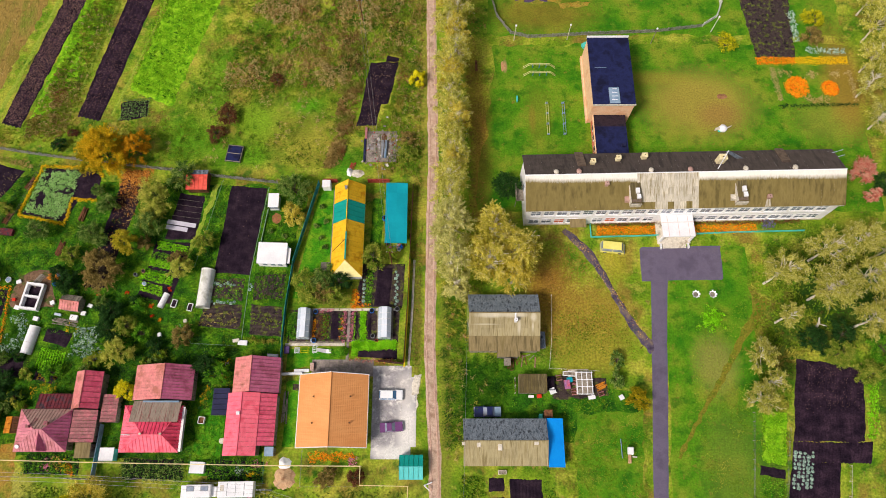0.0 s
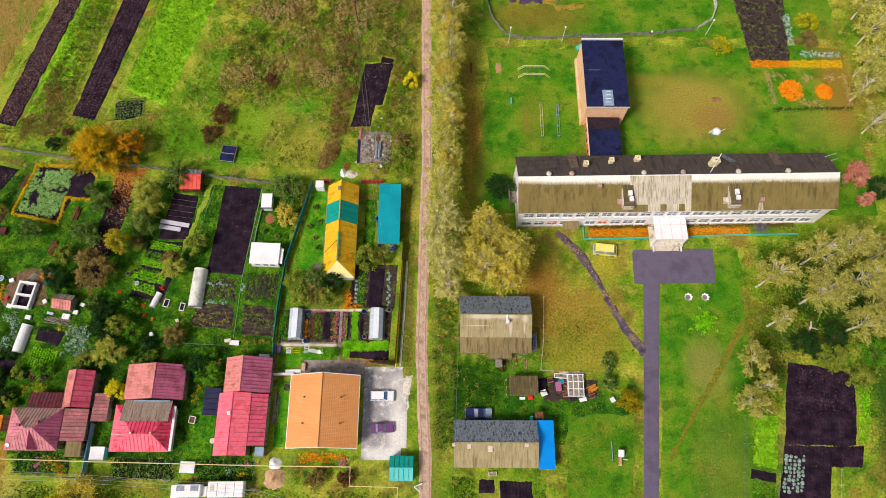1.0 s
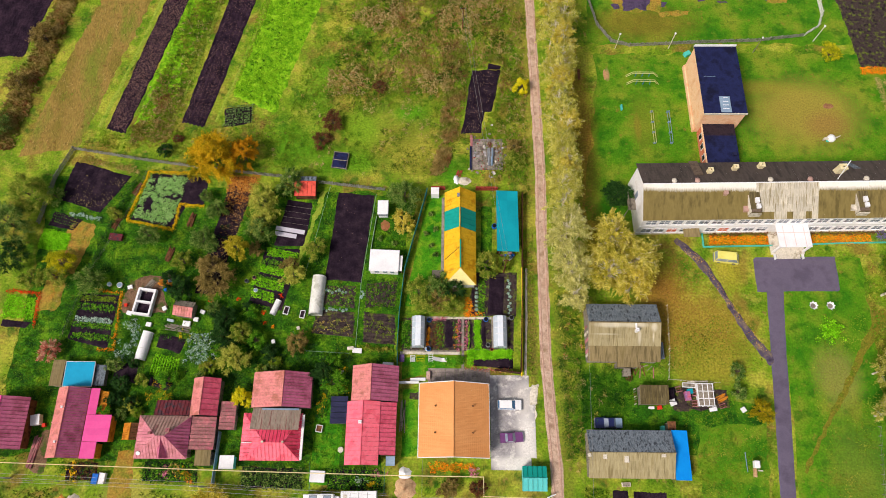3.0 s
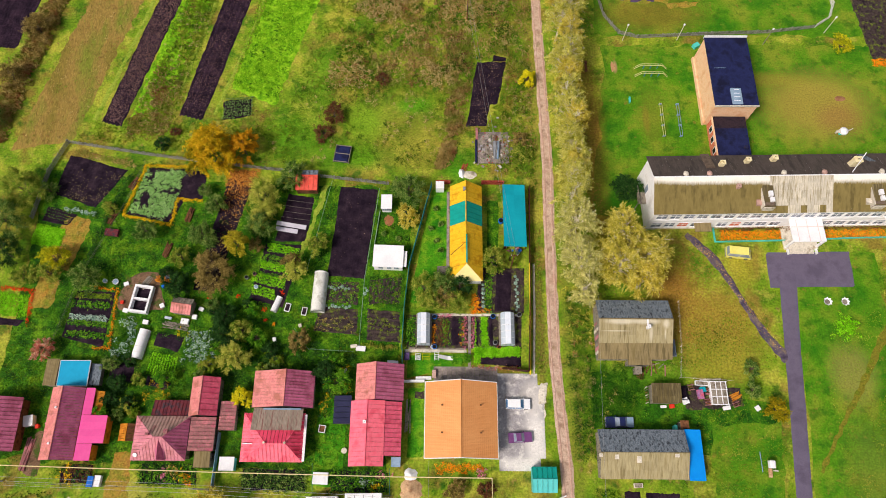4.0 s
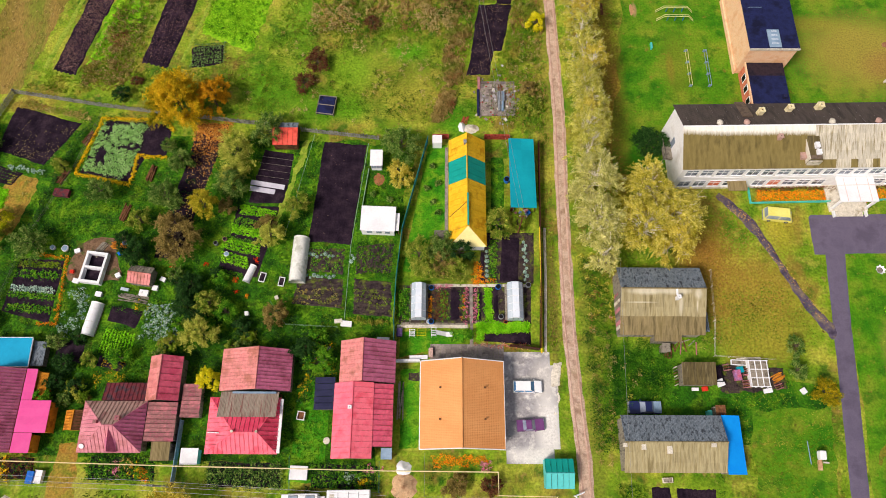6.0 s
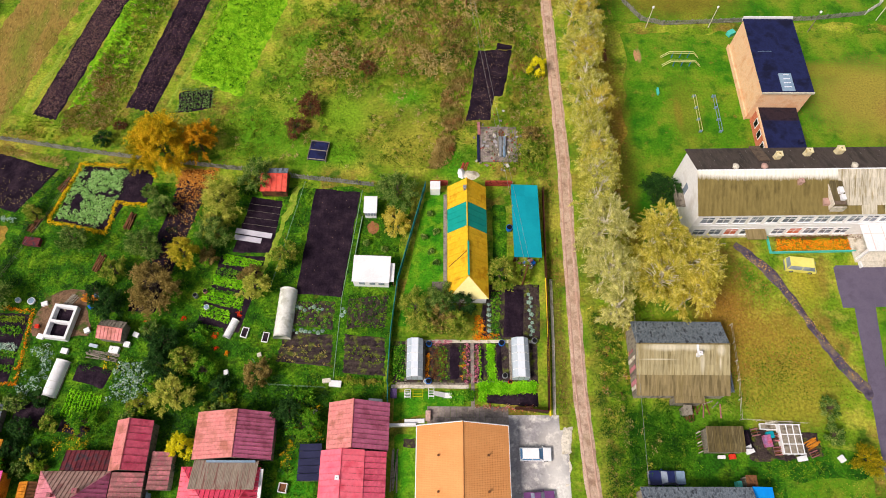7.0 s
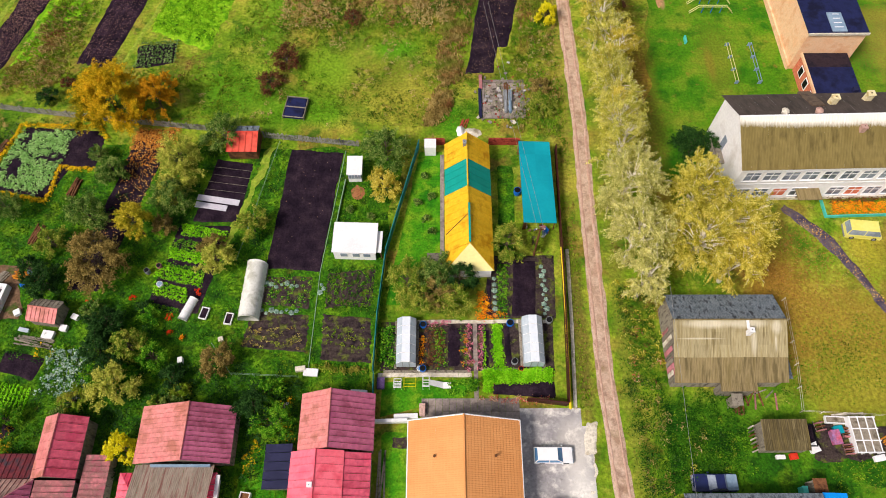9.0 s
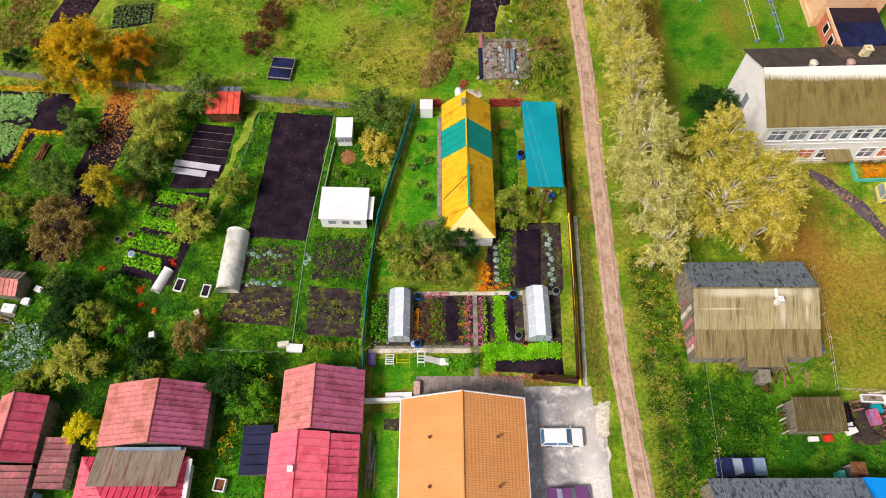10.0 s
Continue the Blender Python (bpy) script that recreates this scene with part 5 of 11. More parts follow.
    for dy in (0, 1.1):
        part("stay_bar", Shape().tube([(28.4, 4.6 - dy, 8.2), (30.6, 5.2 - dy, 8.4)], 0.05, 4).mesh("stay_bar", m_poly), root)
    return root


school()


def boiler_house():
    """Brick hall with orange walls and a navy felt roof, and its lower link to the school."""
    root = thing("annex", "orange walled hall with a flat navy felt roof", "building", 33.66, 79.0, rz=0.4)
    w, l = 4.15, 7.75
    for j in range(7):
        y0, y1 = -l + j * 2 * l / 7, -l + (j + 1) * 2 * l / 7 + 0.05
        part("roof_strip", Shape().plate([(-w, y0, 7.0 + 0.004 * j), (w, y0, 7.0 + 0.004 * j), (w, y1, 7.0 + 0.004 * j), (-w, y1, 7.0 + 0.004 * j)], 0.12).mesh("roof_strip", m_navy), root)
    for bx in ((-w + 0.15, -l + 0.15, w - 0.15, -l + 0.45), (-w + 0.15, l - 0.45, w - 0.15, l - 0.15), (-w + 0.15, -l + 0.45, -w + 0.45, l - 0.45), (w - 0.45, -l + 0.45, w - 0.15, l - 0.45)):
        part("wall", Shape().box(bx[0], bx[1], 0, bx[2], bx[3], 6.86).mesh("wall", m_orange_wall), root)
    part("parapet", Shape().box(-w, l - 0.1, 6.7, w, l + 0.15, 7.4).mesh("parapet", m_white), root)
    part("parapet", Shape().box(-w, -l - 0.15, 6.75, w, -l, 7.1).mesh("parapet", m_pale), root)
    part("skylight", Shape().box(-0.9, -7.5, 7.05, 1.1, -4.0, 7.17).mesh("skylight", m_blue_grey), root)
    for k in range(4):
        part("skylight_bar", Shape().box(-0.5 + 0.1 * k, -6.8 + k * 0.8, 7.17, 0.7, -6.68 + k * 0.8, 7.21).mesh("skylight_bar", m_white), root)
    part("roof_scratch", Shape().box(-3.2, 0.6, 7.03, -0.9, 0.68, 7.05).mesh("roof_scratch", m_blue_grey), root)
    part("plinth", Shape().box(-w - 0.1, -l, 0, -w + 0.14, l, 0.9).mesh("plinth", m_orange_wall), root)
    m_redwall = mat("red_brick_wall", rgb(206, 112, 84), rgb(222, 134, 104), rgb(186, 92, 70), scale=1.2, fine=6, grain=0.2)
    link = thing("link_building", "low navy roofed link between the hall and the school", "building", 33.45, 66.0)
    for j in range(4):
        part("roof_strip", Shape().plate([(-3.15, -5.2 + j * 2.58, 3.4), (3.15, -5.2 + j * 2.58, 3.4), (3.15, -5.2 + (j + 1) * 2.58, 3.42), (-3.15, -5.2 + (j + 1) * 2.58, 3.42)], 0.12).mesh("roof_strip", m_navy if j < 3 else m_bitumen), link)
    for bx in ((-3.0, -5.2, -2.75, 5.1), (2.75, -5.2, 3.0, 5.1)):
        part("wall", Shape().box(bx[0], bx[1], 0, bx[2], bx[3], 3.27).mesh("wall", m_redwall), link)
    part("parapet", Shape().box(-3.35, -5.2, 3.2, -3.16, 5.1, 3.6).mesh("parapet", m_orange_wall), link)
    for yy in (-3.6, -1.4, 1.0, 3.2):
        wn = part("window", Shape().box(-3.06, yy - 0.6, 1.0, -3.0, yy + 0.6, 2.5).mesh("window", m_white), link)
        part("pane", Shape().box(-3.09, yy - 0.45, 1.15, -3.06, yy + 0.45, 2.35).mesh("pane", m_black), wn)
    part("vent", Shape().box(1.9, -2.0, 3.42, 2.5, -1.4, 4.0).mesh("vent", m_navy_seam), link)


boiler_house()

# slate barns east of the track
barn = gable("slate_barn", "old barn with a brown slate roof and a grey north slope", 5.1, 17.6, 24.2, 34.2, 2.7, 5.4, (m_corr_old, m_corr_blue), m_board, along="x", at=30.5, kind="corr", wide=1.04, rows=5,
             over=0.3, category="barn", eaves2=3.7, picks=(lambda i, j, n, r: m_corr_old if j < 2 else m_corr_barn, None))
chimney(barn, 1.9, -0.1, 4.0, 6.0, 0.45, 0.45, m_white, "whitewashed brick chimney with a pale run-off below it")
part("run_off_sheet", Shape().plate([(1.75, 0.3, 5.26), (2.05, 0.3, 5.26), (2.05, 1.25, 5.48), (1.75, 1.25, 5.48)], 0.03).mesh("run_off_sheet", m_white), barn)
lean_to("porch_shed", "small board porch in front of the old barn", 10.1, 14.1, 23.3, 24.4, (2.45, 2.45, 2.65, 2.65), m_corr_old, m_board, kind="corr", wide=1.05)
lean_to("porch_box", "small grey board box before the barn porch", 11.3, 12.5, 21.9, 23.2, (1.8, 1.8, 2.0, 2.0), m_board, m_board, kind="flat", wide=1.2)
lean_to("side_shed", "low dark shed against the old barn", 17.4, 18.8, 25.0, 28.0, (1.6, 1.4, 1.4, 1.6), m_corr_blue, m_board, kind="corr", wide=1.4, along="y")
for yy, z0 in ((-4.75, 2.6), (3.6, 3.7)):
    part("fascia", Shape().box(-5.9, yy - 0.05, z0 - 0.3, 5.9, yy + 0.05, z0 - 0.06).mesh("fascia", m_pale), barn)
for k in range(9):
    part("gable_board", Shape().box(-6.12, -4.5 + k * 0.62, 0.3 + 0.04 * (k % 3), -6.04, -4.0 + k * 0.62, 2.4 + 0.2 * k - 0.3 * (k % 2)).mesh("gable_board", (m_board, m_pale, m_dusty)[k % 3] if k % 4 else m_board), barn)
part("gable_panel", Shape().box(-6.02, -4.3, 0.4, -5.93, 1.5, 2.5).mesh("gable_panel", m_rusty), barn)

long_barn = gable("slate_barn", "long barn with a grey north and a brown south slope", 4.0, 18.0, 5.1, 12.7, 2.8, 4.6, (m_corr_barn, m_corr_blue), m_board, along="x", at=9.0, kind="corr", wide=1.08, rows=3,
                  over=0.3, category="barn", eaves2=3.1)
for x, y, w, d in ((-4.5, -0.5, 0.6, 0.8), (-1.0, -0.7, 0.7, 1.4), (5.0, -0.3, 0.7, 0.5), (-7.0, -0.3, 0.5, 0.5)):
    z = 4.66 - abs(y - 0.1) * 0.46
    part("roof_patch", Shape().box(x - w / 2, y - d / 2, z - 0.35, x + w / 2, y + d / 2, z + 0.12).mesh("roof_patch", m_pale), long_barn)
lean_to("lean_to", "bright azure sheet roof beside the long barn", 18.1, 20.9, 4.9, 12.8, (2.9, 2.3, 2.3, 2.9), m_azure, m_board, kind="flat", wide=2.0, along="y")
lean_to("privy", "little brown roofed privy behind the long barn", 17.9, 19.3, 12.9, 14.3, (2.0, 2.0, 2.0, 2.0), m_brown_wood, m_board, kind="flat", wide=1.4)
lean_to("garden_shed", "small shed with an old slate roof", 13.7, 18.6, 17.1, 20.3, (2.0, 2.0, 2.4, 2.4), m_corr_moss, m_board, kind="corr", wide=1.0, rows=3)

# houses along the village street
gable("house", "village house with a pink metal roof", -97.5, -89.9, 8.6, 17.2, 2.6, 4.6, (m_pink, m_plum_shaded), m_brown_wood, wide=0.6, over=0.3)
# sunny and shaded slopes of these roofs differ by painted tone
pink = gable("house", "village house with a metal roof, rose on the lit and plum on the shaded slope", -85.3, -79.9, 7.3, 18.8, 2.8, 4.7, (m_salmon_lit, m_plum_shaded), m_orange_wood, at=-82.7, kind=("soft", "seam"), wide=0.45, over=0.3)
for y in (9.6, 15.2):
    part("roof_vent", Shape().box(-0.8, y - 13.05, 3.6, -0.5, y - 12.7, 4.7).mesh("roof_vent", m_white), pink)
lean_to("annex", "flat bright pink sheet annex with orange board walls", -79.8, -75.7, 10.0, 14.4, (2.75, 2.4, 2.4, 2.75), m_pink, m_orange_wood, kind="flat", wide=1.1, along="y")
lean_to("annex", "narrow bright pink sheet annex behind the house", -79.8, -78.4, 14.45, 18.8, (2.75, 2.5, 2.5, 2.75), m_pink, m_orange_wood, kind="flat", wide=1.1, along="y")
lean_to("annex", "pink sheet roofed entrance of the house", -79.8, -77.4, 7.3, 9.95, (2.75, 2.5, 2.5, 2.75), m_pink, m_orange_wood, kind="flat", wide=1.1, along="y")
lean_to("orange_screen", "orange board lean-to beside the pink annex", -78.3, -77.2, 14.5, 18.4, (2.1, 1.7, 1.7, 2.1), m_orange_wood, m_orange_wood, kind="seam", wide=0.5, along="y")
lean_to("shed", "shed with a flat bright blue roof edged in white", -85.3, -80.3, 19.2, 23.4, (2.0, 2.0, 2.2, 2.2), m_blue, m_board, kind="flat", wide=2.5, trim=m_white)
lean_to("shed", "old board shed with a grey roof", -87.6, -85.5, 19.2, 23.6, (2.2, 2.2, 2.2, 2.2), m_corr_old, m_board, kind="corr", wide=1.05)
lean_to("shed", "low grey shed beside the blue roof", -80.2, -78.6, 19.4, 23.0, (1.6, 1.4, 1.4, 1.6), m_corr_blue, m_board, kind="corr", wide=1.0, along="y")
gable("shed", "small orange board shed", -73.7, -71.0, 10.4, 13.2, 1.6, 2.2, (m_orange_wood, m_brown_wood), m_orange_wood, wide=0.4, over=0.15, category="shed")

hipped = hip("house", "house with a faded salmon hipped roof, plum on its shaded east side", -70.7, -62.0, 7.4, 14.3, 2.8, 5.4, -66.6, -65.2, 10.8, (m_dusty, m_plum_shaded, m_dusty_grey, m_dusty), m_board, wide=0.55)
d = part("dormer", Shape().add([(-0.2, -3.4, 3.2), (1.3, -3.4, 3.2), (0.55, -3.4, 4.8), (-0.2, 0.1, 5.2), (1.3, 0.1, 5.2), (0.55, 0.1, 5.3)], [(0, 1, 2), (0, 2, 5, 3), (1, 4, 5, 2), (3, 5, 4), (0, 3, 4, 1)]).mesh("dormer", m_plum_shaded), hipped)
chimney(hipped, 1.6, 0.9, 4.4, 5.4, 0.5, 0.5, m_rusty)
chimney(hipped, -1.3, 0.4, 4.4, 5.5, 0.35, 0.35, m_rusty)
part("roof_dish", Shape().lathe([(0.05, 0), (0.3, 0.12), (0.36, 0.18)], 0, 0, 10).mesh("roof_dish", m_white), hipped, at=pose(-3.4, -2.6, 3.5, 30, 0, 0))
lean_to("annex", "annex with a faded and rusted low roof", -61.9, -57.9, 8.9, 14.25, (2.7, 2.4, 2.4, 2.7), m_rusty, m_board, kind="seam", wide=0.6, along="y")
lean_to("porch", "grey brown board porch roof", -60.8, -58.2, 6.4, 8.85, (2.2, 2.2, 2.4, 2.4), m_corr_old, m_board, kind="corr", wide=1.0)
lean_to("annex", "dark rusted sheet lean-to behind the hipped house", -68.6, -62.6, 14.4, 17.0, (2.6, 2.6, 1.9, 1.9), m_dark_rusty, m_board, kind="seam", wide=0.6)
gable("outbuilding", "outbuilding with a lit salmon and a shaded red metal slope", -62.5, -57.9, 14.35, 20.7, 2.6, 4.2, (m_salmon_lit, m_redplum), m_board, at=-60.4, kind=("soft", "seam"), wide=0.9, rows=2, over=0.2)
lean_to("shed", "small shed with a faded red and brown roof", -57.6, -55.0, 12.2, 16.9, (2.0, 1.8, 1.8, 2.0), m_rusty, m_board, kind="seam", wide=0.6, along="y")
lean_to("cabin", "small white cabin with a green side", -56.8, -54.4, 5.9, 8.1, (1.9, 1.9, 1.9, 1.9), m_white, m_kiosk, kind="flat", wide=2.4)

gable("outbuilding", "broad outbuilding with a lit peach and a shaded plum metal slope", -52.3, -42.3, 15.8, 21.8, 2.6, 4.8, (m_salmon_lit, m_plum_shaded), m_board, at=-46.7, kind=("soft", "seam"), wide=0.52, over=0.25)
# east and north slopes take the darker rose, shade painted in
rose_hip = hip("house", "house with a bright rose hipped roof, grey slate at the back", -53.3, -43.4, 7.3, 14.9, 2.7, 4.6, -49.1, -45.9, 10.0, (m_rose, m_rose_shaded, m_rose_shaded, m_rose), m_white, wide=0.6)
lean_to("link_roof", "old grey slate roof between house and outbuilding", -51.8, -43.7, 12.1, 15.6, (3.98, 3.98, 2.95, 2.95), m_corr_wornred, None, kind="corr", wide=1.0)
part("gutter_board", Shape().box(9.9 / 2 - 0.15, -3.7, 2.6, 9.9 / 2 + 0.35, 3.6, 2.8).mesh("gutter_board", m_white), rose_hip)
part("gable_board", Shape().box(-1.8, 4.3, 2.2, 4.3, 4.55, 3.4).mesh("gable_board", m_blue_grey), rose_hip)
part("antenna", Shape().tube([(-4.7, -1.0, 3.3), (-2.9, -1.1, 3.9)], 0.06, 4).mesh("antenna", m_white), rose_hip)
part("roof_vent", Shape().lathe([(0.16, 4.3), (0.16, 4.9), (0.2, 4.95)], -0.9, -1.0, 8).mesh("roof_vent", m_pale), rose_hip)
part("roof_vent", Shape().lathe([(0.16, 4.3), (0.16, 4.9), (0.2, 4.95)], 2.4, -1.0, 8).mesh("roof_vent", m_pale), rose_hip)

gable("outbuilding", "tall outbuilding with a lit salmon and a shaded plum metal slope", -35.4, -27.5, 17.0, 23.1, 2.7, 5.0, (m_salmon_lit, m_plum_shaded), m_board, at=-32.0, kind=("soft", "seam"), wide=0.62, rows=3, over=0.25)
rose = gable("house", "long house with a bright rose metal roof", -36.0, -30.4, 6.7, 17.0, 2.7, 4.4, (m_rose, m_rose), m_board, at=-33.2, kind="soft", eaves2=3.4, wide=0.75, over=0.2)
chimney(rose, -0.3, 1.6, 3.9, 4.8, 0.4, 0.4, m_white)
lean_to("annex", "crimson sheet annex along the rose roofed house", -30.45, -27.7, 8.3, 16.9, (3.3, 2.5, 2.5, 3.3), m_redplum, m_board, kind="seam", wide=0.7, rows=4, along="y")
lean_to("porch", "small grey blue porch roof", -29.2, -27.7, 6.7, 8.2, (2.2, 2.2, 2.3, 2.3), m_blue_grey, m_board, kind="flat", wide=1.5)
lean_to("shed", "low shed with a navy seamed roof and white battens", -39.0, -36.1, 13.4, 18.0, (1.5, 1.9, 1.9, 1.5), m_navy_seam, m_board, kind="seam", wide=0.9, along="y")

house = gable("house", "house with a clean orange tile-pattern roof", -23.9, -12.1, 8.0, 20.1, 3.2, 6.0, (m_tile_light, m_tile_light), m_white, at=-18.1, kind="tile", wide=1.1, rows=2, over=0.5, trim=m_white)
for x, y in ((-3.1, 2.1), (3.1, 2.1), (-3.1, -2.2), (3.1, -2.2)):
    z = 6.0 - (abs(x - 0.1)) * 0.48
    part("roof_vent", Shape().lathe([(0.1, z), (0.1, z + 0.35), (0.16, z + 0.4)], x, y, 8).mesh("roof_vent", m_brown_wood), house)

# the yellow roofed house in the gardens
garden_house = gable("house", "garden house with a yellow metal roof and a teal band", -19.9, -14.1, 40.3, 56.3, 2.4, 5.0, (m_yellow, m_yellow), m_white, at=-17.1, kind="soft", wide=1.0, over=0.25,
                     picks=(lambda i, j, n, r: m_teal if 8.4 < (i + 0.5) / n * 16 < 12.4 else m_yellow, lambda i, j, n, r: m_teal if 8.4 < (i + 0.5) / n * 16 < 12.4 else m_yellow), cap=m_yellow)
slope(garden_house, (-2.9, -10.4, 2.45), (2.9, -10.4, 2.45), (0, -8.0, 5.04), (0, -8.0, 5.04), m_cream, 0.6, 1, "flat")
slope(garden_house, (-2.9, -8.02, 2.42), (-2.9, -10.4, 2.42), (0, -8.02, 5.02), (0, -8.02, 5.02), m_yellow, 0.6, 1, "flat")
slope(garden_house, (2.9, -10.4, 2.42), (2.9, -8.02, 2.42), (0, -8.02, 5.02), (0, -8.02, 5.02), m_yellow, 0.6, 1, "flat")
for bx in ((-2.65, -10.1, 2.65, -9.9), (-2.65, -9.9, -2.45, -7.7), (2.45, -9.9, 2.65, -7.7)):
    part("wall", Shape().box(bx[0], bx[1], 0, bx[2], bx[3], 2.6).mesh("wall", m_white), garden_house)
part("ridge_board", Shape().box(-0.12, -7.9, 5.08, 0.12, -2.6, 5.22).mesh("ridge_board", m_teal), garden_house, "teal painted ridge board")
part("roof_ladder", Shape().tube([(-2.75, -5.6, 2.65), (-0.1, -4.0, 5.12)], 0.05, 4).mesh("roof_ladder", m_brown_wood), garden_house)
chimney(garden_house, -0.4, 6.2, 4.5, 5.5, 0.35, 0.45, m_grey)
part("path_edge", Shape().box(-3.5, -8.0, 0, -3.0, 8.0, 0.08).mesh("path_edge", m_paving), garden_house)

cyan = lean_to("open_shed", "long open shed with a bright cyan sheet roof", -10.2, -6.1, 44.5, 56.8, (2.4, 2.2, 2.2, 2.4), m_cyan, None, kind="flat", wide=2.05, rows=2, along="y")
kiosk = gable("kiosk", "small teal metal kiosk by the track", -6.7, -2.7, 3.0, 6.9, 1.9, 2.5, (m_kiosk, m_teal), m_kiosk, along="x", at=5.0, kind="seam", wide=0.8, over=0.1, category="kiosk")
shed_w = lean_to("white_shed", "flat white roofed garden shed with a dark doorway", -33.6, -28.2, 40.5, 44.6, (2.1, 2.1, 2.3, 2.3), m_white, m_plaster, kind="flat", wide=1.4, rz=-2)
part("doorway", Shape().box(2.54, -1.6, 0.1, 2.58, -0.4, 1.8).mesh("doorway", m_black), shed_w)
part("canopy", Shape().box(2.56, -1.75, 1.75, 3.3, 1.2, 1.83).mesh("canopy", m_white), shed_w)
for yy in (-1.65, 1.05):
    part("post", Shape().box(3.15, yy, 0, 3.25, yy + 0.1, 1.75).mesh("post", m_brown_wood), shed_w)
for sx in (-1.3, 0.2, 1.5):
    part("front_window", Shape().box(sx - 0.4, -1.96, 0.9, sx + 0.4, -1.9, 1.6).mesh("front_window", m_glass), shed_w)
hut = lean_to("white_hut", "narrow white garden hut with a glazed front", -32.6, -30.6, 51.9, 54.7, (1.9, 1.9, 2.1, 2.1), m_white, m_white, kind="flat", wide=2.0)
for k in range(4):
    part("front_pane", Shape().box(-0.8 + k * 0.42, -1.33, 0.9, -0.46 + k * 0.42, -1.26, 1.6).mesh("front_pane", m_glass), hut)
gable("shed", "old board shed with a red south roof", -48.7, -44.6, 55.6, 59.6, 1.8, 2.4, (m_redsheet, m_corr_blue), m_brown_wood, along="x", at=58.4, kind="seam", wide=0.8, over=0.15, category="shed", eaves2=2.1)
gable("garden_hut", "little hut with a rose red roof among the beds", -68.3, -64.7, 31.8, 34.6, 1.7, 2.3, (m_salmon_lit, m_board), m_board, along="x", at=33.4, kind="seam", wide=0.5, over=0.15, rz=-8, category="shed")


# ---- fences, pipes, wires ----
def along_line(points, gap):
    """Places and headings at even steps along a line."""
    out = []
    for (x0, y0), (x1, y1) in zip(points, points[1:]):
        n = max(1, round(math.hypot(x1 - x0, y1 - y0) / gap))
        for i in range(n):
            out.append((x0 + (x1 - x0) * i / n, y0 + (y1 - y0) * i / n, math.atan2(y1 - y0, x1 - x0), math.hypot(x1 - x0, y1 - y0) / n))
    return out


def picket_fence(label, points, height, material, single=lambda x, y: False, gap=0.17, slat=0.12, post=2.4):
    rng = random.Random(int(points[0][0] * 10))
    root = thing("picket_fence", label, "fence")
    pm = Shape().box(-0.07, -0.07, 0, 0.07, 0.07, height + 0.12).mesh("post", material)
    sm = Shape().box(-slat / 2, -0.015, 0.05, slat / 2, 0.015, height).mesh("picket", material)
    for x, y, a, s in along_line(points, post):
        part("post", pm, root, at=pose(x, y, 0, rng.uniform(-3, 3), rng.uniform(-3, 3), math.degrees(a)))
        for z in (height * 0.28, height * 0.78):
            part("rail", Shape().box(0, -0.05, z - 0.05, s, -0.02, z + 0.05).mesh("rail", material), root, at=pose(x, y, 0, 0, 0, math.degrees(a)))
    rest = Shape()
    for x, y, a, s in along_line(points, gap):
        m = pose(x, y, rng.uniform(-0.05, 0.03), rng.uniform(-4, 4), rng.uniform(-4, 4), math.degrees(a))
        if single(x, y):
            part("picket", sm, root, at=m)
        else:
            rest.add([m @ v.co for v in sm.vertices], [tuple(p.vertices) for p in sm.polygons])
    if rest.v:
        tagged(part("picket_run", rest.mesh("picket_run", material), root), kind="stuff")
    return root


def sheet_fence(label, points, height, material, wide=1.1, cap=None):
    rng = random.Random(int(points[0][0] * 10 + points[0][1]))
    root = thing("sheet_fence", label, "fence")
    for x, y, a, s in along_line(points, wide):
        sh = Shape()
        k = 10
        v = [(s * q / k, 0.02 * (1 if q % 2 else -1) + dy, z) for dy in (-0.006, 0.006) for z in (0.05, height) for q in range(k + 1)]
        m = k + 1
        sh.add(v, [(q, q + 1, m + q + 1, m + q) for q in range(k)] + [(2 * m + q + 1, 2 * m + q, 3 * m + q, 3 * m + q + 1) for q in range(k)] + [(m + q, m + q + 1, 3 * m + q + 1, 3 * m + q) for q in range(k)])
        part("sheet", sh.mesh("sheet", material), root, at=pose(x, y, 0, rng.uniform(-1, 1), 0, math.degrees(a)))
        part("top_rail", Shape().box(0, -0.05, height - 0.03, s, 0.05, height + 0.04).mesh("top_rail", cap or material), root, at=pose(x, y, 0, 0, 0, math.degrees(a)))
    return root


def wire_fence(label, points, height, material, gap=2.5, rails=2, thick=0.016):
    root = thing("wire_fence", label, "fence")
    steps = along_line(points, gap)
    pm = Shape().tube([(0, 0, 0), (0, 0, height)], 0.045, 5).mesh("post", material)
    for x, y, a, s in steps:
        part("post", pm, root, at=pose(x, y, 0))
        for k in range(rails):
            z = height * (1 - 0.42 * k) - 0.03
            part("rail", Shape().tube([(0, 0, z), (s, 0, z)], thick, 4).mesh("rail", material), root, at=pose(x, y, 0, 0, 0, math.degrees(a)))
    return root


m_greyfence = mat("grey_fence_wood", rgb(122, 122, 116), rgb(152, 150, 142), rgb(96, 96, 92), scale=0.8, fine=6, grain=0.25, vary=0.2)
m_palegreen = mat("pale_green_paint", rgb(126, 160, 126), rgb(150, 180, 148), scale=1, fine=5, grain=0.15, vary=0.1)
m_lightteal = mat("teal_trim_paint", rgb(70, 190, 176), rgb(90, 204, 190), scale=1, fine=5, grain=0.1, vary=0.06)
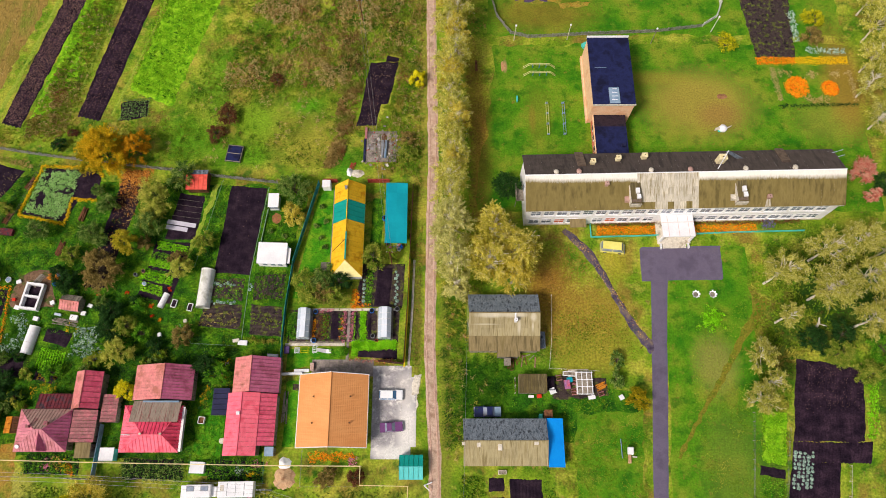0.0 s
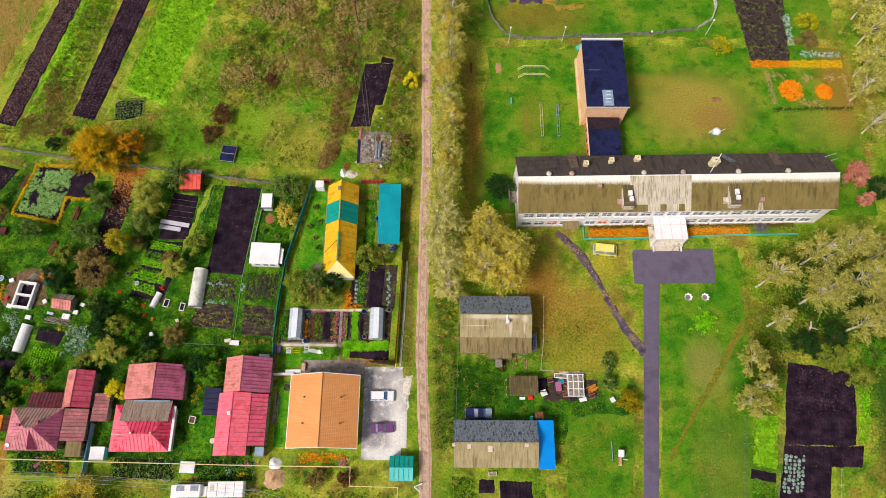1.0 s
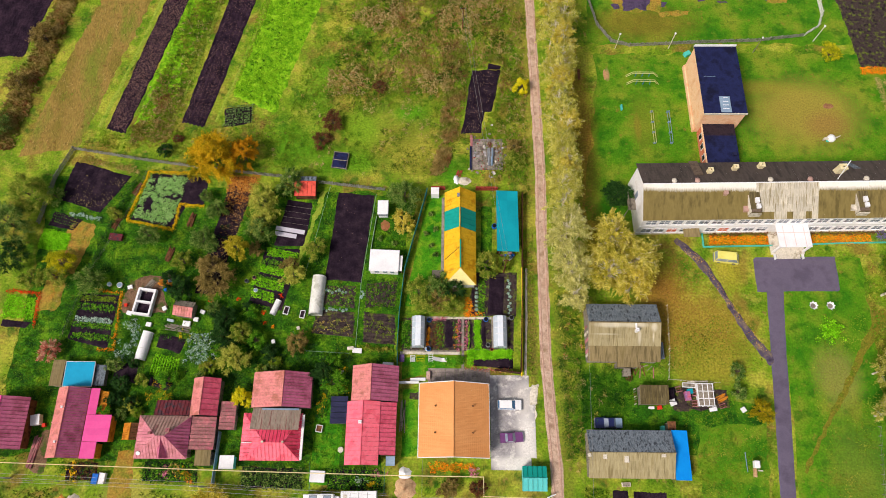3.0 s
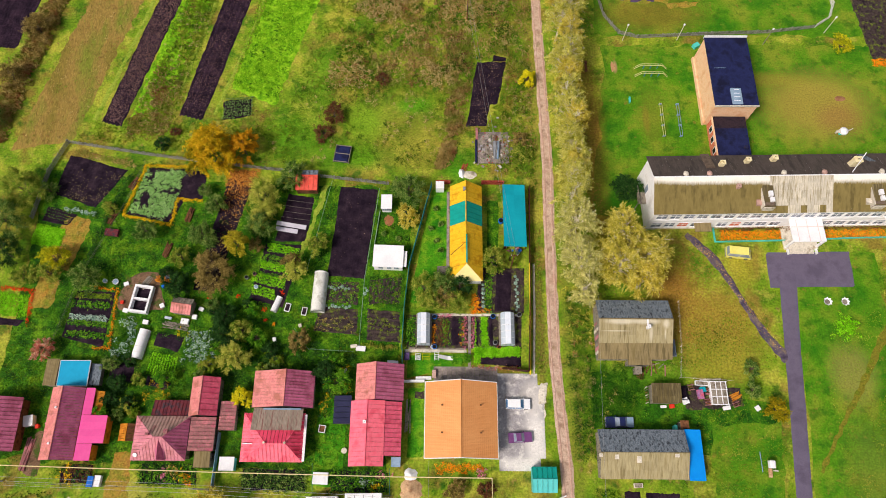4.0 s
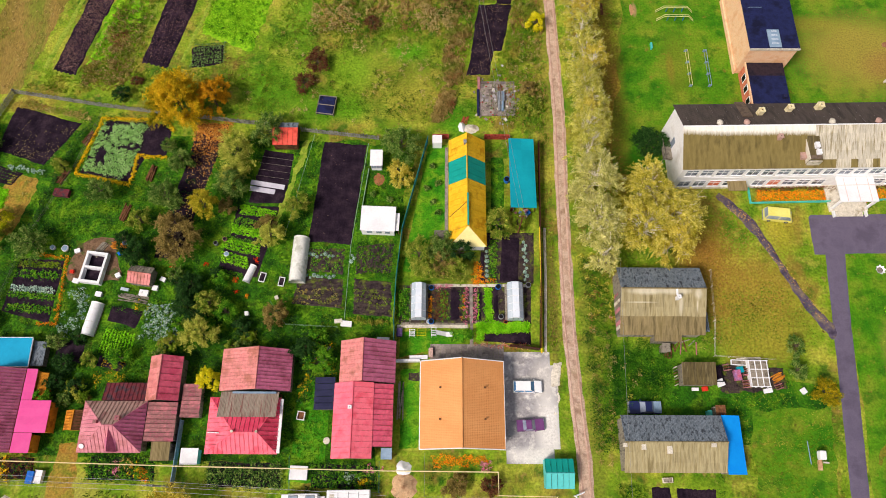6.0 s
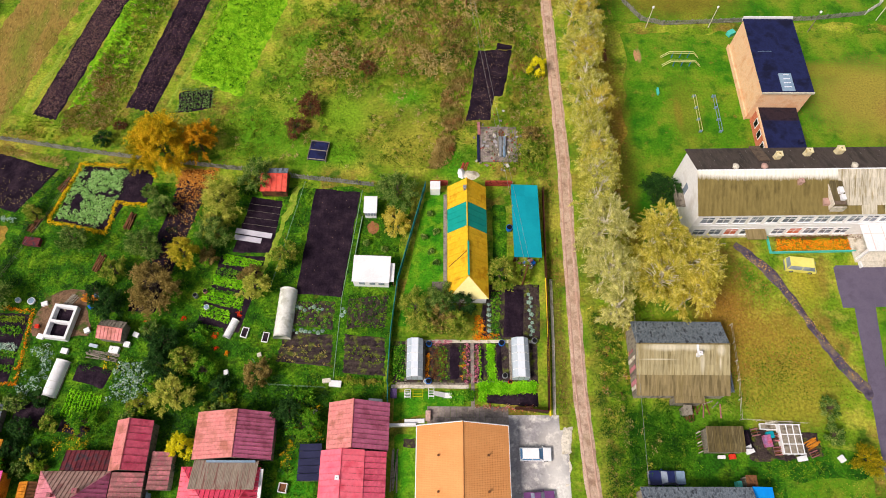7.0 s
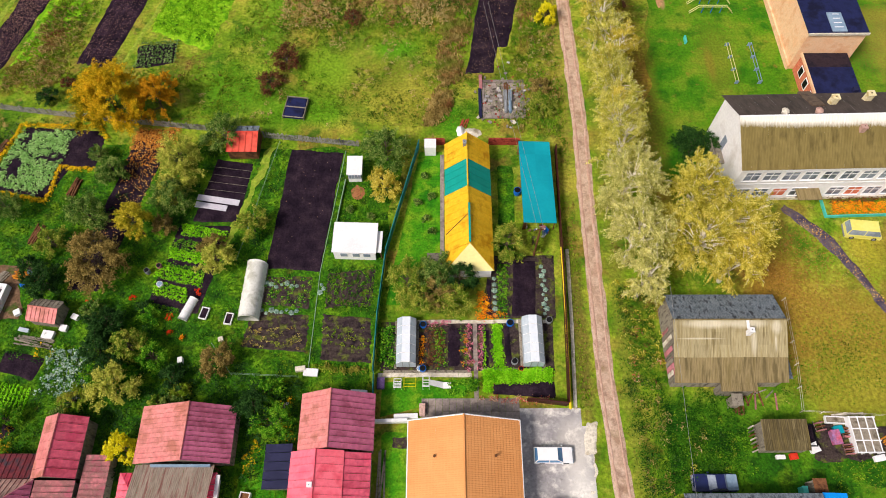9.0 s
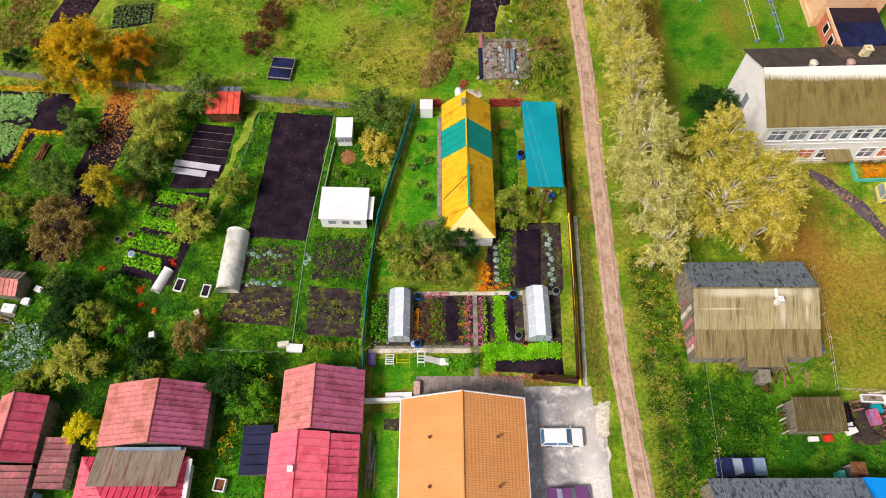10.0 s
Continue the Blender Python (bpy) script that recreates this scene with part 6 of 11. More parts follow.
picket_fence("weathered grey picket fence behind the gardens", [(-93.6, 66.2), (-78.5, 63.7), (-67.4, 62.2), (-54.9, 60.7), (-49.6, 60.2)], 1.25, m_greyfence)
picket_fence("weathered grey picket fence behind the dark bed", [(-44.4, 59.2), (-31.4, 57.7)], 1.25, m_greyfence, single=lambda x, y: True)
picket_fence("grey picket fence along the stubble strip", [(-93.7, 66.1), (-96.0, 59.8), (-97.2, 50)], 1.3, m_greyfence)
picket_fence("weathered picket fence round the sports ground", [(10.8, 104), (12.2, 97.4), (15.0, 93.0), (18.8, 91.9), (31.5, 92.7), (46, 93.4), (56, 94.8)], 1.1, m_greyfence)
m_whitefence = mat("white_fence_paint", rgb(214, 212, 206), rgb(230, 228, 222), scale=1, fine=5, grain=0.1, vary=0.08)
picket_fence("white painted end of the sports ground fence", [(56.2, 94.9), (59.5, 97.2), (60.8, 100.5), (60.6, 108)], 1.3, m_whitefence)
sheet_fence("teal profiled sheet fence beside the lawn", [(-23.3, 57.6), (-25.4, 48.8), (-27.2, 41.2)], 1.75, m_fence_teal)
sheet_fence("dark teal sheet fence between two gardens", [(-27.2, 41.1), (-27.9, 33.2), (-28.1, 26.1)], 1.5, m_fence_teal)
sheet_fence("dark teal sheet fence beside the rose roofed house", [(-28.0, 26.0), (-27.9, 20.6)], 1.5, m_fence_teal)
sheet_fence("dark brown sheet fence along the dirt track", [(-5.1, 56.9), (-5.35, 48.5), (-5.75, 35), (-6.35, 22.4)], 1.7, m_fence_brown)
sheet_fence("dark brown sheet fence behind the concrete yard", [(-6.4, 22.35), (-10.9, 22.9)], 1.6, m_fence_brown)
sheet_fence("blue grey sheet fence between two houses", [(-57.6, 12.0), (-57.8, 3.7)], 1.5, m_blue_grey)
wire_fence("thin wire fence along the village street", [(-91, 3.9), (-75.6, 3.5), (-58.3, 3.3), (-41.8, 2.7), (-29, 2.4)], 1.2, m_greyfence)
wire_fence("green wire fence of a front garden", [(-41.7, 2.8), (-42.0, 7.2)], 1.3, m_fence_teal)
wire_fence("green wire fence of a front garden", [(-29.4, 2.4), (-29.5, 6.6)], 1.3, m_fence_teal)
wire_fence("thin grey wire fence round the front lawn", [(-23.2, 7.6), (-23.2, 1.9), (-13.2, 1.9)], 1.1, m_greyfence)
wire_fence("pale rail fence between barn yard and dry grass", [(20.5, 35), (20.1, 27), (19.4, 21.6), (28.2, 21.1)], 1.0, m_pale)
wire_fence("thin fence beside the green seed bed", [(54.4, 14), (52.3, 0), (51.6, -6)], 1.0, m_greyfence, gap=1.6)
wire_fence("thin fence along the dark field", [(60.2, 11.4), (57.8, 0), (56.4, -7)], 1.0, m_greyfence)
wire_fence("pale pipe fence at the corner of the dark field", [(69.4, 5.2), (68.4, 0.3), (67.6, -5)], 1.0, m_pale)
wire_fence("low pale edging fence of the dark bed", [(-42.2, 58.3), (-43.9, 49.5), (-45.6, 40.5)], 0.5, m_palegreen)
wire_fence("thin fence between two vegetable plots", [(-88.4, 27.4), (-85.6, 40), (-80.8, 52), (-78.0, 62.5)], 0.9, m_board)
wire_fence("thin green fence under the fruit trees", [(-46.8, 29.5), (-44.2, 26.0), (-36.4, 25.6)], 1.0, m_palegreen)


def low_boards(label, points, height, material, thick=0.05):
    root = thing("board_edging", label, "edging")
    for x, y, a, s in along_line(points, 1.8):
        part("board", Shape().box(0.01, -thick / 2, 0, s - 0.01, thick / 2, height).mesh("board", material), root, at=pose(x, y, 0, 0, 0, math.degrees(a)))
    return root


low_boards("low teal boards round the school flower bed", [(28.7, 49.2), (28.7, 46.5), (41.6, 46.9)], 0.55, m_lightteal, 0.12)
low_boards("low teal boards round the school flower bed", [(48.8, 47.2), (55, 47.5), (69.5, 47.9)], 0.55, m_lightteal, 0.12)
low_boards("low teal boards beside the dark bed", [(-32.9, 52.2), (-33.7, 45.2)], 0.5, m_palegreen, 0.1)
low_boards("pale edge of the path beside the dark bed", [(-33.2, 57), (-35.2, 39), (-35.6, 26.5)], 0.12, m_palegreen, 0.07)
low_boards("white low wall between fence and house", [(-27.7, 20.6), (-24.1, 20.7)], 0.9, m_white, 0.35)
low_boards("crumbling white concrete kerb beside the track", [(-4.7, 42), (-5.0, 32), (-5.5, 22)], 0.14, m_pale, 0.4)


def brick_wall():
    root = thing("brick_wall", "low red brick wall behind the yellow roofed house", "wall")
    bm_ = Shape().box(0.008, -0.12, 0.006, 0.492, 0.12, 0.144).mesh("brick", m_brick)
    for x0, x1 in ((-22.6, -19.9), (-14.0, -10.0)):
        for j in range(9):
            for i in range(int((x1 - x0) / 0.5)):
                part("brick", bm_, root, at=pose(x0 + i * 0.5 + (0.25 if j % 2 else 0), 58.05, j * 0.15))
    return root


brick_wall()


def pipe_run(label, points, z, radius, material, post_gap, name="gas_pipe"):
    root = thing(name, label, "pipe")
    part("pipe", Shape().tube([(x, y, z) for x, y in points], radius, 6).mesh("pipe", material), root)
    pm = Shape().tube([(0, 0, 0), (0, 0, z)], 0.05, 5).mesh("post", material)
    for x, y, a, s in along_line(points, post_gap):
        part("post", pm, root, at=pose(x, y, 0))
    return root


pipe_run("cream gas pipe on posts along the village street", [(-110, 7.0), (-89.8, 6.5), (-57.3, 5.7), (-28.3, 5.2), (-13.1, 5.1)], 2.5, 0.075, m_cream_pipe, 12)
pipe_run("cream gas pipe stepping round the front garden", [(-13.1, 5.1), (-13.1, 2.1), (-5.2, 1.95), (-5.3, -9)], 2.5, 0.075, m_cream_pipe, 8)
pipe_run("yellow gas pipe along the brown fence", [(-5.55, 41.8), (-5.75, 33), (-6.2, 21.8)], 1.0, 0.13, m_pipe, 3)


def pole(label, x, y, h, material, arms=(), name="utility_pole", r=0.12):
    root = thing(name, label, "pole", x, y)
    part("post", Shape().tube([(0, 0, 0), (0, 0, h)], [r * 1.2, r * 0.8], 7).mesh("post", material), root)
    for a in arms:
        part("crossarm", Shape().box(-a / 2, -0.06, h - 0.5, a / 2, 0.06, h - 0.38).mesh("crossarm", material), root)
        for sx in (-a / 2 + 0.1, 0, a / 2 - 0.1):
            part("insulator", Shape().lathe([(0.05, h - 0.38), (0.07, h - 0.25), (0.03, h - 0.18)], sx, 0, 6).mesh("insulator", m_white), root)
    return root


def wires(label, a, b, za, zb, n=2, gap=0.5, sag=0.6, r=0.02):
    root = thing("power_line", label, "wire")
    d = Vector((b[0] - a[0], b[1] - a[1], 0)).normalized()
    side = Vector((-d.y, d.x, 0))
    for i in range(n):
        o = side * (i - (n - 1) / 2) * gap
        pts = [(a[0] + (b[0] - a[0]) * f + o.x, a[1] + (b[1] - a[1]) * f + o.y, za + (zb - za) * f - sag * 4 * f * (1 - f)) for f in (0, 0.15, 0.3, 0.45, 0.6, 0.75, 0.9, 1)]
        part("wire", Shape().tube(pts, r, 3).mesh("wire", m_wire), root)
    return root


pole("tall grey concrete power pole by the street", -58.6, 3.1, 7.5, m_grey, (1.4,))
pole("grey concrete power pole beside the sand heap", -28.0, 1.4, 7.5, m_grey, (1.4,))
pole("grey concrete power pole at the end of the street", -92, 4.2, 7.5, m_grey, (1.4,))
pole("wooden power pole behind the cyan shed", -8.9, 41.2, 7.0, m_brown_wood, (1.2,))
pole("wooden power pole in the meadow", -16.5, 96, 7.0, m_brown_wood, (1.2,))
wires("thin power wires over the street gardens", (-58.6, 3.1), (-28.0, 1.4), 7.2, 7.2, 3, 0.6)
wires("thin power wires over the street gardens", (-92, 4.2), (-58.6, 3.1), 7.2, 7.2, 3, 0.6)
wires("thin power wires crossing to the track", (-28.0, 1.4), (6, -9), 7.2, 7.0, 2, 0.6)
wires("thin power wires over the gardens and meadow", (-8.9, 41.2), (-16.5, 96), 6.7, 6.7, 2, 0.7)
wires("thin power wires above the overgrown verge", (3.2, -20), (5.0, 34), 6.5, 6.5, 1, 0.6)
for x, y in ((15.7, 91.3), (27.0, 91.5), (44.7, 90.6), (57.9, 93.6)):
    lamp = pole("thin lamp post with a white head by the fence", x, y, 4.6, m_board if x == 44.7 else m_pale, name="lamp_post", r=0.07)
    part("lamp_head", Shape().lathe([(0.08, 4.55), (0.2, 4.7), (0.2, 4.95), (0.08, 5.05)], 0, 0, 8).mesh("lamp_head", m_white), lamp)


# ---- beds and plants ----
def bed(label, quad, material=None, name="garden_bed", **more):
    BEDS.append(quad)
    return solo(name, sheet_mesh(name, quad, material or m_bed, **{"step": 0.3, "edge": 0.12, "z": 0.07, **more}), label, "garden bed")


bed("large bed of bare black soil", ((-42.0, 39.3), (-35.2, 38.8), (-33.4, 56.8), (-40.6, 57.5)), furrow=0.5, ridge=0.012, clods=0.03, seed=41)
bed("long dark bed strewn with fallen leaves", ((-65.8, 36.5), (-61.8, 36.3), (-56.6, 60.6), (-61.7, 60.6)), furrow=0.6, ridge=0.03, seed=42)
bed("dark bed with pale drill lines and two white boards", ((-46.3, 45.7), (-45.2, 55.0), (-50.4, 55.9), (-52.2, 46.0)), seed=43)
bed("dark soil between rows of lettuce", ((-56.0, 33.8), (-49.2, 33.2), (-46.7, 45.4), (-53.6, 46)), seed=44)
bed("dark bed edged with marigolds", ((-80.2, 51.2), (-71.6, 49.3), (-66.8, 60.6), (-77.5, 61.2)), seed=45)
bed("dark corner of the marigold bed", ((-71.6, 54.6), (-66.2, 54.2), (-65.9, 59.6), (-70.0, 60.6)), z=0.06, seed=46)
bed("broad dark bed behind the picket fence", ((-94.5, 55.1), (-86.1, 52.4), (-81.2, 60.4), (-93.0, 63.8)), furrow=0.7, ridge=0.03, seed=47)
bed("dark bed with young seedlings", ((-90.3, 48.8), (-88.9, 51.2), (-95.1, 52.9), (-95.8, 49.8)), furrow=0.5, ridge=0.03, seed=48)
bed("dark vegetable bed with rows of plants", ((-87.5, 27.8), (-79.8, 25.8), (-79.2, 36.3), (-86.4, 36.5)), seed=49)
bed("dark bed beside the green lettuce square", ((-71.3, 26.4), (-66.6, 25.2), (-65.7, 28.2), (-71.0, 29.1)), seed=50)
bed("dark bed with cabbages behind the roofs", ((-78.4, 20.0), (-73.6, 20.0), (-73.5, 23.6), (-77.8, 23.8)), seed=51)
bed("dark bed in front of the lettuce square", ((-71.8, 19.6), (-67.8, 18.8), (-66.8, 20.2), (-71.4, 21.6)), seed=52)
bed("small dark bed at the garden's end", ((-100, 30.0), (-95.2, 29.6), (-94.2, 31.0), (-100, 31.6)), seed=53)
bed("dark trodden soil round the cold frame", ((19.8, 16.2), (29.6, 16.6), (29.2, 20.2), (20.2, 20.6)), m_soil_dry, z=0.05, edge=0.4, seed=76)
bed("dry vegetable bed with withered plants", ((-36.0, 28.6), (-36.0, 33.4), (-43.2, 33.9), (-43.8, 29.2)), m_soil_dry, furrow=0.75, ridge=0.07, seed=54)
bed("dry bed of sparse carrots", ((-42.6, 34.4), (-36.0, 33.9), (-35.9, 38.4), (-42.2, 38.6)), m_soil_dry, seed=56)
bed("dry dark bed with furrows", ((-28.4, 27.3), (-28.5, 32.9), (-34.6, 33.5), (-34.6, 27.7)), m_soil_dry, furrow=0.75, ridge=0.07, seed=57)
bed("narrow black bed between flower rows", ((-19.8, 26.9), (-18.1, 26.9), (-18.0, 31.8), (-19.7, 31.8)), edge=0.05, z=0.11, clods=0.02, seed=60)
bed("narrow black bed beside the garden path", ((-15.9, 26.9), (-14.8, 26.9), (-14.6, 31.5), (-15.6, 31.5)), edge=0.05, z=0.11, clods=0.02, seed=61)
bed("narrow black bed beside the greenhouse", ((-13.1, 26.9), (-12.1, 26.9), (-12.2, 32.0), (-13.2, 32.0)), edge=0.05, z=0.11, clods=0.02, seed=62)
bed("black bed below the cyan shed", ((-12.1, 32.9), (-9.1, 32.9), (-8.5, 40.5), (-11.6, 40.5)), edge=0.08, z=0.11, clods=0.02, seed=63)
bed("narrow black bed beside the house", ((-15.1, 32.9), (-14.2, 32.9), (-14.2, 38.0), (-14.9, 38.0)), edge=0.05, z=0.11, clods=0.02, seed=64)
bed("black bed inside an angle of lettuce", ((-14.7, 23.6), (-7.3, 23.1), (-7.5, 25.4), (-14.7, 25.0)), edge=0.1, z=0.11, clods=0.02, seed=65)
bed("brown soil of the flower garden between the greenhouses", ((-27.6, 26.2), (-7.2, 26.2), (-7.0, 32.6), (-27.7, 32.6)), m_soil_dry, z=0.02, clods=0.008, edge=0.05, seed=70)
bed("brown soil of the vegetable garden below the cyan shed", ((-16.0, 32.6), (-6.6, 32.6), (-6.2, 41.4), (-14.4, 41.4)), m_soil_dry, z=0.02, clods=0.008, edge=0.05, seed=71)
bed("dark soil of a front garden", ((-83.0, 3.9), (-77.5, 3.9), (-77.5, 7.1), (-83.0, 7.1)), z=0.03, seed=72)
bed("dark soil of a front garden", ((-70.0, 3.8), (-60.6, 3.6), (-60.6, 7.2), (-70.2, 7.3)), z=0.03, seed=73)
bed("dark soil of a front garden", ((-53.6, 3.0), (-43, 2.8), (-43, 6.4), (-53.6, 6.6)), z=0.03, seed=74)
bed("dark soil of a front garden", ((-39.2, 2.8), (-29.6, 2.6), (-29.6, 6.2), (-39.2, 6.4)), z=0.03, seed=75)
bed("small black bed below the long barn", ((8.0, 1.0), (11.0, 1.0), (11.0, 3.4), (8.2, 3.4)), seed=66)
bed("black bed below the long barn", ((11.8, -3.5), (17.3, -3.5), (17.3, 3.2), (11.8, 3.2)), furrow=0.6, ridge=0.04, seed=67)
bed("small black bed below the long barn", ((7.8, -3.5), (11.0, -3.5), (11.0, 0.4), (8.0, 0.4)), seed=68)
bed("little bed of bare soil on the lawn", ((-25.9, 17.6), (-24.0, 17.6), (-24.0, 19.2), (-25.9, 19.2)), m_soil_dry, seed=69)

rs = np.random.default_rng(77)


def leaves_on(label, quad, n, material, size=0.22, thin=-1.0, blot=3.0, seed=0, fade=0.8):
    """Loose leaves, thinning out towards the rim of the plot."""
    rng = np.random.default_rng(seed)
    p, rim = inside(quad, n, rng, True)
    p = p[rim > fade * (rng.uniform(-0.2, 1.0, n) + 0.8 * wave(p[:, 0], p[:, 1], 1.5, seed + 7))]
    p = p[wave(p[:, 0], p[:, 1], blot, seed) + rng.normal(size=len(p)) * 0.5 > thin]
    c = np.column_stack([p, rng.uniform(0.1, 0.18, len(p))])
    return solo("fallen_leaves", leaf_mesh("fallen_leaves", c, size, material, rng, 3.0, 0.7), label, "leaves", kind="stuff")


m_litter_brown = mat("fallen_leaves_brown", rgb(150, 104, 44), rgb(178, 136, 66), rgb(120, 78, 34), scale=0.8, fine=2, grain=0.2, bump=0, island=0.8, spread=(0.2, 0.8))
m_chaff = mat("pale_chaff", rgb(150, 116, 92), rgb(186, 160, 136), rgb(120, 80, 66), scale=0.8, fine=2, grain=0.2, bump=0, island=0.8, spread=(0.2, 0.8))
m_stalk = mat("withered_stalks", rgb(98, 70, 72), rgb(140, 112, 104), rgb(72, 46, 54), scale=0.8, fine=2, grain=0.2, bump=0, island=0.8, spread=(0.2, 0.8))
leaves_on("withered stalks strewn over the ploughed strip", ((-88, 71.5), (-84.4, 70.2), (-71.2, 123), (-76.4, 124)), 9000, m_stalk, 0.2, -0.7, 3, 1, 0.3)
leaves_on("withered stalks strewn over the furrowed strip", ((-73.0, 73), (-68.8, 72), (-57, 123), (-63.2, 124)), 4200, m_stalk, 0.17, -0.4, 3, 2, 0.3)
leaves_on("pale leaves on the black plot", ((-16.2, 70.8), (-12.6, 71.0), (-9.2, 86), (-14.4, 85.4)), 650, m_chaff, 0.11, -0.4, 2, 3, 0.3)
leaves_on("pale fallen leaves on the dark bed", ((-63.6, 44), (-59.8, 43.8), (-57.0, 60.2), (-61.4, 60.2)), 700, m_litter, 0.15, -0.3, 2, 4, 0.3)
for k, (y0, n) in enumerate(((51, 500), (54.5, 900), (57.2, 1400), (58.6, 1200))):
    leaves_on("orange fallen leaves under the golden tree", ((-62.6, y0), (-57.0, y0), (-55.6, 61.0), (-61.8, 61.0)), n, m_litter_orange, 0.2, -0.5, 1.6, 5 + 40 * k, 1.0)
leaves_on("few pale leaves on the black bed", ((-41.8, 40), (-35.6, 39.5), (-33.8, 56.5), (-40.4, 57)), 45, m_chaff, 0.1, -1, 2, 6)
leaves_on("brown fallen leaves beside the birch", ((14, 31.5), (26, 33), (26, 48), (14, 48)), 2600, m_litter_brown, 0.14, -0.1, 4, 7, 4.0)
leaves_on("fallen leaves along the birch row", ((5, 46), (9, 46), (10, 100), (5, 100)), 2600, m_litter_brown, 0.18, -0.2, 4, 8)
leaves_on("withered stalks on the broad dark bed", ((-93, 54.5), (-85, 53), (-81, 59.5), (-91, 61.5)), 900, m_straw, 0.14, 0.0, 3, 9)
leaves_on("pale specks on the dark kitchen field", ((63.6, 14), (75, 14), (75.8, 22), (64.4, 23)), 700, m_stalk, 0.16, -0.2, 3, 10)

tufts("weeds", "tall brown and olive weeds of the fallow meadow", "weeds", ((-46, 80), (-8, 80), (-4.5, 128), (-36, 128)), 15000, 0.55, m_dryweed, 3, 4, 0.14, 5.0, 0.0, 4.0)
tufts("weeds", "green weeds of the fallow meadow", "weeds", ((-52, 76), (-7, 74), (-5, 128), (-40, 128)), 16000, 0.35, m_greenweed, 4, 4, 0.12, 4.0, -0.4, 3.0)
tufts("grass", "short bright grass of the near meadow", "grass", ((-57, 62), (-8, 60), (-8, 80), (-50, 80)), 12000, 0.16, m_greenweed, 44, 4, 0.08, 3.0, 0.1, 2.0)
for k, q in enumerate((((-23.0, 61), (-19.6, 61), (-17.2, 71), (-20.8, 71)), ((-21.6, 69), (-17.4, 69), (-15.8, 80), (-20.4, 80)), ((-20.4, 78), (-15.6, 78), (-15.6, 94), (-22.4, 94)))):
    tufts("weeds", "dry brown weeds in a band beside the black plot", "weeds", q, 1500, 0.6, m_dryweed, 500 + k, 5, 0.13, 2, -0.3, 1.2)
tufts("weeds", "mixed weeds between the meadow and the dirt track", "weeds", ((-10, 60), (-3.2, 60), (-3.2, 112), (-10, 112)), 3600, 0.5, m_dryweed, 6, 4, 0.13, 2.5, 0.15, 2.0)
tufts("weeds", "green weeds between the meadow and the dirt track", "weeds", ((-11, 59), (-3.0, 59), (-3.0, 112), (-12, 112)), 6000, 0.4, m_greenweed, 66, 4, 0.13, 2.5, -0.5, 2.0)
tufts("weeds", "weedy grass strip between the ploughed strips", "weeds", ((-83.5, 68), (-74.0, 68), (-64.4, 125), (-70.2, 125)), 7000, 0.35, m_greenweed, 9, 4, 0.15, 4, -0.5)
tufts("weeds", "brown weeds at the foot of the ploughed strip", "weeds", ((-83.6, 67), (-75.0, 67), (-73.0, 84), (-79.5, 84)), 2200, 0.5, m_dryweed, 10, 5, 0.13, 2, 0.0)
tufts("weeds", "weeds at the foot of the strips by the fence", "weeds", ((-93, 67), (-50, 62), (-50, 72), (-88, 72)), 5000, 0.3, m_greenweed, 11, 4, 0.12, 3, 0.0)
tufts("weeds", "tangled bushes and weeds at the far field edge", "weeds", ((-112, 66), (-106, 66), (-96.5, 125), (-102, 125)), 7000, 0.8, m_dryweed, 12, 5, 0.2, 4, -0.7)
tufts("grass", "uncut lush grass of the gardens", "grass", ((-98, 6), (-29, 5), (-24, 58), (-98, 62)), 42000, 0.2, m_gardengrass, 13, 4, 0.09, 5, -0.5)
tufts("grass", "rough grass along the village street", "grass", ((-95, -8), (-6, -8), (-6, 1.5), (-95, 3)), 12000, 0.22, m_darkweed, 14, 4, 0.12, 5, -0.1)
tufts("grass", "rough grass beside the track", "grass", ((-4.9, 22), (-3.1, 22), (-3.1, 60), (-4.9, 60)), 1500, 0.25, m_greenweed, 15, 4, 0.12, 3, -0.4)
tufts("grass", "dry grass tussocks of the school grounds", "grass", ((14, 20), (37, 22), (34, 44), (20, 46)), 1800, 0.11, m_dryweed, 16, 4, 0.06, 3, -0.4, 3.0)
tufts("grass", "grass tussocks beside the drive", "grass", ((21, -8), (35, -8), (37, 18), (21, 22)), 5000, 0.2, m_greenweed, 17, 4, 0.1, 4, -0.2)
tufts("grass", "rough pale grass below the school lawn", "grass", ((44, -10), (56, -10), (58, 34), (45, 34)), 6000, 0.2, m_greenweed, 18, 4, 0.08, 4, 0.0)
tufts("grass", "tangled green undergrowth beneath the eastern birches", "grass", ((56, 14), (60, 14), (84, 46), (58, 46)), 6000, 0.5, m_greenweed, 19, 4, 0.16, 4, -0.4)
tufts("clover", "leafy growth of the bright green strip", "crop", ((-64, 79.5), (-55.5, 77), (-41.5, 124), (-57, 124)), 11000, 0.22, m_clover, 20, 4, 0.11, 3, -0.8, 0.5)
tufts("clover", "dense leafy growth of the green seed bed", "crop", ((54.7, 5.8), (58.8, 5.2), (60.3, 14), (56.1, 14.4)), 1800, 0.22, m_clover, 25, 4, 0.12, 3, -0.8, 0.2)


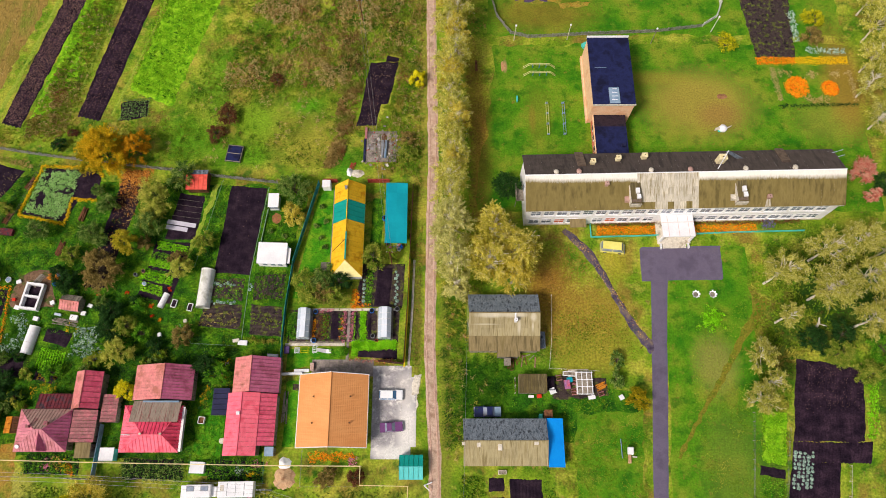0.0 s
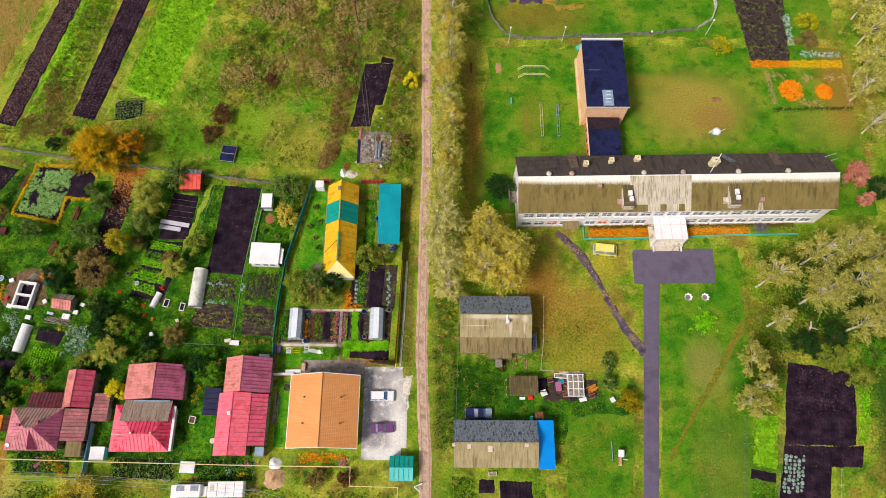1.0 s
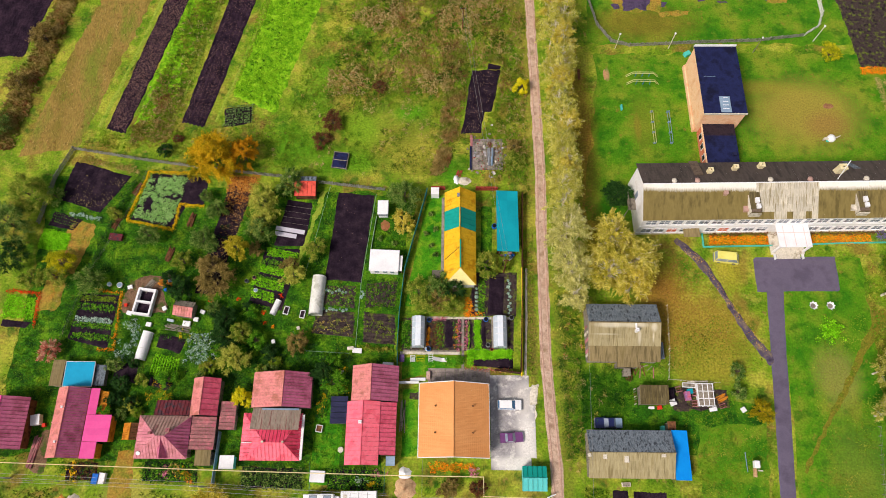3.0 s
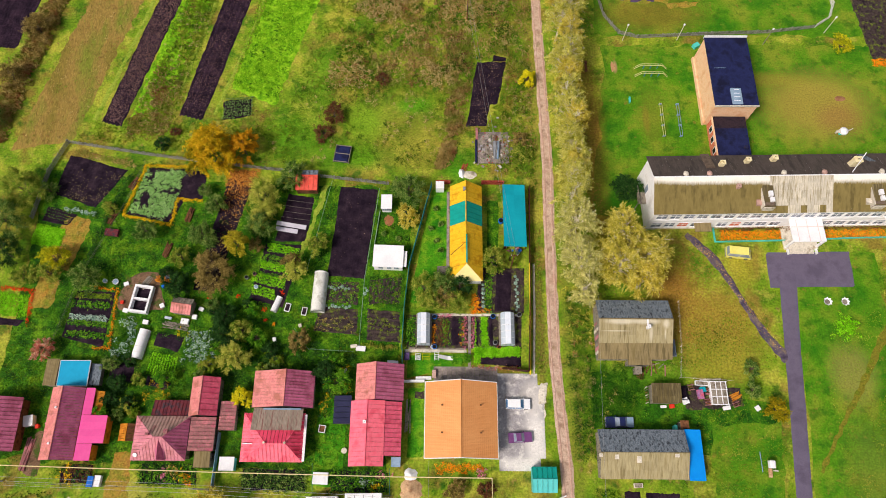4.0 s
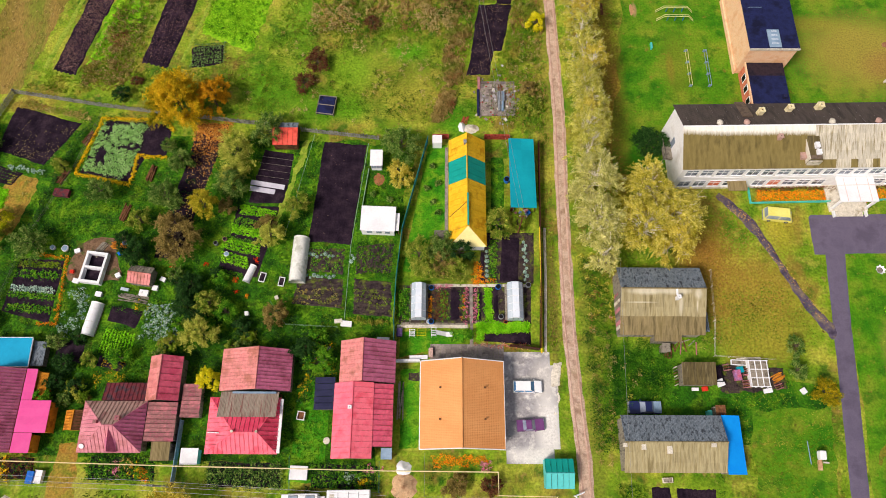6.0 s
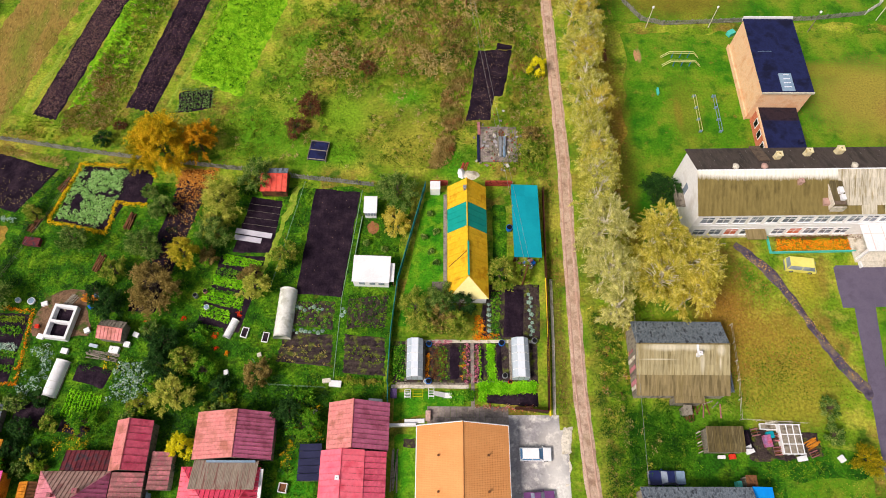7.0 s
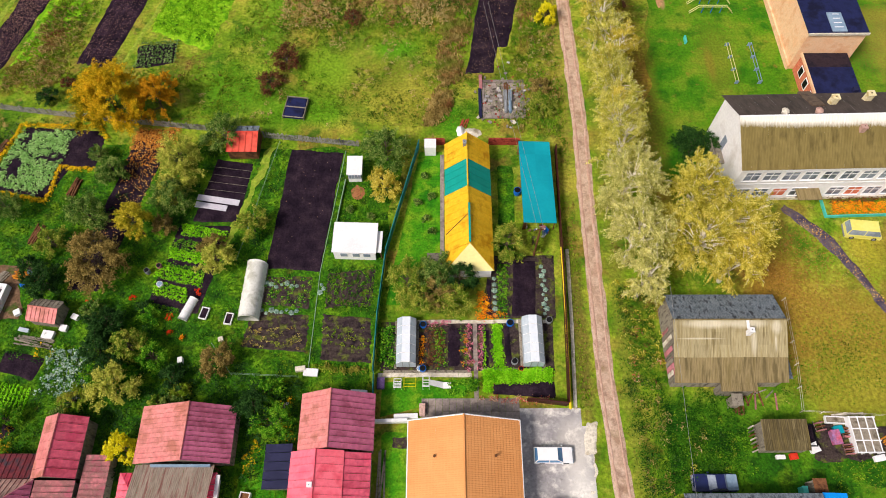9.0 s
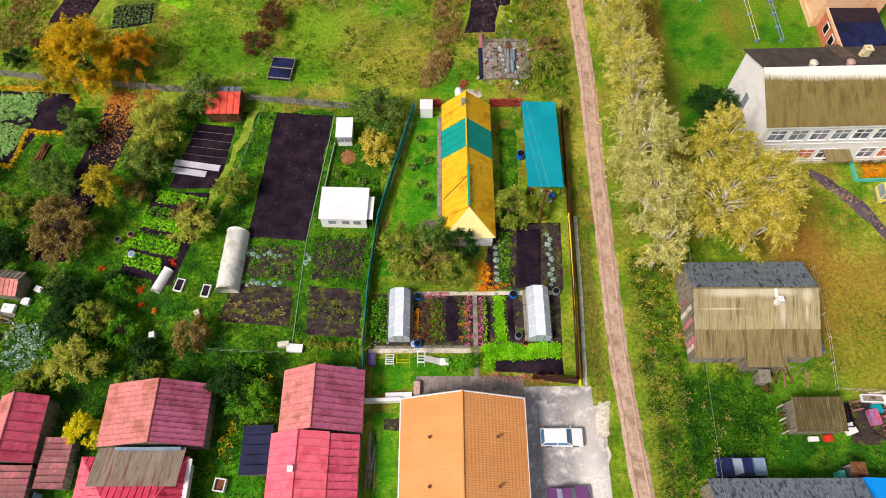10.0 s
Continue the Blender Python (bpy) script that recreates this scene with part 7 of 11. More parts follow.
def strip_of(quad, gap, loose=0.06, seed=0, keep=1.0):
    """Places in a plot at about that gap."""
    rng = np.random.default_rng(seed)
    a, b, c, d = (np.array(p, float) for p in quad)
    nu, nv = max(2, int(np.linalg.norm(b - a) / gap)), max(2, int(np.linalg.norm(d - a) / gap))
    u, v = np.meshgrid((np.arange(nu) + 0.5) / nu, (np.arange(nv) + 0.5) / nv)
    u, v = u.reshape(-1, 1), v.reshape(-1, 1)
    p = (1 - v) * ((1 - u) * a + u * b) + v * ((1 - u) * d + u * c) + rng.normal(size=(len(u), 2)) * loose
    return p[rng.uniform(size=len(p)) < keep]


p = strip_of(((-79.6, 51.8), (-72.0, 50.0), (-70.2, 60.2), (-77.4, 60.6)), 0.34, 0.15, 1)
p = p[wave(p[:, 0], p[:, 1], 1.6, 5) + 0.6 * wave(p[:, 0], p[:, 1], 0.7, 6) > -0.42]
clumps("mint_bed", "pale green leafy patch of a garden bed", "herbs", p, 0.34, 0.4, m_potato, 1, 9, 0.25)
for k, (a, b) in enumerate((((-80.6, 51.2), (-77.9, 61.2)), ((-77.9, 61.4), (-67.2, 61.0)), ((-67.2, 61.0), (-65.8, 59.2)), ((-80.6, 51.0), (-71.6, 49.1)), ((-71.4, 49.4), (-71.0, 54.4)), ((-71.0, 54.4), (-66.4, 54.0)))):
    clumps("marigold_border", "golden marigold border of the bed", "flowers", line_of(a, b, 0.22, rs, 0.1), 0.32, 0.4, m_yellowfl, 10 + k, 13, 0.17)
for k, (a, b, w) in enumerate((((-53.0, 45.0), (-47.4, 43.8), 1.2), ((-54.0, 41.6), (-49.0, 40.4), 1.1), ((-55.2, 39.2), (-49.6, 37.8), 1.4), ((-55.0, 36.9), (-51.1, 35.8), 1.4))):
    q = np.concatenate([line_of((a[0], a[1] + o), (b[0], b[1] + o), 0.28, rs, 0.06) for o in np.linspace(-w / 2, w / 2, 4)])
    clumps("lettuce_row", "bright green row of salad plants", "vegetables", q, 0.25, 0.3, m_lettuce, 20 + k, 9, 0.2)
for k, (a, b) in enumerate((((-53.6, 43.4), (-48.2, 42.2)), ((-54.0, 42.4), (-48.6, 41.3)), ((-54.6, 40.2), (-49.4, 39.0)), ((-55.2, 34.8), (-51.8, 33.9)))):
    clumps("vegetable_row", "dark green row of vegetables", "vegetables", np.concatenate([line_of(a, b, 0.3, rs, 0.08), line_of((a[0], a[1] - 0.4), (b[0], b[1] - 0.4), 0.3, rs, 0.08)]), 0.28, 0.25, m_veg, 30 + k, 9, 0.18)
clumps("lettuce_square", "bright green rows of salad in a square bed", "vegetables", np.concatenate([line_of((-71.4 + i * 0.49, 21.9 - i * 0.11), (-70.9 + i * 0.47, 25.3 - i * 0.1), 0.26, rs, 0.05) for i in range(10)]), 0.17, 0.25, m_lettuce, 40, 8, 0.18)
clumps("salad_bed", "bright green square of low salad", "vegetables", strip_of(((-96.4, 45.3), (-91.1, 44.7), (-90.8, 48.0), (-96.1, 49.2)), 0.22, 0.08, 2), 0.3, 0.2, m_lettuce, 41, 10, 0.18)
clumps("salad_bed", "bright green salad bed edged with red flowers", "vegetables", strip_of(((-100, 31.8), (-94.2, 31.4), (-94.6, 35.4), (-100, 36)), 0.3, 0.1, 3), 0.28, 0.2, m_lettuce, 42, 8, 0.18)
for k, (a, b) in enumerate((((-100, 36.8), (-94.2, 36.3)), ((-94.0, 36.2), (-93.8, 30.5)))):
    clumps("flower_border", "orange red flower border of the salad bed", "flowers", line_of(a, b, 0.32, rs, 0.1), 0.35, 0.4, m_redfl, 43 + k, 12, 0.17)
for k, (y, m, w) in enumerate(((35.6, m_greenweed, 0.8), (34.0, m_veg, 1.0), (31.6, m_cabbage, 0.7), (30.6, m_veg, 0.8), (28.6, m_veg, 0.9))):
    q = np.concatenate([line_of((-86.4, y + o), (-80.0, y + o - 0.5), 0.35, rs, 0.1) for o in (-w / 3, w / 3)])
    clumps("vegetable_row", "row of mixed green vegetables", "vegetables", q, 0.35, 0.35, m, 50 + k, 9, 0.24)
for k, (a, b) in enumerate((((-83.9, 36.9), (-79.2, 36.6)), ((-79.0, 36.4), (-78.8, 31.2)), ((-78.8, 30.6), (-78.7, 26.0)), ((-78.8, 26.0), (-81.2, 26.0)))):
    clumps("marigold_border", "orange marigold border of the vegetable bed", "flowers", line_of(a, b, 0.35, rs, 0.1), 0.32, 0.35, m_marigold, 60 + k, 11, 0.15)
clumps("seedlings", "thin green seedlings on dark soil", "vegetables", strip_of(((-95.4, 50.7), (-90.6, 49.2), (-90, 51.5), (-94.6, 52.7)), 0.5, 0.05, 4), 0.15, 0.15, m_veg, 65, 5, 0.12)
clumps("flower_border", "pale straw coloured dry plants at the bed's edge", "plants", strip_of(((-92, 63.6), (-80, 61), (-80.2, 62), (-92, 64.8)), 0.45, 0.2, 5), 0.4, 0.5, m_dryweed, 66, 12, 0.2)
clumps("cabbage_patch", "pale blue green leafy row at the bed's edge", "vegetables", line_of((-91.5, 52.2), (-86.2, 51.2), 0.4, rs, 0.15), 0.35, 0.3, m_cabbage, 67, 9, 0.25)
clumps("phlox", "white flowering plants in a thick patch", "flowers", strip_of(((-65.6, 24.6), (-61.0, 24.2), (-61.0, 29.2), (-64.8, 29.6)), 0.5, 0.2, 6), 0.4, 0.7, m_veg, 68, 10, 0.2)
clumps("phlox", "white flower heads above the thick patch", "flowers", strip_of(((-65.4, 24.7), (-61.2, 24.4), (-61.2, 29.0), (-64.8, 29.3)), 0.6, 0.25, 66), 0.34, 0.85, m_cabbage, 686, 9, 0.2)
bed("dry soil of a kitchen garden plot", ((-34.4, 34.0), (-28.7, 34.3), (-28.3, 39.6), (-34.3, 39.0)), m_soil_dry, furrow=0.8, ridge=0.05, seed=561)
clumps("vegetable_patch", "mixed green plants of a kitchen garden", "vegetables", strip_of(((-34.5, 34), (-28.6, 34.3), (-28.2, 39.8), (-34.4, 39.2)), 0.55, 0.2, 7, 0.7), 0.35, 0.3, m_gardengrass, 69, 9, 0.2)
clumps("vegetable_patch", "sparse withered plants of a kitchen garden", "vegetables", strip_of(((-42.4, 34.6), (-36.2, 34.1), (-36.0, 38.2), (-42.0, 38.4)), 0.45, 0.2, 8, 0.6), 0.3, 0.25, m_veg, 70, 8, 0.17)
clumps("vegetable_patch", "withered plants on the dry bed", "vegetables", strip_of(((-43.6, 29.4), (-36.2, 28.8), (-36.2, 31.6), (-43.2, 32.2)), 0.5, 0.2, 9, 0.55), 0.3, 0.22, m_dryweed, 71, 7, 0.16)
clumps("vegetable_patch", "sparse plants between the dry furrows", "vegetables", strip_of(((-34.4, 29.6), (-28.7, 29.2), (-28.7, 31.4), (-34.4, 31.9)), 0.5, 0.2, 10, 0.6), 0.3, 0.22, m_greenweed, 72, 7, 0.16)
clumps("turnip_row", "bushy yellow green row at the foot of the bed", "vegetables", line_of((-34.6, 26.8), (-29.2, 26.4), 0.35, rs, 0.2), 0.5, 0.5, m_greenweed, 73, 16, 0.24)
clumps("shrub_row", "dense dark green raspberry rows by the greenhouse", "shrubs", strip_of(((-27.7, 27.0), (-25.9, 27.0), (-25.8, 31.6), (-27.7, 31.6)), 0.5, 0.2, 11), 0.5, 0.8, m_veg, 74, 16, 0.24)
clumps("flower_patch", "mixed red and green flowering plants", "flowers", strip_of(((-22.2, 26.9), (-20.2, 26.9), (-20.0, 31.4), (-22.0, 31.4)), 0.4, 0.15, 12), 0.32, 0.4, m_brownbush, 75, 9, 0.17)
clumps("flower_patch", "green plants beside the black bed", "plants", strip_of(((-21.4, 26.9), (-19.9, 26.9), (-19.9, 31.4), (-21.2, 31.4)), 0.45, 0.15, 13), 0.32, 0.4, m_veg, 76, 9, 0.17)
clumps("marigold_row", "golden orange marigold row", "flowers", line_of((-22.7, 27.4), (-22.6, 30.4), 0.25, rs, 0.1), 0.35, 0.4, m_marigold, 77, 12, 0.14)
clumps("flower_row", "pink and white flower row", "flowers", line_of((-22.2, 32.0), (-19.4, 32.3), 0.28, rs, 0.15), 0.32, 0.4, m_pinkfl, 78, 12, 0.14)
clumps("flower_row", "pink and lilac flowers along the garden path", "flowers", strip_of(((-17.6, 26.6), (-16.9, 26.6), (-16.9, 32), (-17.4, 32)), 0.4, 0.15, 14), 0.3, 0.4, m_pinkfl, 79, 10, 0.14)
clumps("flower_row", "lilac flowers along the garden path", "flowers", strip_of(((-16.1, 26.6), (-15.7, 26.6), (-15.5, 32), (-16.0, 32)), 0.4, 0.12, 15), 0.28, 0.4, m_pinkfl, 80, 9, 0.14)
clumps("flower_row", "orange and green flowers beside the black bed", "flowers", strip_of(((-18.0, 26.9), (-17.5, 26.9), (-17.4, 31), (-18.0, 31)), 0.5, 0.12, 16, 0.45), 0.35, 0.45, m_marigold, 81, 8, 0.16)
clumps("flower_row", "leafy green edge of the black bed", "plants", strip_of(((-18.1, 26.9), (-17.3, 26.9), (-17.3, 31.6), (-18.1, 31.6)), 0.5, 0.15, 161, 0.7), 0.32, 0.4, m_veg, 811, 9, 0.15)
clumps("marigold_patch", "bright orange marigolds before the garden house", "flowers", np.concatenate([strip_of(((-16.2, 32.8), (-14.6, 32.8), (-14.6, 35.6), (-15.8, 36.4)), 0.4, 0.15, 17), line_of((-15.8, 32.7), (-13.0, 33.2), 0.3, rs, 0.15)]), 0.4, 0.45, m_marigold, 82, 13, 0.16)
clumps("salad_row", "bright green salad row between black beds", "vegetables", strip_of(((-14.3, 26.9), (-13.3, 26.9), (-13.4, 32.0), (-14.3, 32.0)), 0.22, 0.08, 18), 0.3, 0.32, m_lettuce, 83, 11, 0.2)
clumps("salad_row", "thin green row beside the path", "vegetables", line_of((-15.4, 27), (-15.3, 31.4), 0.3, rs, 0.08), 0.25, 0.28, m_lettuce, 84, 9, 0.16)
clumps("salad_row", "green row below the cherry trees", "vegetables", strip_of(((-13.8, 33.0), (-12.5, 33.0), (-12.2, 40), (-13.4, 40)), 0.35, 0.1, 19), 0.3, 0.28, m_veg, 85, 9, 0.18)
clumps("salad_bed", "bright green salad along the brown fence", "vegetables", strip_of(((-15.6, 24.9), (-7.8, 25.3), (-7.7, 26.6), (-15.6, 26.5)), 0.22, 0.08, 20), 0.3, 0.35, m_lettuce, 86, 11, 0.2)
clumps("salad_bed", "bright green salad beside the path", "vegetables", strip_of(((-15.6, 23.9), (-14.8, 23.9), (-14.7, 25.3), (-15.6, 25.3)), 0.22, 0.08, 21), 0.3, 0.35, m_lettuce, 87, 11, 0.2)
clumps("flower_row", "red and green flowers before the patio", "flowers", line_of((-15.6, 23.3), (-8, 22.9), 0.4, rs, 0.2), 0.35, 0.35, m_redbush, 88, 9, 0.17)
clumps("flower_bush", "green flowering bush beside the lawn", "shrubs", strip_of(((-19.6, 23.7), (-17.2, 23.7), (-17.2, 25.6), (-19.6, 25.6)), 0.5, 0.2, 22), 0.45, 0.6, m_veg, 89, 14, 0.2)
clumps("marigold_bed", "orange marigold bed below the orange roof", "flowers", strip_of(((-22.2, 6.2), (-15.2, 5.6), (-14.2, 7.4), (-22.0, 7.6)), 0.4, 0.2, 23, 0.8), 0.4, 0.4, m_marigold, 90, 12, 0.17)
clumps("aster_clump", "clump of pink asters", "flowers", strip_of(((-15.4, 5.2), (-14.0, 5.2), (-14.0, 6.6), (-15.4, 6.6)), 0.3, 0.1, 24), 0.3, 0.6, m_pinkfl, 91, 12, 0.14)
clumps("school_flower_bed", "orange marigolds along the school wall", "flowers", strip_of(((29.8, 46.9), (41.0, 47.1), (41.0, 48.9), (30.0, 48.8)), 0.36, 0.1, 25), 0.34, 0.4, m_marigold, 92, 11, 0.17)
clumps("school_flower_bed", "orange marigolds along the school wall", "flowers", strip_of(((47.4, 47.2), (60.5, 47.7), (60.5, 49.3), (47.4, 49.0)), 0.36, 0.1, 26), 0.34, 0.4, m_marigold, 93, 11, 0.17)
clumps("school_flower_bed", "brownish green plants behind the marigolds", "plants", strip_of(((29.6, 48.7), (69, 49.5), (69, 50.2), (29.6, 49.4)), 0.45, 0.15, 27), 0.4, 0.5, m_brownbush, 94, 10, 0.2)
clumps("school_flower_bed", "mixed orange and green plants along the school wall", "flowers", strip_of(((64, 48.1), (72, 48.5), (72, 49.6), (64, 49.2)), 0.45, 0.15, 28), 0.38, 0.4, m_greenweed, 95, 9, 0.18)
clumps("aster_clump", "clump of violet asters by the school wall", "flowers", strip_of(((61.6, 48.4), (63.8, 48.5), (63.8, 50), (61.6, 49.9)), 0.35, 0.1, 29), 0.35, 0.8, mat("violet_flowers", rgb(104, 90, 150), rgb(150, 136, 190), rgb(84, 96, 84), scale=0.8, fine=2, grain=0.15, bump=0, island=0.8), 96, 12, 0.17)
clumps("flower_band", "orange half of a straight flower band", "flowers", strip_of(((66.3, 85.3), (74.5, 85.4), (74.5, 87.0), (66.3, 87.0)), 0.36, 0.1, 30), 0.34, 0.35, m_marigold, 97, 11, 0.2)
clumps("flower_band", "yellow half of a straight flower band", "flowers", strip_of(((74.5, 85.4), (85.6, 85.4), (85.6, 87.2), (74.5, 87.0)), 0.36, 0.1, 31), 0.34, 0.35, m_yellowfl, 98, 11, 0.2)
for x, y, r in ((73.9, 79.8, 2.7), (80.6, 79.5, 1.8)):
    ang, rad = rs.uniform(0, 2 * math.pi, int(110 * r)), np.sqrt(rs.uniform(0.0, 1, int(110 * r))) * r * 0.9
    clumps("round_flower_bed", "round bed of orange red flowers", "flowers", np.column_stack([x + rad * np.cos(ang), y + rad * np.sin(ang)]), 0.34, 0.35, m_marigold, int(x), 10, 0.2)
for k, (a, b) in enumerate((((68.8, 84.6), (69.6, 76.4)), ((84.9, 83.8), (85.0, 76.2)))):
    clumps("dry_border", "straw coloured dry plants edging the flower garden", "plants", strip_of(((b[0], b[1]), (b[0] + 0.9, b[1]), (a[0] + 0.9, a[1]), (a[0], a[1])), 0.45, 0.1, 40 + k), 0.36, 0.4, m_straw, 99 + k, 10, 0.2)
clumps("hedge", "low dark green hedge below the flower garden", "hedge", line_of((69.4, 75.2), (85.4, 75.6), 0.4, rs, 0.12), 0.4, 0.45, m_darkbush, 128, 14, 0.18)
for k, (x, y) in enumerate(((71.0, 83.2), (77.5, 82.8), (78.6, 76.6), (76.2, 76.9), (82.6, 83))):
    clumps("dry_clump", "straw coloured clump of withered plants", "plants", rs.normal(size=(16, 2)) * (0.8, 0.5) + (x, y), 0.4, 0.4, m_straw, 110 + k, 9, 0.2)
clumps("cabbage_patch", "blue green cabbages beside the flower band", "vegetables", strip_of(((77.0, 88.2), (85.4, 87.9), (85.6, 89.2), (77.2, 89.6)), 0.55, 0.15, 32), 0.36, 0.35, m_cabbage, 120, 10, 0.25)
clumps("cabbage_patch", "blue green cabbages at the field's edge", "vegetables", strip_of(((75.0, 91), (76.6, 91), (76.6, 99), (75.0, 99)), 0.55, 0.15, 33), 0.36, 0.35, m_cabbage, 121, 10, 0.25)
for k in range(8):
    clumps("kale_row", "dark green row of kale plants", "vegetables", line_of((-64.6 + 0.02 * k, 71.8 + 0.62 * k), (-59.2 - 0.02 * k, 72.9 + 0.55 * k), 0.45, rs, 0.08), 0.2, 0.35, m_kale, 1220 + k, 8, 0.24)
clumps("bush_clump", "low lime green bush on the lawn", "shrubs", rs.normal(size=(60, 2)) * (0.9, 0.9) + (49.5, 30.7), 0.5, 0.7, m_lettuce, 123, 12, 0.22)
clumps("front_garden", "colourful autumn plants before the house", "plants", strip_of(((-82.5, 4.2), (-77.6, 4.2), (-77.6, 7.0), (-82.5, 7.0)), 0.5, 0.2, 35), 0.42, 0.5, m_brownbush, 124, 10, 0.2)
clumps("front_garden", "yellow flowers before the house", "flowers", rs.normal(size=(16, 2)) * (0.5, 0.9) + (-81.6, 5.4), 0.35, 0.6, m_yellowfl, 125, 12, 0.17)
clumps("front_garden", "mixed green plants before the hipped house", "plants", strip_of(((-70.0, 4.0), (-60.8, 4.0), (-60.8, 7.2), (-70.0, 7.2)), 0.5, 0.2, 36), 0.42, 0.5, m_veg, 126, 10, 0.2)
for k, (x, y, m) in enumerate(((-66.4, 5.2, m_pinkfl), (-63.6, 5.2, m_yellowfl), (-62.2, 4.6, m_marigold), (-64.6, 6.2, m_litter), (-30.6, 5.6, m_pinkfl), (-33.4, 4.6, m_cabbage), (-31.9, 3.8, m_yellowfl))):
    clumps("flower_clump", "flowering clump in a front garden", "flowers", rs.normal(size=(12, 2)) * 0.45 + (x, y), 0.32, 0.5, m, 130 + k, 11, 0.16)
clumps("front_garden", "dark green shrubs along the street fence", "shrubs", strip_of(((-53.4, 3.4), (-43, 2.9), (-43, 6.0), (-53.4, 6.0)), 0.55, 0.2, 37), 0.5, 0.8, m_plumtree, 140, 14, 0.22)
clumps("front_garden", "green plants before the rose roofed house", "plants", strip_of(((-39.2, 2.9), (-29.6, 2.7), (-29.6, 6.0), (-39.2, 6.2)), 0.5, 0.2, 38), 0.42, 0.5, m_veg, 141, 10, 0.2)
clumps("kitchen_bed", "yellow green plants below the long barn", "vegetables", strip_of(((3.0, -6), (7.4, -6), (7.6, 3.4), (3.4, 3.6)), 0.5, 0.2, 39), 0.42, 0.45, m_greenweed, 142, 10, 0.2)
clumps("field_edge", "yellow green plants along the dark field", "plants", strip_of(((73.4, 9.5), (75, 9.5), (77.4, 19.5), (75.9, 19.5)), 0.5, 0.2, 41), 0.45, 0.5, m_lettuce, 143, 10, 0.22)
clumps("field_edge", "green plants and orange flowers below the seed bed", "plants", strip_of(((53.4, -6), (57.4, -6), (58.3, 2.8), (54.0, 3.4)), 0.55, 0.2, 42), 0.45, 0.4, m_veg, 144, 9, 0.22)

for k, (q, n, h, m, keep, label) in enumerate((
        (((4.0, 13.8), (10.5, 14), (13.6, 23.6), (4.4, 24.4)), 0.45, 0.5, m_nettle, 0.85, "rank green nettles before the old barn"), (((4.6, 14.5), (10, 15), (12, 23), (4.6, 24)), 1.0, 0.4, m_darkbush, 0.3, "yellow green weeds before the old barn"),
        (((4.0, 14.5), (11, 15), (13, 23), (4.4, 24)), 1.1, 0.6, m_greenweed, 0.35, "yellow green weeds before the old barn"), (((3.6, 14), (9, 14.5), (9, 20), (4, 24)), 1.3, 0.5, m_apple_brown, 0.2, "withered brown weeds before the old barn"),
        (((0.9, 8), (4.4, 8), (4.8, 37), (0.6, 37)), 0.48, 0.6, m_nettle, 0.85, "rank leafy green undergrowth along the dirt track"), (((1.0, 9), (4.6, 9), (4.8, 37), (0.8, 37)), 0.9, 0.7, m_darkbush, 0.4, "dark green undergrowth along the dirt track"),
        (((1.0, 9), (4.0, 9), (4.4, 26), (0.8, 26)), 1.2, 0.4, m_apple_brown, 0.3, "rusty dry weeds along the dirt track"), (((1.0, 20), (5.0, 20), (5.0, 37), (0.8, 37)), 0.9, 0.8, m_greenweed, 0.4, "yellow green shrubs beside the old barn"),
        (((1.4, 23), (4.8, 23), (4.8, 37), (1.0, 37)), 1.3, 0.5, m_redbush, 0.18, "reddish briars beside the old barn"), (((1.0, 30), (6.0, 33), (6.0, 49), (1.0, 52)), 0.9, 0.4, m_brownbush, 0.5, "brown undergrowth beneath the birches"),
        (((4.6, 50), (6.6, 50), (6.8, 110), (4.8, 110)), 1.2, 0.4, m_brownbush, 0.35, "brown undergrowth along the birch row"), (((-10, 60.5), (-3.6, 60.5), (-3.6, 78), (-7.5, 78)), 0.9, 0.5, m_veg, 0.35, "green bushy weeds beside the dirt track"),
        (((-7.4, 66.5), (-5.0, 66.5), (-4.0, 78), (-6.4, 78)), 0.8, 0.5, m_apple_brown, 0.4, "brown docks beside the dirt track"), (((-48, 64), (-40, 64), (-38, 78), (-46, 78)), 1.3, 0.4, m_brownbush, 0.3, "reddish brown docks in the meadow"),
        (((-60.5, 69.4), (-55, 68.8), (-54.6, 73.6), (-58.4, 73.6)), 0.9, 0.4, m_brownbush, 0.4, "brown weeds below the clover strip"), (((-83, 67.4), (-74.5, 67.4), (-73.5, 82), (-79, 82)), 1.0, 0.4, m_apple_brown, 0.4, "olive brown weeds between the ploughed strips"))):
    clumps("undergrowth", label, "weeds", strip_of(q, n * 1.25, 0.35, 900 + k, keep), 0.68, h * 1.5, m, 900 + k, 19, 0.17)
for k, (x, y, m, r) in enumerate(((-62.4, 34.8, m_redfl, 0.4), (-57.4, 35.5, m_redfl, 0.4), (-49.6, 36.3, m_redfl, 0.35), (-52.5, 33.1, m_redfl, 0.35), (-52.2, 31.2, m_redfl, 0.3), (-40.7, 20.4, m_yellowfl, 0.5), (-41.4, 17.0, m_yellowfl, 0.4), (-40.5, 18.4, m_yellowfl, 0.4), (-66.9, 28.8, m_yellowfl, 0.5), (-65.3, 28.4, m_yellowfl, 0.4), (-55.6, 33.4, m_pinkfl, 0.3), (-50.6, 30.4, m_marigold, 0.3))):
    clumps("flower_clump", "bright flowering clump among the beds", "flowers", rs.normal(size=(6, 2)) * r * 0.6 + (x, y), 0.22, 0.5, m, 950 + k, 8, 0.14)

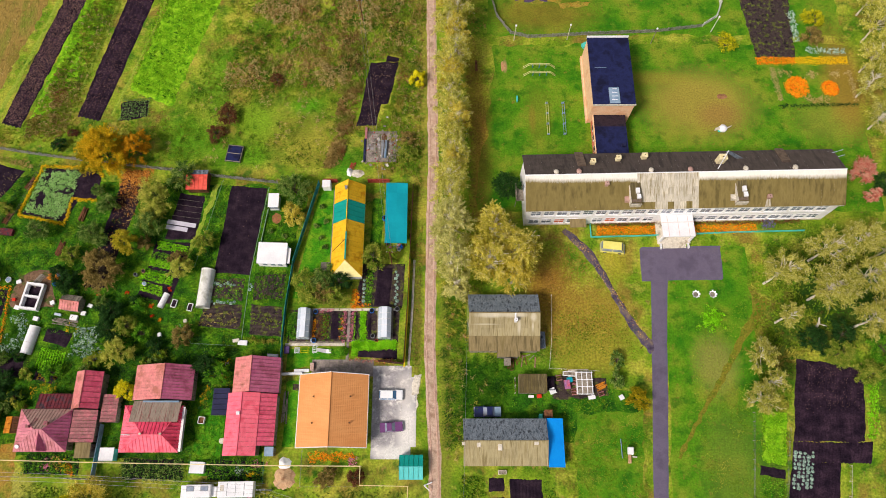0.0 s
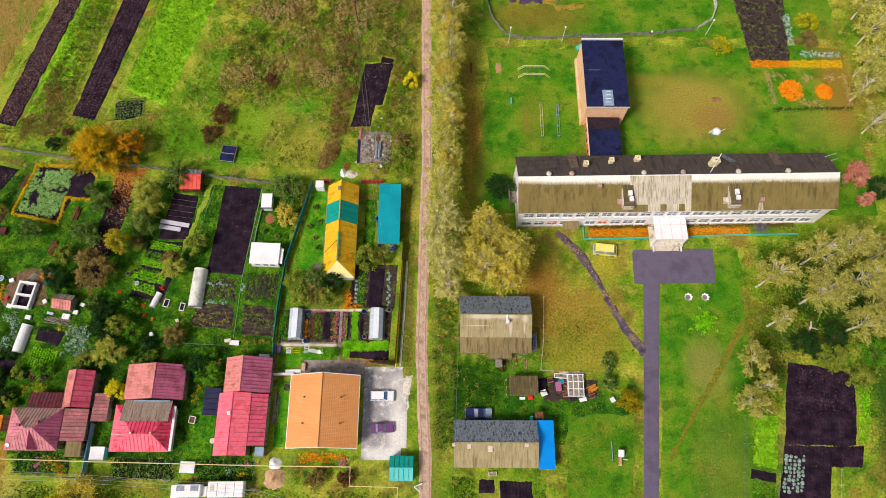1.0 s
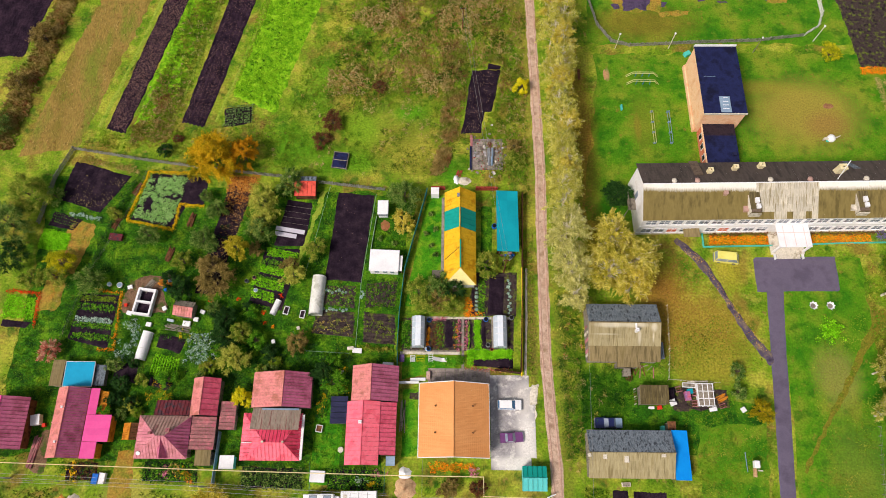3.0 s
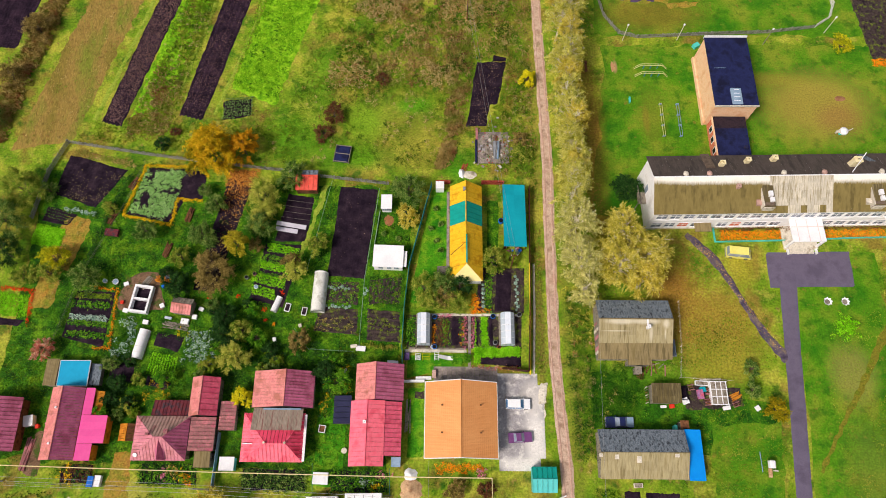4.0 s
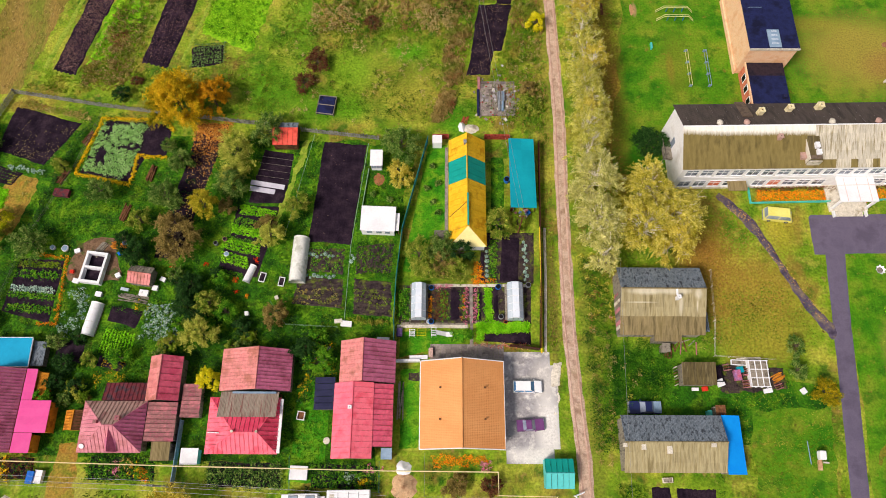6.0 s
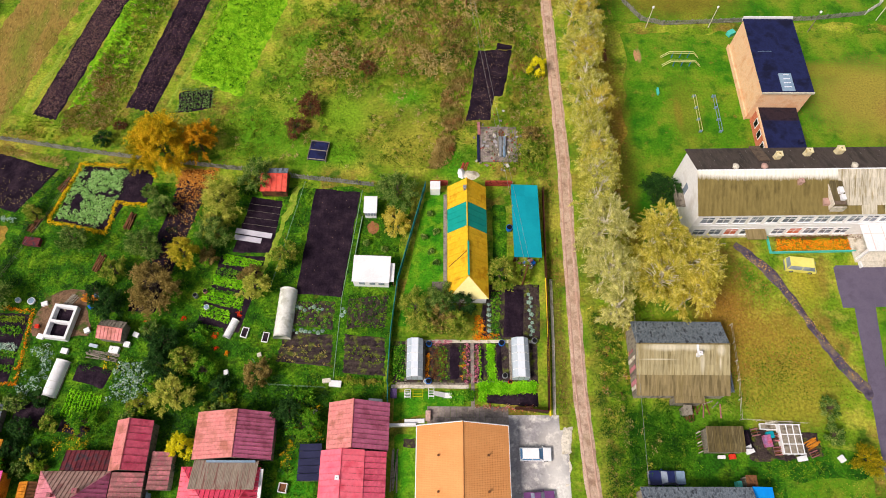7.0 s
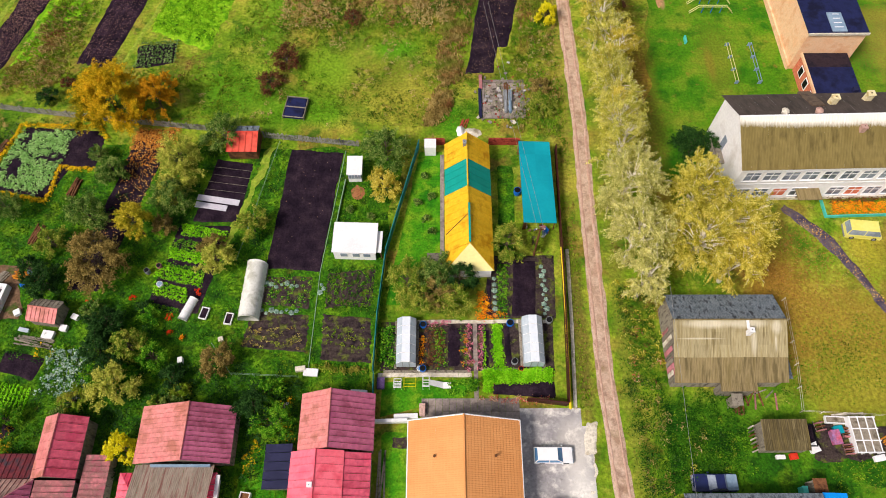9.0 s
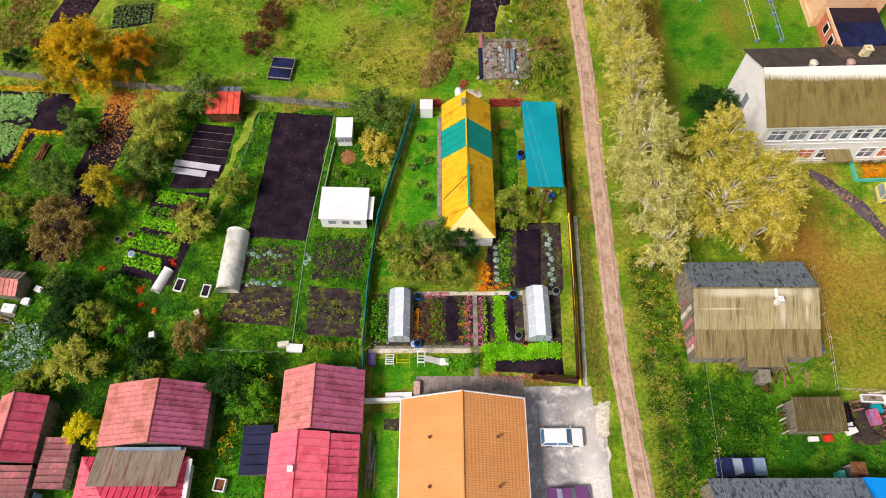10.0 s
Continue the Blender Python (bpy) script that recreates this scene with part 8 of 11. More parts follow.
# growth round the western beds, the front gardens and the barns
rw = np.random.default_rng(411)
for k, (a, b) in enumerate((((-88.2, 28.5), (-86.4, 37.7)), ((-86.4, 37.7), (-84.7, 43.5)), ((-84.7, 43.5), (-82.9, 52.0)), ((-82.9, 52.0), (-79.9, 60.4)))):
    clumps("hedge", "dark green tangled hedge along the thin fence", "hedge", line_of(a, b, 0.5, rw, 0.25), 0.6, 0.95, m_darkbush, 2100 + k, 16, 0.2)
    clumps("hedge", "leafy green hedge along the thin fence", "hedge", line_of(a, b, 0.8, rw, 0.4), 0.55, 0.9, m_nettle, 2110 + k, 12, 0.2)
for k, (q, gap, h, m, keep, label) in enumerate((
        (((-84.2, 3.7), (-77.4, 3.7), (-77.4, 7.0), (-84.2, 7.0)), 0.8, 0.8, m_nettle, 0.7, "leafy green plants of a front garden"), (((-70.2, 3.6), (-60.6, 3.5), (-60.6, 7.2), (-70.2, 7.2)), 0.8, 0.8, m_nettle, 0.7, "leafy green plants of a front garden"),
        (((-70.2, 3.6), (-60.6, 3.5), (-60.6, 7.2), (-70.2, 7.2)), 1.1, 0.9, m_darkbush, 0.6, "dark green shrubs of a front garden"), (((-53.8, 2.9), (-42.6, 2.8), (-42.6, 6.6), (-53.8, 6.8)), 0.8, 1.0, m_darkbush, 0.75, "dark green shrubs of a front garden"),
        (((-53.8, 2.9), (-42.6, 2.8), (-42.6, 6.6), (-53.8, 6.8)), 1.2, 1.0, m_plumtree, 0.6, "grey green shrubs of a front garden"), (((-39.4, 2.8), (-29.5, 2.6), (-29.5, 6.3), (-39.4, 6.5)), 0.8, 0.8, m_darkbush, 0.75, "dark green shrubs of a front garden"),
        (((-39.4, 2.8), (-29.5, 2.6), (-29.5, 6.3), (-39.4, 6.5)), 1.1, 0.8, m_nettle, 0.6, "leafy green plants of a front garden"), (((-22.8, 2.3), (-13.6, 2.3), (-13.6, 6.0), (-22.8, 6.2)), 1.1, 0.4, m_nettle, 0.5, "leafy green plants of the front lawn"),
        (((-27.8, 26.8), (-25.8, 26.8), (-25.8, 32.0), (-27.8, 32.0)), 0.7, 0.9, m_nettle, 0.8, "leafy raspberry rows by the greenhouse"), (((-92.4, 33.0), (-90.0, 33.4), (-86.6, 49.6), (-91.4, 50.4)), 1.0, 0.3, m_dryweed, 0.5, "dry brown grass tussocks"),
        (((1.0, 27.0), (5.0, 27.0), (5.0, 38.0), (0.8, 38.0)), 0.8, 0.8, m_birch_gold, 0.5, "golden leaved saplings beside the old barn"), (((1.0, 22.0), (4.6, 22.0), (4.8, 34.0), (0.8, 34.0)), 1.3, 0.7, m_brownbush, 0.35, "reddish brown briars beside the old barn"),
        (((5.4, 14.6), (13.0, 15.0), (13.0, 20.0), (6.0, 19.6)), 0.7, 0.45, m_gardengrass, 0.75, "bright green grass before the garden shed"), (((1.0, 6.0), (3.6, 6.0), (4.6, 15.0), (0.8, 16.0)), 0.9, 0.5, m_dryweed, 0.5, "dry brown weeds along the dirt track"),
        (((3.2, 18.6), (7.6, 17.0), (8.6, 20.0), (4.6, 22.6)), 1.0, 0.5, m_straw, 0.3, "straw coloured weeds before the old barn"), (((1.0, 9.0), (4.2, 9.0), (4.6, 30.0), (0.8, 30.0)), 1.3, 0.7, m_dryweed, 0.35, "dry brown weeds along the dirt track"),
        (((-65.8, 23.2), (-59.4, 22.9), (-59.6, 28.6), (-65.6, 28.8)), 0.55, 0.8, m_darkbush, 0.5, "dark leaves beneath the white flower heads"), (((-65.4, 23.2), (-59.8, 22.9), (-60.0, 28.4), (-65.4, 28.6)), 0.6, 0.95, m_cabbage, 0.62, "pale flower heads of the thick patch"),
        (((-71.6, 16.8), (-66.8, 17.4), (-66.6, 20.4), (-71.4, 20.4)), 0.8, 0.6, m_goldrod, 0.5, "yellow green plants behind the rusted roof"), (((-80.4, 60.9), (-67.6, 60.7), (-67.4, 62.0), (-79.4, 62.8)), 0.8, 0.5, m_nettle, 0.6, "green growth under the back fence"),
        (((3.0, -6.0), (7.4, -6.0), (7.6, 3.6), (3.4, 3.8)), 0.8, 0.6, m_nettle, 0.6, "leafy green plants below the long barn"), (((17.6, -5.0), (19.6, -5.0), (19.6, 4.4), (17.8, 4.4)), 0.8, 0.4, m_nettle, 0.6, "green weeds beside the black bed"))):
    clumps("undergrowth", label, "plants", strip_of(q, gap, 0.25, 2200 + k, keep), 0.55, h, m, 2200 + k, 14, 0.19)
leaves_on("brown and orange leaf litter on the dry grass", ((17, 25), (35, 30), (30, 47), (15, 48)), 9000, m_litter_brown, 0.15, 0.1, 6, 12, 4.0)
for q in (((24.6, 45.4), (27.6, 43.4), (28.4, 44.0), (25.2, 47.0)), ((27.2, 43.6), (31.6, 35.4), (32.6, 35.8), (28.4, 44.2)), ((31.6, 35.6), (36.6, 26.4), (38.0, 27.0), (32.6, 36.0))):
    leaves_on("pale fallen leaves on the worn footpath", q, 150, m_litter, 0.13, -0.6, 2, int(q[0][0]), 0.1)
clumps("stubble", "straw coloured stubble tufts of the tan strip", "stubble", strip_of(((-104, 65), (-93.2, 67.2), (-79.2, 124), (-90.6, 124)), 0.95, 0.35, 611, 0.75), 0.45, 0.2, m_dryweed, 611, 6, 0.2)
leaves_on("green grass tufts on the dry grass", ((16, 22), (36, 23), (36, 34), (19, 32)), 9000, m_gardengrass, 0.14, 0.2, 5, 13, 4.0)

# thickets behind the red roofs
for k, (q, gap, h, m, keep, label) in enumerate((
        (((-41.8, 18.2), (-36.4, 18.2), (-35.9, 25.2), (-41.6, 25.4)), 0.75, 1.5, m_darkbush, 0.9, "dense dark green shrubs behind the red roofs"),
        (((-41.8, 14.0), (-39.5, 14.0), (-39.5, 18.2), (-41.8, 18.2)), 0.75, 1.2, m_darkbush, 0.8, "dense dark green shrubs beside the navy shed"),
        (((-41.8, 18.2), (-36.4, 18.2), (-35.9, 25.2), (-41.6, 25.4)), 1.1, 1.5, m_nettle, 0.7, "leafy green shrubs behind the red roofs"),
        (((-41.6, 14.6), (-36.6, 18.4), (-36.4, 24.6), (-41.4, 24.6)), 1.2, 1.75, m_goldrod, 0.62, "yellow flower heads above the dense shrubs"),
        (((-54.2, 22.3), (-42.2, 22.2), (-42.2, 27.0), (-54.6, 27.6)), 0.85, 1.0, m_darkbush, 0.6, "dark green tangle behind the broad outbuilding"),
        (((-54.2, 22.3), (-42.2, 22.2), (-42.2, 27.0), (-54.6, 27.6)), 0.9, 0.8, m_nettle, 0.6, "leafy green tangle behind the broad outbuilding"),
        (((-62.0, 20.6), (-54.2, 20.6), (-54.0, 31.6), (-61.0, 32.0)), 0.95, 1.2, m_darkbush, 0.65, "dark green thicket below the apple trees"),
        (((-61.6, 21.0), (-54.2, 21.0), (-53.6, 34.0), (-60.8, 34.0)), 1.0, 0.9, m_nettle, 0.5, "leafy green thicket below the apple trees"),
        (((-57.6, 14.0), (-53.0, 14.0), (-53.0, 22.0), (-57.4, 21.6)), 0.8, 0.9, m_darkbush, 0.7, "dark green growth between two houses"),
        (((-68.6, 17.3), (-63.0, 17.3), (-63.0, 20.6), (-67.6, 20.8)), 0.8, 0.8, m_nettle, 0.7, "leafy green growth behind the rusted roof"),
        (((-79.0, 15.4), (-72.0, 14.4), (-71.6, 18.6), (-78.4, 19.4)), 0.9, 0.7, m_darkbush, 0.6, "dark green growth between two houses"),
        (((-78.6, 23.8), (-75.2, 23.8), (-74.6, 31.6), (-77.6, 31.8)), 0.6, 0.5, m_nettle, 0.7, "green vegetables beside the white tunnel"),
        (((-78.4, 24.4), (-75.2, 24.2), (-74.6, 31.4), (-77.4, 31.6)), 0.75, 0.55, m_cabbage, 0.6, "pale cabbages beside the white tunnel"),
        (((-72.6, 28.6), (-66.0, 27.6), (-65.6, 31.0), (-71.8, 32.4)), 0.8, 0.5, m_nettle, 0.45, "green weeds between the hut and the dark bed"),
        (((-67.2, 42.0), (-62.2, 41.6), (-60.6, 50.0), (-65.4, 50.4)), 1.0, 0.7, m_darkbush, 0.35, "dark green growth beside the long dark bed"),
        (((-55.6, 46.2), (-52.4, 46.0), (-50.6, 57.6), (-55.0, 58.0)), 0.9, 0.9, m_darkbush, 0.6, "dark green growth beside the drilled bed"),
        (((62.0, 25.0), (84.0, 25.0), (86.0, 46.6), (62.6, 46.6)), 1.15, 0.5, m_nettle, 0.55, "leafy green undergrowth of the eastern birches"),
        (((63.0, 25.0), (86.0, 25.0), (88.0, 46.6), (66.0, 46.6)), 1.3, 0.7, m_darkbush, 0.5, "dark green undergrowth of the eastern birches"),
        (((55.4, 14.6), (60.6, 15.0), (63.4, 24.0), (57.0, 26.0)), 1.0, 0.6, m_nettle, 0.5, "leafy green growth beside the seed bed"))):
    clumps("undergrowth", label, "shrubs", strip_of(q, gap, 0.25, 1500 + k, keep), 0.62, h, m, 1500 + k, 15, 0.2)


def patchy(quad, gap, seed, blot, thin, keep=1.0):
    """Places in a plot, in drifts of that size."""
    p = strip_of(quad, gap, gap * 0.4, seed, keep)
    return open_ground(p[wave(p[:, 0], p[:, 1], blot, seed) + 0.6 * wave(p[:, 0], p[:, 1], blot / 3, seed + 1) > thin])


FALLOW = ((-45, 79), (-9, 80), (-5.5, 127), (-34, 127))
NEAR = ((-56, 62), (-9, 60.5), (-9, 80), (-50, 80))
for k, (q, gap, blot, thin, h, r, m, size, label) in enumerate((
        (FALLOW, 0.9, 7.0, 0.0, 0.7, 0.6, m_dryweed, 0.28, "dry olive and brown weeds in drifts"),
        (FALLOW, 0.75, 5.5, 0.42, 1.1, 0.6, m_straw, 0.26, "pale straw coloured seeding weeds in drifts"),
        (FALLOW, 0.85, 6.5, 0.3, 0.8, 0.65, m_darkweed, 0.28, "dark olive green weeds in drifts"),
        (FALLOW, 0.9, 3.5, 0.75, 0.9, 0.55, m_brownbush, 0.22, "reddish brown docks in drifts"),
        (FALLOW, 0.85, 5.0, 0.4, 0.5, 0.6, m_gardengrass, 0.24, "fresh green weeds in drifts"),
        (FALLOW, 3.6, 6.0, 0.0, 1.5, 0.95, m_darkweed, 0.26, "tall dark green clumps among the fallow weeds"),
        (FALLOW, 4.2, 5.0, 0.0, 1.4, 0.9, m_straw, 0.26, "tall straw coloured clumps among the fallow weeds"),
        (NEAR, 1.1, 5.0, 0.25, 0.28, 0.6, m_darkweed, 0.18, "dark green tussocks of the near meadow"),
        (NEAR, 1.0, 5.0, 0.2, 0.25, 0.6, m_gardengrass, 0.17, "fresh green tussocks of the near meadow"),
        (NEAR, 1.3, 4.0, 0.5, 0.4, 0.5, m_straw, 0.18, "straw coloured tussocks of the near meadow"),
        (((-83.5, 68), (-74.6, 70), (-65.6, 124), (-72.0, 124)), 0.9, 4.0, 0.1, 0.45, 0.55, m_darkweed, 0.2, "dark green weeds between the ploughed strips"),
        (((-83.5, 68), (-74.6, 70), (-65.6, 124), (-72.0, 124)), 1.2, 4.0, 0.3, 0.5, 0.5, m_straw, 0.18, "straw coloured weeds between the ploughed strips"),
        (((-10, 60), (-3.6, 60), (-3.6, 112), (-9, 112)), 1.0, 3.0, 0.15, 0.6, 0.55, m_darkweed, 0.2, "dark green weeds beside the dirt track"),
        (((-10, 60), (-3.6, 60), (-3.6, 112), (-9, 112)), 1.2, 3.0, 0.3, 0.7, 0.5, m_straw, 0.18, "straw coloured weeds beside the dirt track"))):
    clumps("weeds", label, "weeds", patchy(q, gap, 1700 + 3 * k, blot, thin), r, h, m, 1700 + k, 12, size, up=0.6)
clumps("clover", "broad leaved growth of the bright green strip", "crop", patchy(((-63.4, 79.2), (-54.8, 76.2), (-42.0, 124), (-53.6, 124)), 0.62, 1801, 2.5, -0.5), 0.42, 0.32, m_clover, 1801, 8, 0.24)
clumps("clover", "darker leaves of the bright green strip", "crop", patchy(((-63.4, 79.2), (-54.8, 76.2), (-42.0, 124), (-53.6, 124)), 1.0, 1811, 2.0, 0.2), 0.4, 0.3, m_nettle, 1811, 7, 0.22)

# cabbages that stand apart
m_cabbage_head = mat("cabbage_head", rgb(92, 122, 112), rgb(136, 164, 150), rgb(182, 202, 186), scale=4, fine=12, grain=0.2, bump=0.4, vary=0.15)
cab = None
cab_spots = [(x, 37.2 + 0.25 * math.sin(3 * x)) for x in np.arange(-41.6, -37.4, 0.62)] + [(x, 33.75 + 0.2 * math.sin(4 * x)) for x in np.arange(-43.0, -37.4, 0.6)] + \
            [(-8.1 + 0.3 * (i % 2), 33.4 + i * 0.62) for i in range(11)] + [(-13.95, 33.2 + i * 0.8) for i in range(7)] + [(-75.6 + 0.75 * (i % 2), 26.4 + i * 0.55) for i in range(8)] + \
            [(-35.0, 36.2), (-34.6, 36.7), (-34.9, 37.2)] + [(60.7 + 0.74 * (i % 5) - 0.15 * (i // 5) + 0.08 * math.sin(7 * i), 7.3 - 0.62 * (i // 5) + 0.1 * math.cos(5 * i)) for i in range(50) if i % 11 != 3]
for i, (x, y) in enumerate(cab_spots):
    if cab is None:
        ring, heads = 14, [(0.02, 0.34), (0.12, 0.33), (0.2, 0.26), (0.2, 0.2), (0.34, 0.2), (0.42, 0.1)]
        v = [(r * (1 + 0.16 * math.sin(5 * a + 9 * r)) * math.cos(a), r * (1 + 0.16 * math.sin(5 * a + 9 * r)) * math.sin(a), z + 0.05 * math.sin(4 * a + 20 * r)) for r, z in heads for a in (2 * math.pi * q / ring for q in range(ring))]
        f = [(q * ring + w, (q + 1) * ring + w, (q + 1) * ring + (w + 1) % ring, q * ring + (w + 1) % ring) for q in range(len(heads) - 1) for w in range(ring)] + [tuple(range(ring))]
        cab = solo("cabbage", mesh_of("cabbage", v, f, m_cabbage_head), "pale blue green cabbage head on dark soil", "cabbage", x, y, group="cabbages in the beds")
    else:
        copy_thing(cab, pose(x, y, 0, 0, 0, 47 * i) @ Matrix.Scale(0.5 + 0.06 * (i * 5 % 7), 4))


# ---- greenhouses and covers ----
def hoop_tunnel(label, x0, y0, x1, y1, width, height, material, hoops=7):
    """A film tunnel over hoops, from one end to the other."""
    ln, a = math.hypot(x1 - x0, y1 - y0), math.atan2(y1 - y0, x1 - x0)
    root = thing("hoop_tunnel", label, "greenhouse", x0, y0, rz=math.degrees(a))
    n, k = 10, hoops * 4
    v, f = [], []
    for i in range(k + 1):
        s = 1 + (0.015 if i % 4 == 0 else -0.012 * (i % 2))
        for j in range(n + 1):
            t = math.pi * j / n
            v.append((ln * i / k, width / 2 * math.cos(t) * s, height * math.sin(t) ** 0.8 * s))
    f = [(i * (n + 1) + j, i * (n + 1) + j + 1, (i + 1) * (n + 1) + j + 1, (i + 1) * (n + 1) + j) for i in range(k) for j in range(n)]
    f += [tuple(range(n + 1)), tuple(k * (n + 1) + j for j in range(n, -1, -1))]
    part("film", mesh_of("film", v, f, material, True), root)
    for i in range(hoops + 1):
        pts = [(ln * i / hoops, (width / 2 + 0.02) * math.cos(math.pi * j / n), (height + 0.02) * math.sin(math.pi * j / n) ** 0.8) for j in range(n + 1)]
        part("hoop", Shape().tube(pts, 0.025, 4).mesh("hoop", m_film), root)
    for s in (-1, 1):
        part("base_board", Shape().box(0, s * width / 2 - 0.05, 0, ln, s * width / 2 + 0.05, 0.18).mesh("base_board", m_board), root)
    return root


hoop_tunnel("long greyish film hoop tunnel", -43.15, 32.6, -42.9, 39.9, 2.5, 1.7, m_film)
hoop_tunnel("white film hoop tunnel among the beds", -73.6, 24.2, -72.8, 29.2, 1.9, 1.3, m_white, 5)
hoop_tunnel("short white film cover over a bed", -51.0, 32.7, -50.0, 35.4, 1.1, 0.75, m_white, 3)


def poly_greenhouse(label, x0, x1, y0, y1, eave, ridge):
    """A polycarbonate greenhouse with glazing bars."""
    cx, cy = (x0 + x1) / 2, (y0 + y1) / 2
    w, l = (x1 - x0) / 2, (y1 - y0) / 2
    root = thing("greenhouse", label, "greenhouse", cx, cy)
    n = 5
    for i in range(n):
        a0, a1 = -l + 2 * l * i / n, -l + 2 * l * (i + 1) / n - 0.03
        for s in (-1, 1):
            q = [(s * w, a0, eave * 0.72), (s * w, a1, eave * 0.72), (s * w * 0.42, a1, ridge), (s * w * 0.42, a0, ridge)]
            part("pane", Shape().plate(q if s > 0 else q[::-1], 0.02).mesh("pane", m_poly), root)
            part("side_pane", Shape().box(min(s * w, s * (w - 0.02)), a0, 0.15, max(s * w, s * (w - 0.02)), a1, eave * 0.72).mesh("side_pane", m_poly), root)
        part("roof_pane", Shape().plate([(-w * 0.42, a0, ridge + 0.02), (w * 0.42, a0, ridge + 0.02), (w * 0.42, a1, ridge + 0.02), (-w * 0.42, a1, ridge + 0.02)], 0.02).mesh("roof_pane", m_poly_light), root)
        part("bar", Shape().tube([(-w, a0, eave * 0.72), (-w * 0.42, a0, ridge + 0.03), (w * 0.42, a0, ridge + 0.03), (w, a0, eave * 0.72)], 0.03, 4).mesh("bar", m_white), root)
    for y in (-l, l):
        prof = [(-w, 0.1), (w, 0.1), (w, eave * 0.72), (w * 0.42, ridge), (-w * 0.42, ridge), (-w, eave * 0.72)]
        v = [(x, y + d, z) for d in (-0.012, 0.012) for x, z in prof]
        part("end_pane", Shape().add(v, [(0, 1, 2, 3, 4, 5), (11, 10, 9, 8, 7, 6)] + [(i, 6 + i, 6 + (i + 1) % 6, (i + 1) % 6) for i in range(6)]).mesh("end_pane", m_poly), root)
    for s in (-1, 1):
        part("kerb_board", Shape().box(s * w - 0.3 if s < 0 else s * w, -l - 0.2, 0, s * w if s < 0 else s * w + 0.3, l + 0.2, 0.1).mesh("kerb_board", m_board), root)
    part("door_frame", Shape().box(-0.4, -l - 0.06, 0.1, -0.34, -l - 0.02, ridge - 0.1).box(0.34, -l - 0.06, 0.1, 0.4, -l - 0.02, ridge - 0.1).mesh("door_frame", m_grey), root)
    return root


poly_greenhouse("pale polycarbonate greenhouse with a white roof strip", -25.5, -23.3, 26.9, 32.3, 1.9, 2.0)
poly_greenhouse("grey polycarbonate greenhouse with a white roof strip", -11.0, -8.7, 26.9, 32.5, 1.9, 2.0)


# ---- trees and bushes ----
rt = random.Random(21)
k = 0
y = 53.0
while y < 124:
    k += 1
    gold = m_birch_gold if k % 3 == 0 else m_birch
    tree("birch", "slim yellowing birch in the row beside the track", 2.6 + rt.uniform(-1.1, 1.2), y, rt.uniform(9.5, 13), rt.uniform(2.8, 3.7), gold, m_birchbark, 100 + k, 0.16, 12000, 1.05, 0.12, twigs=4, trunk=0.17, droop=0.12, sprays=12, fuzz=0.7, group="birches along the track")
    y += rt.uniform(2.7, 3.6)
for x, y, h, r, m, n in ((2.0, 47.0, 12.5, 4.4, m_birch_pale, 8500), (9.6, 45.4, 13, 4.2, m_birch_green, 9500), (13.4, 41.4, 12.5, 4.6, m_birch_green, 9500), (2.2, 40.2, 12.5, 4.4, m_birch_pale, 7000),
                         (9.0, 39.4, 13, 4.6, m_birch_green, 9500), (13.4, 37.6, 10.5, 3.8, m_birch_gold, 6000), (3.0, 35.6, 10, 2.8, m_birch_pale, 4500)):
    tree("birch", "large spreading birch with pale boughs in yellowing leaf", x, y, h, r, m, m_birchbark, int(x * 7 + y), 0.145, int(n * 5.2), 1.15, 0.16, twigs=2, trunk=0.25, droop=0.16, sprays=14, fuzz=0.55, group="large birches by the barn")
for x, y, h, r, n in ((60.1, 37.4, 13, 3.6, 5000), (67.6, 34.2, 14, 4.6, 7500), (69.0, 41.8, 13, 3.8, 5500), (74.2, 43.0, 13, 3.8, 5500), (75.5, 37.0, 13.5, 4.0, 6000), (74.6, 29.0, 13, 4.0, 6000), (80, 33, 13, 4.2, 5500), (80.5, 42, 13, 4, 5500), (61.0, 30.0, 9, 2.2, 2000)):
    tree("birch", "tall sparse birch with a bare white trunk", x, y, h, r * 0.95, m_birch_olive, m_birchbark, int(x * 3 + y), 0.17, int(n * 3.2), 1.15, 0.34, twigs=3, trunk=0.19, droop=0.1, sprays=14, fuzz=0.6, bough=0.42, group="birches east of the drive")
for x, y, h, r, n, m in ((55.4, 23.0, 8.5, 2.9, 5200, m_birch_olive), (54.2, 15.8, 8.5, 3.0, 5200, m_birch_olive), (56.6, 18.6, 8.5, 2.2, 2600, m_birch_olive)):
    tree("birch", "half bare birch at the edge of the lawn", x, y, h, r, m, m_birchbark, int(x * 5 + y), 0.17, int(n * 2.4), 1.0, 0.25, twigs=5, trunk=0.15, droop=0.1, sprays=11, fuzz=0.6, bough=0.5)
for x, y in ((89.5, 91), (87.5, 83.5), (85.6, 77.5), (86.5, 70), (92, 76), (94, 86), (90, 98), (92, 64)):
    tree("birch", "yellowing birch beside the flower garden", x, y, rt.uniform(10, 12), 3.6, m_birch if y > 80 else m_birch_olive, m_birchbark, int(x + y), 0.26, 6500, 1.0, 0.2, twigs=3, trunk=0.18, droop=0.1)


def bush(label, x, y, h, r, m, n, seed, size=0.155, name="bush", base=0.05, deep=1.0, category="bush", bark=None):
    return tree(name, label, x, y, h, r * 1.25, m, bark or m_bark, seed, size, int(n * 2.9), deep, base, trunk=0.09, category=category, sprays=10, fuzz=0.75)


